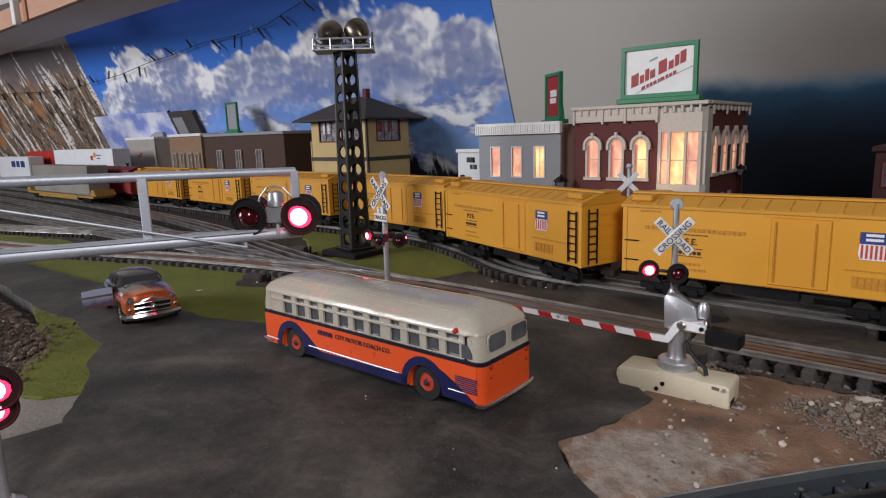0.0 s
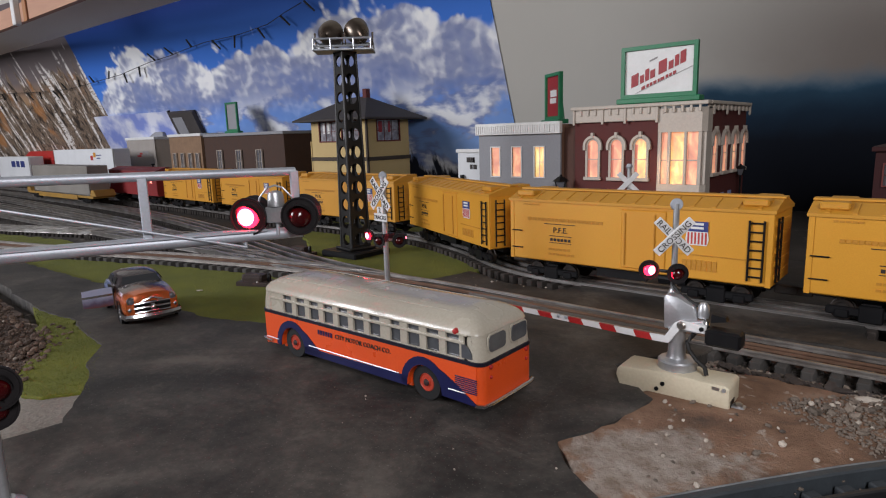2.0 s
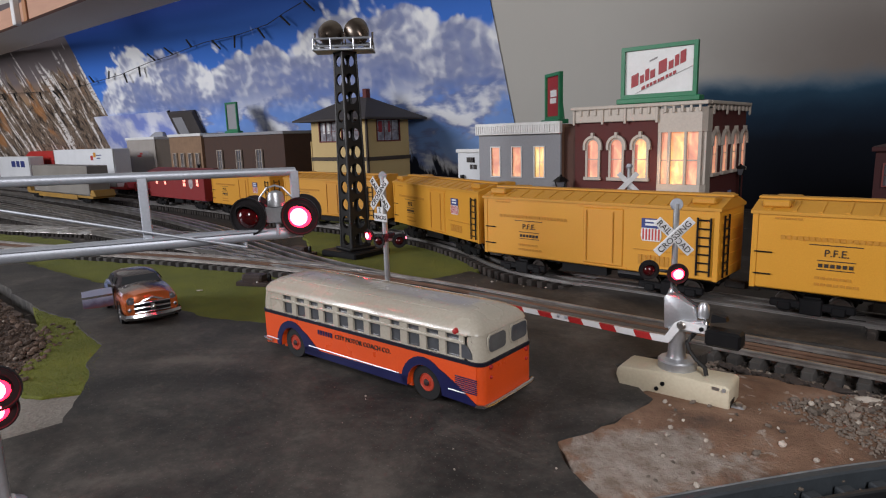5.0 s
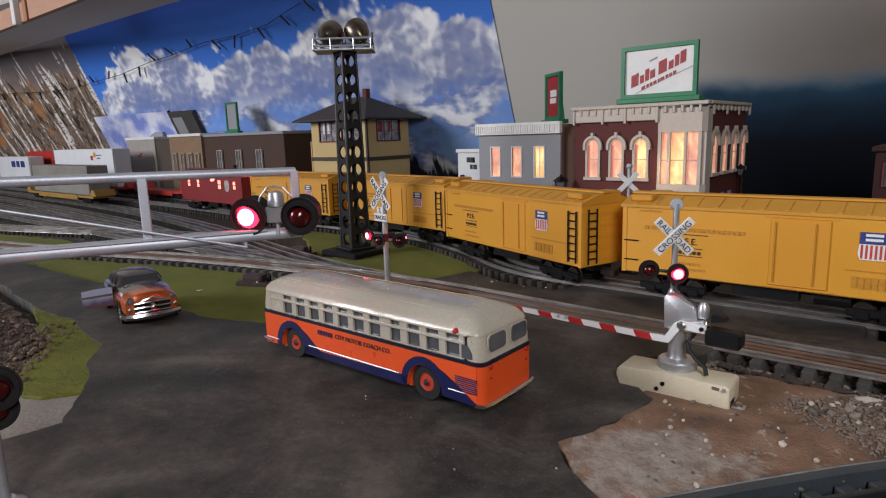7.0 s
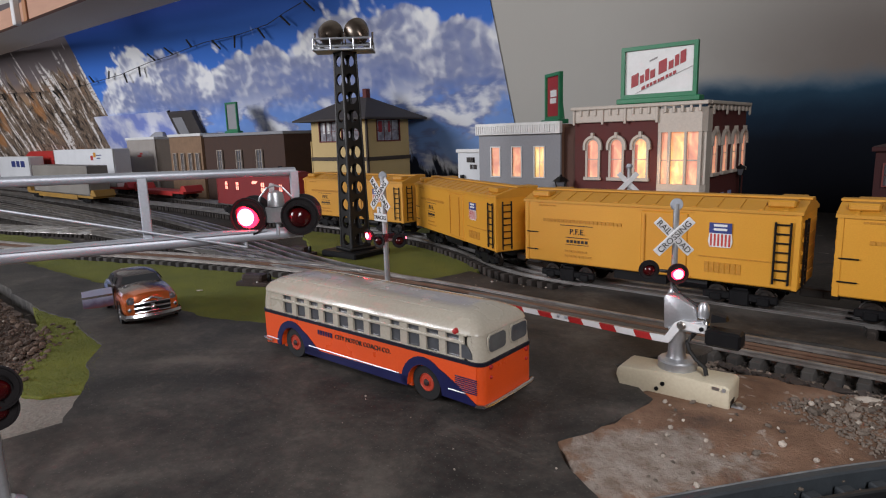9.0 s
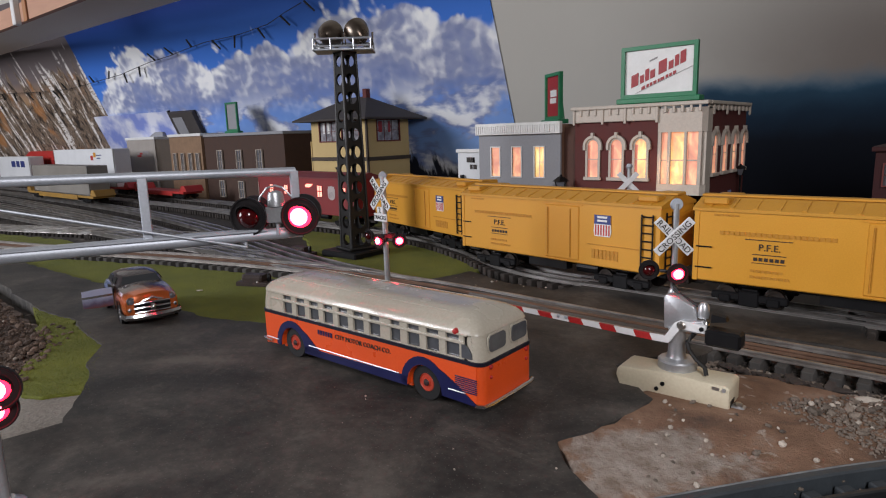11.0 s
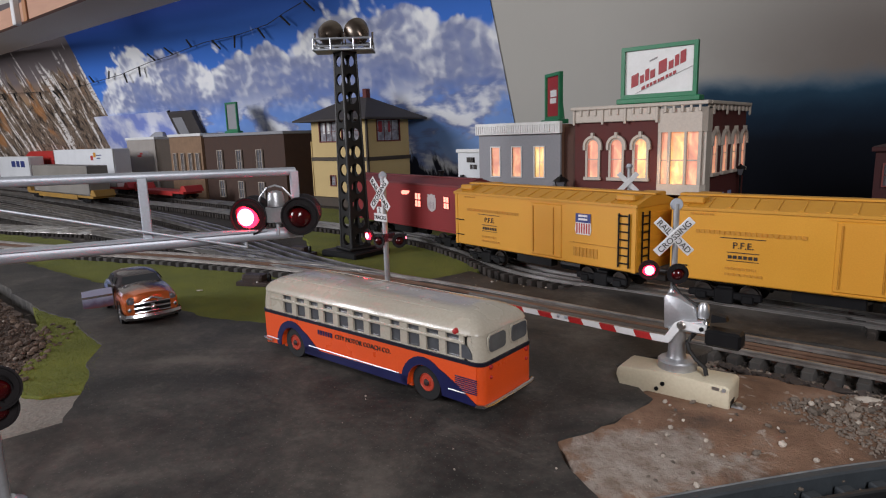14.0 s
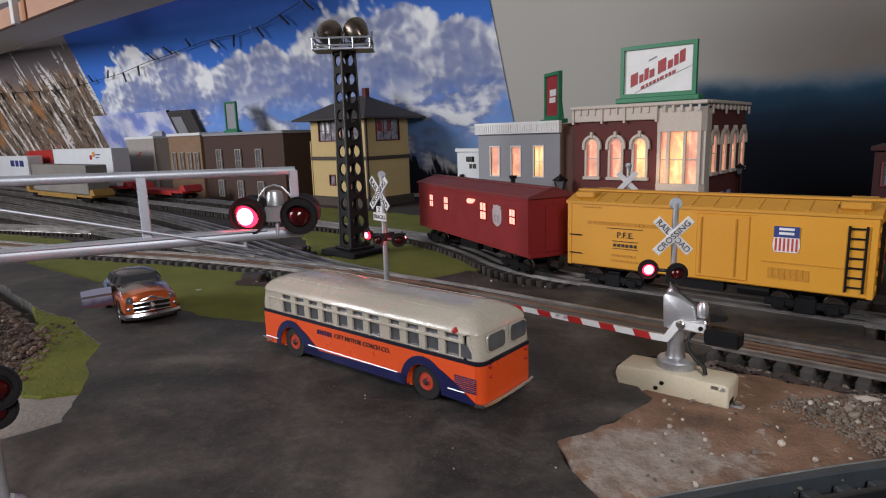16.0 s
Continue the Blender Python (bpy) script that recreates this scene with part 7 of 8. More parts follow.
def signal_house():
    t = thing("signal_tower", "buff yellow two-storey signal tower house with dark hipped roof", "model house", at=pose(-1.272, 0.990, 0))
    W, D, H = 0.204, 0.142, 0.200
    front, right = Matrix(), Matrix.Translation((W, 0, 0)) @ pose(0, 0, 0, 0, 0, 90)
    win_f = [(0.034, 0.100, 0.150, 0.196), (0.118, 0.178, 0.150, 0.196), (0.066, 0.084, 0.042, 0.064), (0.128, 0.144, 0.038, 0.064)]
    win_r = [(0.034, 0.108, 0.149, 0.196)]
    wall_sheet(t, 0, W, 0.012, H, front, HOUSE_YELLOW, win_f)
    wall_sheet(t, 0.004, D, 0.012, H, right, HOUSE_YELLOW, win_r)
    wall_sheet(t, 0.004, W - 0.004, 0.012, H, Matrix.Translation((0, D - 0.004, 0)), HOUSE_YELLOW)
    wall_sheet(t, 0.004, D - 0.004, 0.012, H, Matrix.Translation((0.004, 0, 0)) @ pose(0, 0, 0, 0, 0, 90), HOUSE_YELLOW)
    part("foundation", Shape().cut(-0.008, W + 0.008, -0.008, D + 0.008, -0.012, 0.0115, 0.002), HOUSE_BROWN, t)
    for z in (0.102,):
        part("belt_course", Shape().cut(-0.003, W + 0.003, -0.003, -0.0002, z, z + 0.009, 0.0006), HOUSE_BROWN, t)
        part("belt_course", Shape().cut(W + 0.0002, W + 0.003, -0.003, D + 0.003, z, z + 0.009, 0.0006), HOUSE_BROWN, t)
    for m, wins in ((front, win_f), (right, win_r)):
        for i, h in enumerate(wins):
            big = h[1] - h[0] > 0.03
            sash(t, *h, m, WINDOW_RED, PALE_PANE if big or i == 2 else GLOW_WINDOW, (2, 1) if big else (0, 1), proud=0.002, edge=0.0028)
    # curtain scraps behind the upper panes
    for x0, x1, m in ((0.045, 0.052, front), (0.062, 0.070, front), (0.040, 0.052, right), (0.072, 0.080, right)):
        part("curtain", Shape().box(x0, x1, 0.0011, 0.0016, 0.168, 0.194), WHITE if m is front else BOARD_RED, t, at=m)
    part("corner_board", Shape().cut(W - 0.003, W + 0.0025, -0.0025, 0.003, 0.012, H, 0.0004), HOUSE_BROWN, t)
    e, z = 0.033, H + 0.002
    ridge0, ridge1 = (0.070, D / 2, H + 0.056), (W - 0.070, D / 2, H + 0.056)
    r = Shape()
    r.v = [(-e, -e, z), (W + e, -e, z), (W + e, D + e, z), (-e, D + e, z), ridge0, ridge1, (-e, -e, z - 0.004), (W + e, -e, z - 0.004), (W + e, D + e, z - 0.004), (-e, D + e, z - 0.004)]
    r.f = [(0, 1, 5, 4), (1, 2, 5), (2, 3, 4, 5), (3, 0, 4), (9, 8, 7, 6), (0, 6, 7, 1), (1, 7, 8, 2), (2, 8, 9, 3), (3, 9, 6, 0)]
    part("roof", r, ROOF_GREY, t)
    part("chimney", Shape().cut(W * 0.62, W * 0.62 + 0.014, D * 0.5 - 0.007, D * 0.5 + 0.007, H + 0.035, H + 0.074, 0.001), BRICK, t)
    for x, z0 in ((-0.010, 0.012), (-0.010, 0.06)):
        part("stair_post", Shape().box(-0.012, -0.009, 0.004, 0.007, 0.002, 0.150), HOUSE_YELLOW, t) if z0 < 0.02 else part("stair_brace", Shape().rod((-0.0105, 0.0055, 0.075), (-0.002, 0.0055, 0.12), 0.0014, n=6), HOUSE_YELLOW, t)
    return t


signal_house()


def arched(parent, x, z0, z1, w, m, glow, name="window"):
    """A tall arched window with a cream hood and sill."""
    n = 10
    zc = z1 - w
    out = [(x - w, z0), (x + w, z0)] + [(x + w * math.cos(math.pi * i / n), zc + w * math.sin(math.pi * i / n)) for i in range(n + 1)]
    k = w + 0.0032
    fr = Shape()
    arch_o = [(x + k * math.cos(math.pi * i / n), zc + k * math.sin(math.pi * i / n)) for i in range(n + 1)]
    arch_i = [(x + w * math.cos(math.pi * i / n), zc + w * math.sin(math.pi * i / n)) for i in range(n + 1)]
    o, q = [(x + k, z0)] + arch_o + [(x - k, z0)], [(x + w, z0)] + arch_i + [(x - w, z0)]
    c = len(o)
    v = [(a, y, b) for y in (-0.0022, 0.001) for a, b in o + q]
    f = []
    for i in range(c - 1):
        f += [(i, i + 1, c + i + 1, c + i), (2 * c + i, 3 * c + i, 3 * c + i + 1, 2 * c + i + 1), (i, 2 * c + i, 2 * c + i + 1, i + 1), (c + i, c + i + 1, 3 * c + i + 1, 3 * c + i)]
    f += [(0, c, 3 * c, 2 * c), (c - 1, 3 * c - 1, 4 * c - 1, 2 * c - 1)]
    win = part(name, fr.add(v, f), STONE_TRIM, parent, at=m)
    hood = Shape()
    ro, ri = k + 0.0030, k - 0.0005
    oo = [(x + ro, zc - 0.006)] + [(x + ro * math.cos(math.pi * i / n), zc + ro * math.sin(math.pi * i / n)) for i in range(n + 1)] + [(x - ro, zc - 0.006)]
    ii = [(x + ri, zc - 0.006)] + [(x + ri * math.cos(math.pi * i / n), zc + ri * math.sin(math.pi * i / n)) for i in range(n + 1)] + [(x - ri, zc - 0.006)]
    v = [(a, y, b) for y in (-0.0045, -0.0005) for a, b in oo + ii]
    c = len(oo)
    f = []
    for i in range(c - 1):
        f += [(i, i + 1, c + i + 1, c + i), (2 * c + i, 3 * c + i, 3 * c + i + 1, 2 * c + i + 1), (i, 2 * c + i, 2 * c + i + 1, i + 1), (c + i, c + i + 1, 3 * c + i + 1, 3 * c + i)]
    f += [(0, c, 3 * c, 2 * c), (c - 1, 3 * c - 1, 4 * c - 1, 2 * c - 1)]
    part("window_hood", hood.add(v, f), STONE_TRIM, win)
    part("keystone", Shape().cut(x - 0.002, x + 0.002, -0.0055, -0.0005, zc + ro - 0.004, zc + ro + 0.0040, 0.0004), STONE_TRIM, win)
    part("window_sill", Shape().cut(x - k - 0.002, x + k + 0.002, -0.0048, 0.0, z0 - 0.0042, z0 + 0.0004, 0.0006), STONE_TRIM, win)
    part("pane", Shape().slab(out, 0, 0.0006, Matrix.Translation((0, 0.0004, 0)) @ pose(0, 0, 0, 90)), glow, win)
    part("glazing_bar", Shape().box(x - w, x + w, -0.0010, -0.0003, (z0 + z1) / 2 - 0.0012, (z0 + z1) / 2), STONE_TRIM, win)
    # this curtain strip emits faintly too, for light coming through the cloth
    part("curtain", Shape().box(x - w, x - w * 0.55, -0.0003, -0.00025, z0, z1 - w * 0.9), mat("pink_glowing_curtain", (0.6, 0.25, 0.2), 0.8, 0, None, 60, emit=(0.9, 0.22, 0.14), power=0.35), win)
    return win


def corner_store():
    t = thing("corner_store", "maroon brick corner building with cream trim and glowing arched windows", "model building", at=pose(-0.4285, 0.80, 0))
    W, D, H = 0.1785, 0.184, 0.180
    right = Matrix.Translation((W, 0.020, 0)) @ pose(0, 0, 0, 0, 0, 90)
    part("front_wall", Shape().box(0, 0.122, 0, 0.006, -0.012, H), BRICK, t)
    part("side_wall", Shape().box(W - 0.006, W, 0.020, D, -0.012, H), BRICK, t)
    part("rear_wall", Shape().box(0, W - 0.006, D - 0.006, D, -0.012, H), BRICK, t)
    part("left_wall", Shape().box(0, 0.006, 0.006, D - 0.006, -0.012, H), BRICK, t)
    part("roof", Shape().box(0.006, W - 0.006, 0.020, D - 0.006, H - 0.012, H - 0.008), ROOF_GREY, t)
    for x, g in ((0.0285, CURTAIN_GLOW), (0.0635, CURTAIN_GLOW), (0.0975, CURTAIN_HOT)):
        arched(t, x, 0.0905, 0.1420, 0.0078, Matrix(), g)
    for i in range(4):
        arched(t, 0.018 + i * 0.044, 0.096, 0.146, 0.0088, right, CURTAIN_GLOW)
    # oriel over the corner
    b = part("oriel", Shape().slab([(0.121, -0.0035), (0.176, -0.0035), (0.1815, 0.002), (0.1815, 0.020), (0.121, 0.020)], 0.150, H), STONE_TRIM, t)
    part("oriel_base", Shape().slab([(0.121, -0.0035), (0.176, -0.0035), (0.1815, 0.002), (0.1815, 0.020), (0.121, 0.020)], 0.070, 0.0835), STONE_TRIM, b)
    for x0, x1 in ((0.121, 0.1255), (0.1335, 0.1375), (0.1545, 0.1580), (0.172, 0.1765)):
        part("mullion", Shape().cut(x0, x1, -0.0033, 0.004, 0.0836, 0.1499, 0.0004), STONE_TRIM, b)
    part("corner_post", Shape().cut(0.1765, 0.1813, 0.0, 0.020, 0.0836, 0.1499, 0.0004), STONE_TRIM, b)
    for (x0, x1), g in (((0.1255, 0.1335), CURTAIN_GLOW), ((0.1375, 0.1545), CURTAIN_HOT), ((0.158, 0.172), CURTAIN_GLOW)):
        p = part("pane", Shape().box(x0, x1, 0.0005, 0.0012, 0.0836, 0.1499), g, b)
        part("glazing_bar", Shape().box(x0, x1, -0.0006, 0.0002, 0.1135, 0.1150), STONE_TRIM, p)
    # cornice
    c = part("cornice", Shape().cut(-0.004, 0.184, -0.0075, 0.006, H + 0.003, H + 0.0078, 0.0010).cut(-0.002, 0.1215, -0.005, 0.004, H - 0.014, H + 0.0028, 0.0008), STONE_TRIM, t)
    part("side_cornice", Shape().cut(W - 0.004, W + 0.0065, 0.006, D + 0.004, H + 0.0031, H + 0.0078, 0.0010).cut(W + 0.0002, W + 0.003, 0.006, D + 0.002, H - 0.003, H + 0.0028, 0.0008), STONE_TRIM, t)
    for i in range(17):
        x = 0.001 + i * 0.0108
        big = i in (0, 4, 7, 11)
        part("bracket", Shape().cut(x - 0.0016, x + 0.0016, -0.0068, -0.0048, H - (0.017 if big else 0.005), H + 0.0028, 0.0004), STONE_TRIM, c)
    for i in range(10):
        y = 0.020 + i * 0.0185
        part("bracket", Shape().cut(W + 0.0028, W + 0.0054, y - 0.0018, y + 0.0018, H - (0.009 if i % 3 == 0 else 0.004), H + 0.003, 0.0005), STONE_TRIM, c)
    # shop front below
    for i in range(3):
        x = 0.006 + i * 0.038
        sash(t, x, x + 0.031, 0.004, 0.058, Matrix.Translation((0, -0.004, 0)), WINDOW_RED, DARK_GLASS, (1, 0), name="shop_window")
    for i in range(3):
        for z in (0.03, 0.055):
            part("poster", Shape().box(W + 0.0002, W + 0.0012, 0.040 + i * 0.035, 0.054 + i * 0.035, z, z + 0.012), PALE_BLUE, t)
    part("awning_lamp", Shape().cut(0.052, 0.064, -0.016, -0.0045, 0.060, 0.066, 0.001), GLOW_WINDOW, t)
    return t


corner_store()
# warm light added just in front of the upper windows, with no fixture
lamp("store_front_fill", "POINT", pose(-0.30, 0.775, 0.10), 0.02, (1.0, 0.6, 0.3), 0.008)


def grey_store():
    t = thing("grey_store", "grey-blue flat-roofed store with three glowing windows and white cornice", "model building", at=pose(-0.600, 0.80, 0))
    W, D, H = 0.148, 0.16, 0.166
    wins = [(0.0245, 0.0405, 0.089, 0.1335), (0.0640, 0.0800, 0.089, 0.1335), (0.1045, 0.1205, 0.089, 0.1335)]
    wall_sheet(t, 0, W, -0.012, H, Matrix(), GREY_SIDING, wins, name="front_wall")
    part("side_wall", Shape().box(W - 0.004, W, 0.0042, D, -0.012, H), mat("brown_side_wall", (0.26, 0.14, 0.09), 0.7), t)
    part("left_wall", Shape().box(0, 0.004, 0.0042, D, -0.012, H), GREY_SIDING, t)
    part("rear_wall", Shape().box(0.0042, W - 0.0042, D - 0.004, D, -0.012, H), GREY_SIDING, t)
    part("roof", Shape().box(0.0042, W - 0.0042, 0.0042, D - 0.0042, H - 0.008, H - 0.004), ROOF_GREY, t)
    for i, h in enumerate(wins):
        w = sash(t, *h, Matrix(), WHITE, CURTAIN_GLOW if i < 2 else CURTAIN_HOT, (0, 0) if i < 2 else (1, 1), proud=0.0014, edge=0.0016)
    c = part("cornice", Shape().cut(-0.003, W + 0.002, -0.006, 0.002, H - 0.013, H + 0.0045, 0.0006), WHITE, t)
    for i in range(36):
        x = -0.001 + i * (W / 35.5)
        part("flute", Shape().box(x - 0.0009, x + 0.0009, -0.0070, -0.0059, H - 0.011, H + 0.001), WHITE, c)
    part("lower_ledge", Shape().cut(-0.001, W + 0.001, -0.004, 0.0, 0.068, 0.074, 0.0006), WHITE, t)
    part("step_roof", Shape().cut(W + 0.0005, W + 0.022, 0.01, D, -0.012, 0.162, 0.001), mat("dull_brown_wall", (0.11, 0.05, 0.035), 0.75), t)
    return t


grey_store()


def billboard(name, label, at, w, h, face_material, lines, slant):
    t = thing(name, label, "billboard", at=at)
    e = 0.0050
    part("frame", pierced(-w / 2 - e, w / 2 + e, -e, h + e, -0.003, 0.003, [(-w / 2, w / 2, 0, h)]), BOARD_GREEN, t)
    part("face", Shape().box(-w / 2, w / 2, 0.0, 0.002, 0, h), face_material, t)
    part("foot", Shape().cut(-w / 2 - e - 0.004, w / 2 + e + 0.006, -0.008, 0.010, -e - 0.007, -e - 0.0002, 0.001), BOARD_GREEN, t)
    for x in (-w / 2 + 0.004, w / 2 - 0.004):
        part("strut", Shape().rod((x, 0.003, h * 0.7), (x, 0.009, -e), 0.0012, n=6), BOARD_GREEN, t)
    for i, (x0, x1, z0, z1, m) in enumerate(lines):
        part("mark", Shape().slab([(x0, z0), (x1, z0 + slant * (x1 - x0)), (x1, z1 + slant * (x1 - x0)), (x0, z1)], 0, 0.0006, Matrix.Translation((0, -0.0001, 0)) @ pose(0, 0, 0, 90)), m, t)
    return t


GREY_PRINT = mat("grey_print", (0.35, 0.33, 0.33), 0.6)
big = []
x = -0.036
for w, h in ((0.011, 0.0155), (0.006, 0.010), (0.006, 0.0145), (0.007, 0.010)):
    big.append((x, x + w * 0.86, 0.0085 + 0.40 * (x + 0.036), 0.0085 + 0.40 * (x + 0.036) + h, BOARD_RED))
    x += w + 0.0008
x += 0.003
for w, h in ((0.012, 0.016), (0.007, 0.010), (0.006, 0.0135), (0.008, 0.015)):
    big.append((x, x + w * 0.86, 0.0085 + 0.40 * (x + 0.036), 0.0085 + 0.40 * (x + 0.036) + h, BOARD_RED))
    x += w + 0.0008
x = -0.022
for w in (0.006, 0.004, 0.004, 0.005, 0.003, 0.006, 0.004, 0.004, 0.005):
    big.append((x, x + w * 0.8, 0.0035 + 0.40 * (x + 0.026), 0.0075 + 0.40 * (x + 0.026), BOARD_RED))
    x += w + 0.0006
big.append((-0.030, 0.044, 0.0010, 0.0015, GREY_PRINT))
big.append((-0.012, -0.002, 0.040, 0.0420, GREY_PRINT))
billboard("billboard", "white billboard with slanted red word marks in a green frame", pose(-0.3130, 0.806, 0.2005), 0.0895, 0.056, WHITE, big, 0.4)
small = [(-0.011, 0.012, 0.030, 0.040, WHITE), (-0.012, 0.010, 0.020, 0.028, WHITE)]
billboard("billboard", "narrow red billboard in a green frame on the grey store", pose(-0.5030, 0.868, 0.1795, 0, 0, -36), 0.0465, 0.061, BOARD_RED, small, 0.0)


def small_white_house():
    t = thing("white_shop", "small white shop front with a dark lettered sign", "model building", at=pose(-0.765, 0.95, 0))
    part("wall", Shape().box(0, 0.075, 0, 0.08, -0.012, 0.126), TRAILER_WHITE, t)
    part("cornice", Shape().cut(-0.002, 0.077, -0.004, 0.0, 0.121, 0.128, 0.0006), WHITE, t)
    for i, (x, w) in enumerate(((0.022, 0.008), (0.031, 0.004), (0.036, 0.005), (0.0375, 0.004))):
        part("sign_bar", Shape().box(x, x + w, -0.0008, -0.0001, 0.102, 0.112), INK, t)
    for i, (x, w) in enumerate(((0.030, 0.006), (0.038, 0.008))):
        part("sign_bar", Shape().box(x, x + w, -0.0008, -0.0001, 0.089, 0.098), INK, t)
    part("lantern", Shape().cut(0.010, 0.016, -0.008, -0.0005, 0.068, 0.078, 0.001), BLACK, t)
    return t


small_white_house()


# red darkened evenly: the shade on this house is put in its colour
SHADED_RED = mat("shaded_red_clapboard", (0.040, 0.006, 0.007), 0.85, 0, (0.028, 0.005, 0.005), 50)


def red_house():
    t = thing("red_shop", "small red house, darkened by painted-in shade, with a dark window", "model building", at=pose(-0.082, 0.90, 0))
    part("wall", Shape().box(0, 0.14, 0, 0.12, -0.012, 0.120), SHADED_RED, t)
    part("roof_edge", Shape().cut(-0.004, 0.144, -0.006, 0.124, 0.1202, 0.126, 0.001), SHADED_RED, t)
    sash(t, 0.010, 0.028, 0.080, 0.105, Matrix.Translation((0, -0.004, 0)), WINDOW_RED, PANE, (1, 1))
    sash(t, 0.050, 0.070, 0.080, 0.105, Matrix.Translation((0, -0.004, 0)), WINDOW_RED, DARK_GLASS, (1, 1))
    return t


red_house()


def brick_factory():
    t = thing("brick_factory", "long brown brick factory with painted-lit tan end and flat roof", "model building", at=pose(-1.935, 0.95, 0))
    W, D, H = 0.597, 0.10, 0.172
    # shaded side and lit end get their tones by colour
    part("wall", Shape().box(0.198, W, 0.002, D, -0.012, H), SHADED_BRICK, t)
    # end laid in line with the long side to fit the camera's view
    tan = part("end_wall", Shape().box(0, 0.1975, -0.006, D, -0.012, H + 0.004), mat("lit_tan_brick", (0.27, 0.17, 0.10), 0.75, 0, (0.2, 0.12, 0.07), 60), t, "brick end in a painted-in lit tan")
    part("parapet", Shape().cut(-0.004, 0.202, -0.010, D, H + 0.0042, H + 0.0125, 0.001), WHITE, t)
    part("roof_edge", Shape().cut(0.2025, W + 0.004, -0.003, D, H + 0.0002, H + 0.008, 0.001), GREY_SIDING, t)
    for x in (0.026, 0.074, 0.122, 0.165):
        sash(tan, x, x + 0.018, 0.055, 0.125, Matrix.Translation((0, -0.0105, 0)), STONE_TRIM, PANE, (1, 1))
    for x in (0.275, 0.375, 0.475):
        sash(t, x, x + 0.024, 0.072, 0.132, Matrix.Translation((0, -0.0025, 0)), STONE_TRIM, PANE, (1, 1))
        sash(t, x, x + 0.024, 0.000, 0.045, Matrix.Translation((0, -0.0025, 0)), STONE_TRIM, PANE, (1, 1))
    return t


brick_factory()
billboard("billboard", "green-framed billboard on the factory roof", pose(-1.650, 1.000, 0.1925, 0, 0, 0), 0.050, 0.072, GREY_SIDING, [], 0)


def grey_warehouse():
    t = thing("grey_warehouse", "grey warehouse with white parapet and small orange emblem", "model building", at=pose(-2.262, 0.95, 0))
    W, D, H = 0.212, 0.10, 0.172
    part("wall", Shape().box(0, W, 0, D, -0.012, H), mat("pale_grey_wall", (0.36, 0.33, 0.30), 0.6, 0, (0.31, 0.28, 0.25), 20), t)
    part("parapet", Shape().cut(-0.003, W + 0.003, -0.003, D, H + 0.0002, H + 0.009, 0.001), WHITE, t)
    # stands for the warehouse's own dark side, set beside it to fit the view
    part("dark_side", Shape().cut(W + 0.0005, W + 0.110, 0.004, D, -0.012, H, 0.001), HOUSE_BROWN, t)
    for x, z, w in ((0.075, 0.115, 0.03), (0.095, 0.123, 0.02), (0.12, 0.128, 0.04), (0.12, 0.120, 0.03)):
        part("emblem_bar", Shape().box(x, x + w, -0.0006, -0.0001, z, z + 0.006), CAR_RED if x < 0.1 else GREY_PRINT, t)
    part("roof_step", Shape().cut(0.0, 0.15, 0.06, D - 0.002, H + 0.0095, H + 0.026, 0.001), GREY_SIDING, t)
    return t


grey_warehouse()
sky_sign = thing("cloud_board", "pale blue board printed with white clouds, leaning on the slope", "backdrop board", at=SLOPE)
part("board", Shape().box(-1.72, -1.272, 0.0, 0.290, 0.004, 0.008), PALE_BLUE, sky_sign)
part("board_edge", Shape().box(-1.2715, -1.262, 0.0, 0.292, 0.003, 0.009), BLACK, sky_sign)
dark_sign = thing("dark_tower_block", "dark grey tower block with lighter panel behind the factory", "model building", at=SLOPE)
part("wall", Shape().box(-1.255, -1.13, 0.0, 0.288, 0.004, 0.020), ROOF_GREY, dark_sign)
part("panel", Shape().box(-1.24, -1.19, 0.20, 0.272, 0.0202, 0.021), GREY_SIDING, dark_sign)


# ---- parked flatcars with trailers ----
def flatcar(label, at, length, deck, truck_half):
    t = thing("flatcar", label, "model flatcar", at=at, group="parked flatcars")
    s = Shape().cut(-length / 2, length / 2, -0.028, 0.028, 0.018, 0.0245, 0.001)
    s.cut(-length * 0.3, length * 0.3, -0.030, -0.0285, 0.012, 0.024, 0.0005)
    part("deck", s, deck, t)
    for x in (-length / 2 + 0.004, length / 2 - 0.004):
        part("end_sill", Shape().slab([(-0.02, 0), (0.02, 0), (0.008, 0.016), (-0.008, 0.016)], -0.026, 0.026, Matrix.Translation((x, 0, 0.0246)) @ pose(0, 0, 0, 90)), deck, t)
    trucks(t, truck_half)
    return t


def trailer(label, at, L, H, material, marks=(), z0=0.0):
    t = thing("trailer", label, "model trailer", at=at, group="trailers and containers on flatcars")
    part("box", Shape().cut(-L / 2, L / 2, -0.026, 0.026, z0, z0 + H, 0.0012), material, t)
    for x in (-L / 2 + 0.002, L / 2 - 0.002):
        part("corner_post", Shape().cut(x - 0.002, x + 0.002, -0.0268, -0.0262, z0, z0 + H, 0.0002), STEEL, t)
    part("lower_rail", Shape().cut(-L / 2, L / 2, -0.0270, -0.0262, z0, z0 + 0.003, 0.0002), STEEL, t)
    part("rear_door", Shape().box(L / 2 + 0.0001, L / 2 + 0.0010, -0.024, 0.024, z0 + 0.003, z0 + H - 0.003), material, t)
    for x0, x1, a, b, m in marks:
        part("mark", Shape().box(x0, x1, -0.0268, -0.0262, z0 + a, z0 + b), m, t)
    return t


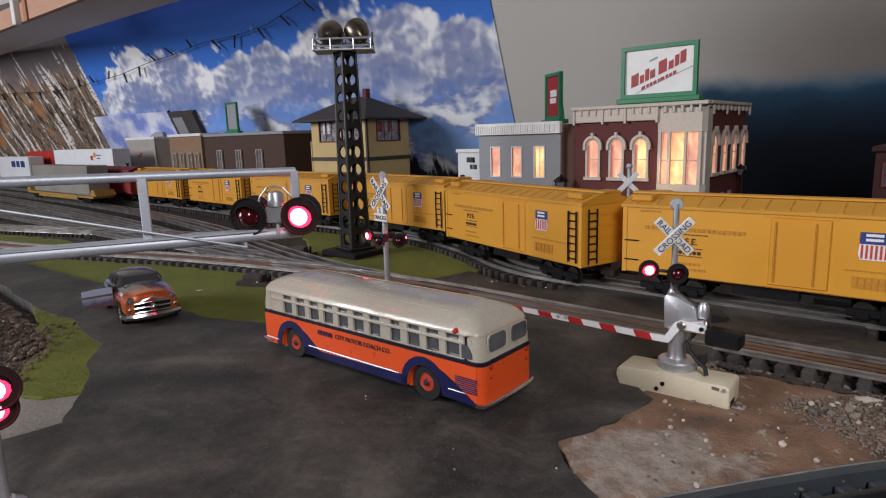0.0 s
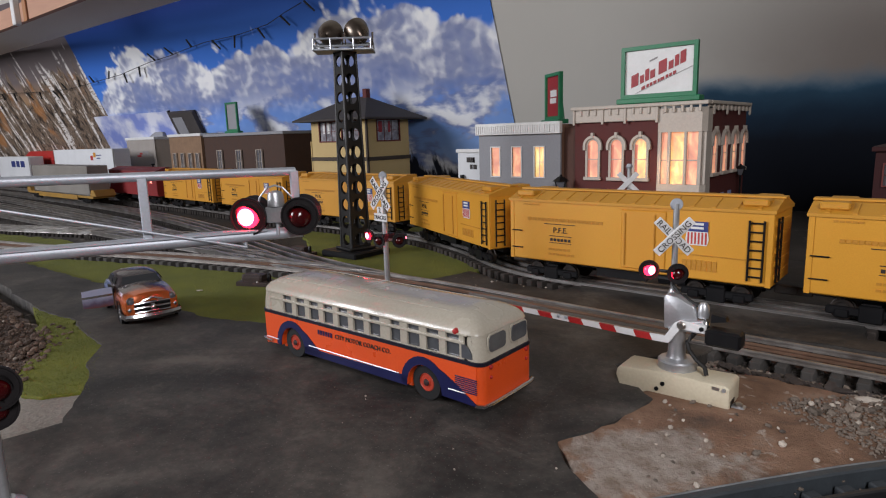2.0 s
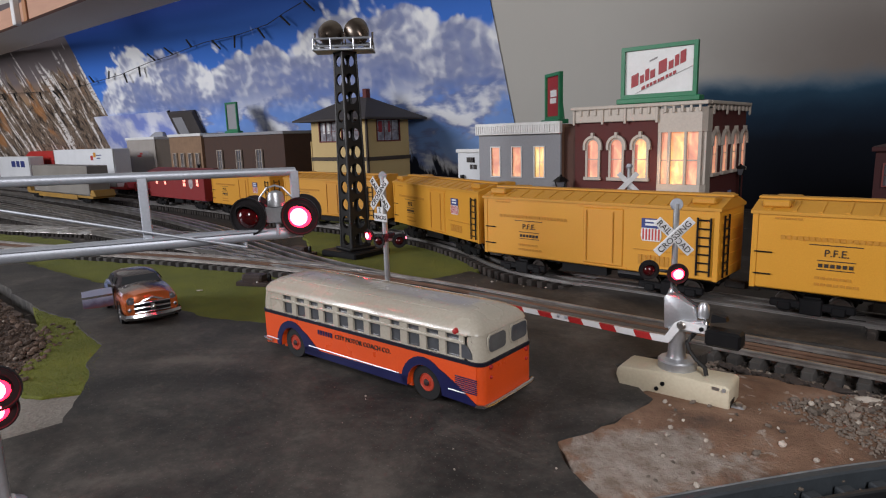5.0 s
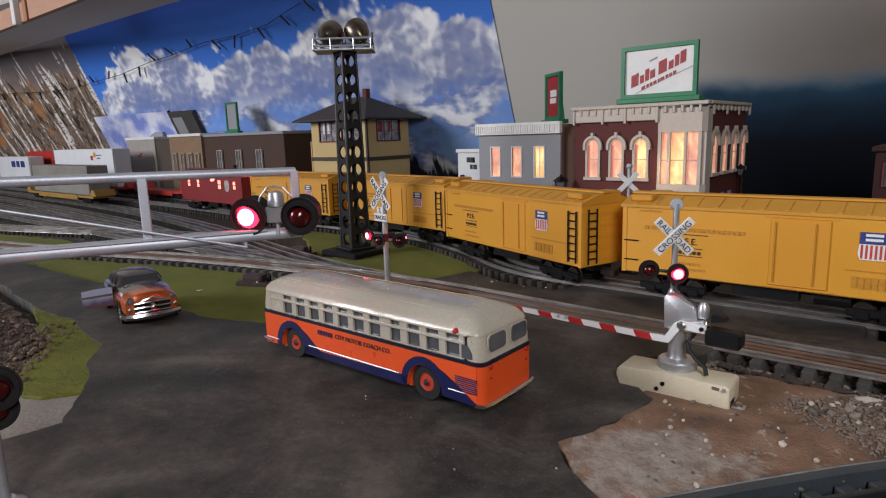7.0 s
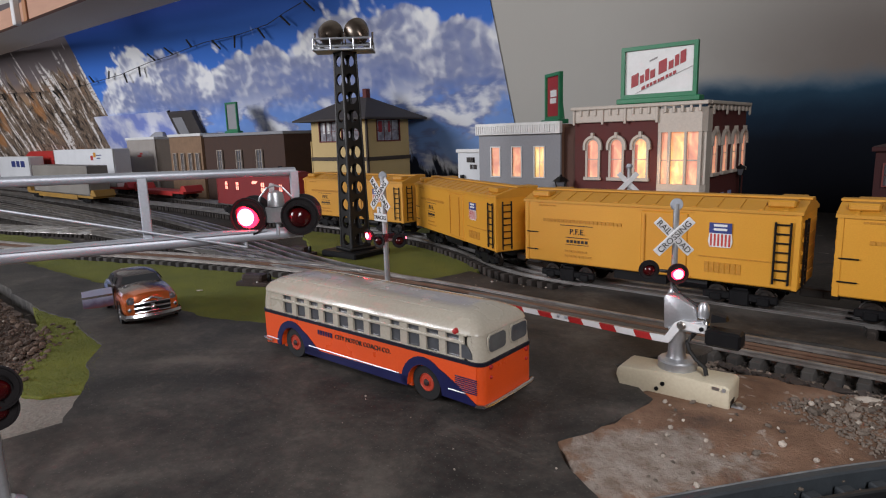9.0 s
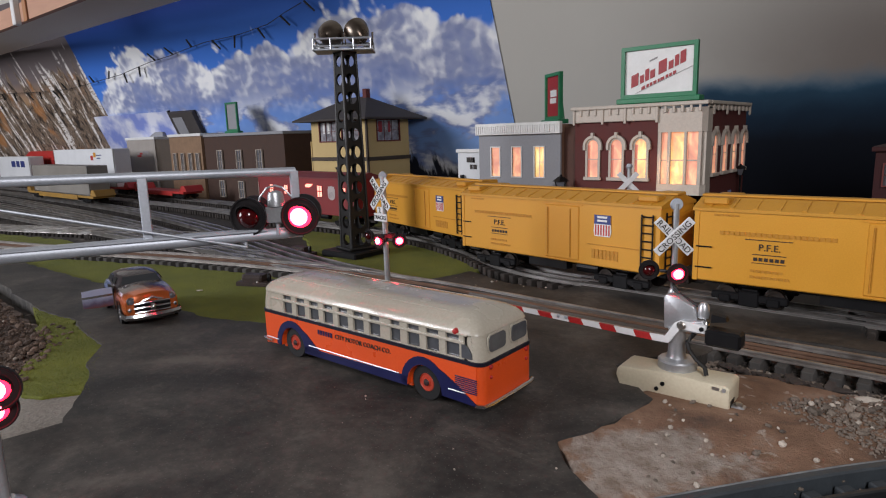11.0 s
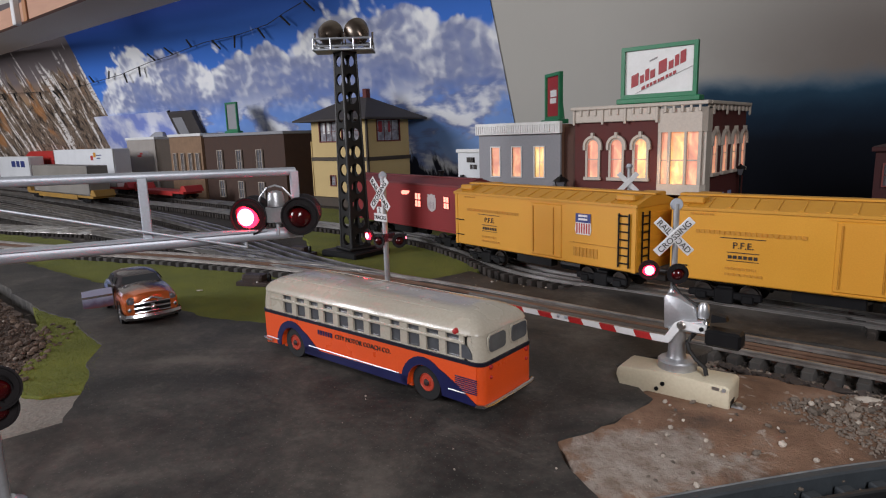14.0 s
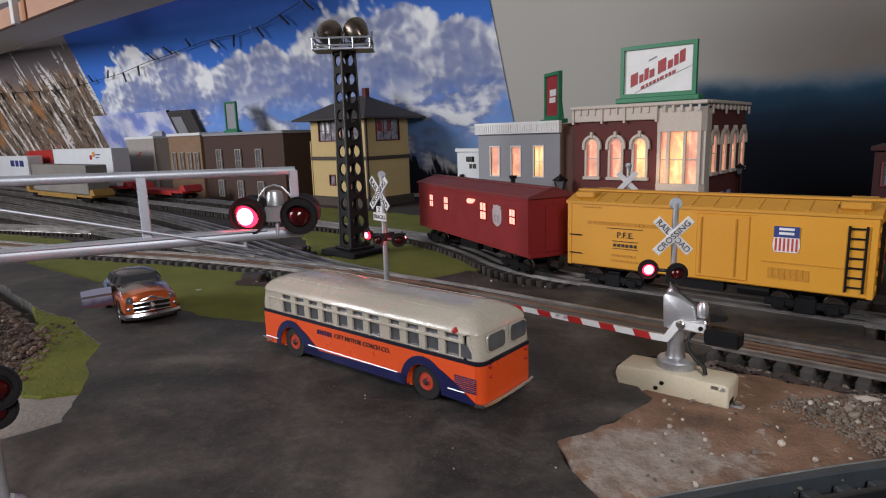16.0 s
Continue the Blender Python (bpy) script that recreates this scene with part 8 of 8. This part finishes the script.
DULL_YELLOW = mat("dull_yellow_deck", (0.36, 0.20, 0.03), 0.6, 0, (0.25, 0.14, 0.03), 40)
flatcar("red spine car with parked white trailer", pose(-2.28, 0.850, 0), 0.56, CAR_RED, 0.23)
trailer("white road trailer with small coloured emblem on a flatcar", pose(-2.335, 0.850, 0.0248), 0.53, 0.122, TRAILER_WHITE, [(0.08, 0.10, 0.085, 0.10, CAR_RED), (0.105, 0.125, 0.095, 0.11, YELLOW), (0.13, 0.17, 0.100, 0.103, SHIELD_BLUE), (0.13, 0.16, 0.090, 0.093, SHIELD_BLUE)])
flatcar("red spine car behind the yellow cars", pose(-1.78, 0.846, 0), 0.30, CAR_RED, 0.11)
flatcar("yellow flatcar carrying a grey trailer", pose(-2.02, 0.6635, -0.0006), 0.52, DULL_YELLOW, 0.2)
trailer("plain grey road trailer on a yellow flatcar", pose(-2.00, 0.6635, 0.0242), 0.44, 0.080, TRAILER_GREY)
flatcar("flatcar carrying a white container", pose(-3.10, 0.850, 0), 0.50, BLACK, 0.18)
trailer("white container with dark bar marks on a flatcar", pose(-3.10, 0.850, 0.0248), 0.42, 0.098, TRAILER_WHITE, [(-0.02, 0.03, 0.055, 0.08, SHIELD_BLUE), (0.045, 0.085, 0.055, 0.08, SHIELD_BLUE), (0.10, 0.15, 0.055, 0.08, SHIELD_BLUE)])
trailer("red container with dark bar marks behind the flatcars", pose(-3.10, 0.930, -0.012), 0.58, 0.155, CAR_RED, [(0.06 + i * 0.034, 0.085 + i * 0.034, 0.085, 0.118, BARN) for i in range(6)])


# ---- street lamps ----
def street_lamp(at, h):
    t = thing("street_lamp", "black lantern street lamp behind the train", "street lamp", at=at, group="street lamps")
    part("post", Shape().rod((0, 0, -0.012), (0, 0, h), 0.0018, n=8), BLACK, t)
    part("lantern", Shape().add([(-0.004, -0.004, h), (0.004, -0.004, h), (0.004, 0.004, h), (-0.004, 0.004, h), (-0.007, -0.007, h + 0.013), (0.007, -0.007, h + 0.013), (0.007, 0.007, h + 0.013), (-0.007, 0.007, h + 0.013)], [(0, 1, 2, 3), (7, 6, 5, 4), (0, 4, 5, 1), (1, 5, 6, 2), (2, 6, 7, 3), (3, 7, 4, 0)]), PANE, t)
    for x in (-1, 1):
        for y in (-1, 1):
            part("lantern_bar", Shape().rod((x * 0.004, y * 0.004, h), (x * 0.007, y * 0.007, h + 0.013), 0.0009, n=6), BLACK, t)
    part("lantern_cap", Shape().lathe([(0.0118, 0), (0.0110, 0.0015), (0.005, 0.006), (0.002, 0.0075), (0.0015, 0.010)], pose(0, 0, h + 0.013), 4), BLACK, t)
    return t


street_lamp(pose(-0.442, 0.784, 0, 0, 0, 20), 0.0715)
street_lamp(pose(-0.242, 0.94, 0, 0, 0, 10) @ Matrix.Scale(0.68, 4), 0.128)

# ---- string of lights under the shelf ----
st = thing("light_string", "thin dark cable with unlit stick bulbs hung along the mural", "string light", at=SLOPE)
pts = [(-2.315, 0.421), (-1.958, 0.408), (-1.755, 0.405), (-1.593, 0.416), (-1.407, 0.43), (-1.228, 0.455), (-1.103, 0.466), (-1.028, 0.476), (-0.929, 0.487), (-0.781, 0.492), (-0.662, 0.505), (-0.59, 0.525), (-0.522, 0.541)]
part("cable", Shape().tube([(u, v, 0.016) for u, v in pts], 0.0010, 6), CABLE, st)
rng = random.Random(9)
run = Line([(u, v) for u, v in pts])
for i in range(19):
    p = run.at(0.05 + i * 0.098)
    du, dv = rng.uniform(-0.028, 0.030), rng.choice((-0.030, -0.026, 0.024))
    part("stick_bulb", Shape().rod((p.x, p.y, 0.016), (p.x + du, p.y + dv, 0.018), 0.0030, 0.0024, n=6), CABLE, st)


def motions():
    for i, t in enumerate(TRAIN):
        walk(t, [(k / 4, car_pose(i, k / 4)) for k in range(65)])
        for tr in (o for o in t.children if o.name.startswith("truck")):
            for w in (o for o in tr.children if o.name.startswith("wheelset")):
                p = w.location.copy()
                walk(w, [(k / 6 if k < 96 else 16, pose(p.x, p.y, p.z, 0, math.degrees((travelled(0) - travelled(k / 6)) / 0.0083), 0)) for k in range(97)])
    # the lamps: two circuits that blink out of step
    left = [0.10, 1.70, 3.35, 5.05, 6.80, 8.40, 10.10, 11.80, 13.60, 15.20]
    right = [0.90, 2.61, 4.25, 5.95, 7.60, 9.25, 10.95, 12.75, 14.40]
    gate_right = [0.30, 2.30, 4.28, 6.22, 8.20, 10.20, 12.20, 14.20]
    gate_left = [1.30, 3.30, 5.25, 7.20, 9.15, 11.20, 13.15, 15.05]
    switches = {0: (left, right), 1: (right, left), 2: (gate_left, gate_right), 3: (gate_right, gate_left)}
    early = [t - 0.12 for t in left[1:]], [t - 0.12 for t in right]
    switches[4], switches[5] = early, early[::-1]
    for bulb, phase in BULBS:
        on, off = switches[phase]
        p = bulb.location.copy()
        events = sorted([(t, True) for t in on] + [(t, False) for t in off])
        turn = 0 if not events[0][1] else 180
        rows = [(0, pose(p.x, p.y, p.z, 0, 0, turn))]
        for t, lit in events:
            for k, f in enumerate((0, 1, 2, 3)):
                rows.append((t - 0.05 + f / 30, pose(p.x, p.y, p.z, 0, 0, turn + 60 * f)))
            turn += 180
        rows.append((16, pose(p.x, p.y, p.z, 0, 0, turn)))
        walk(bulb, rows)


motions()
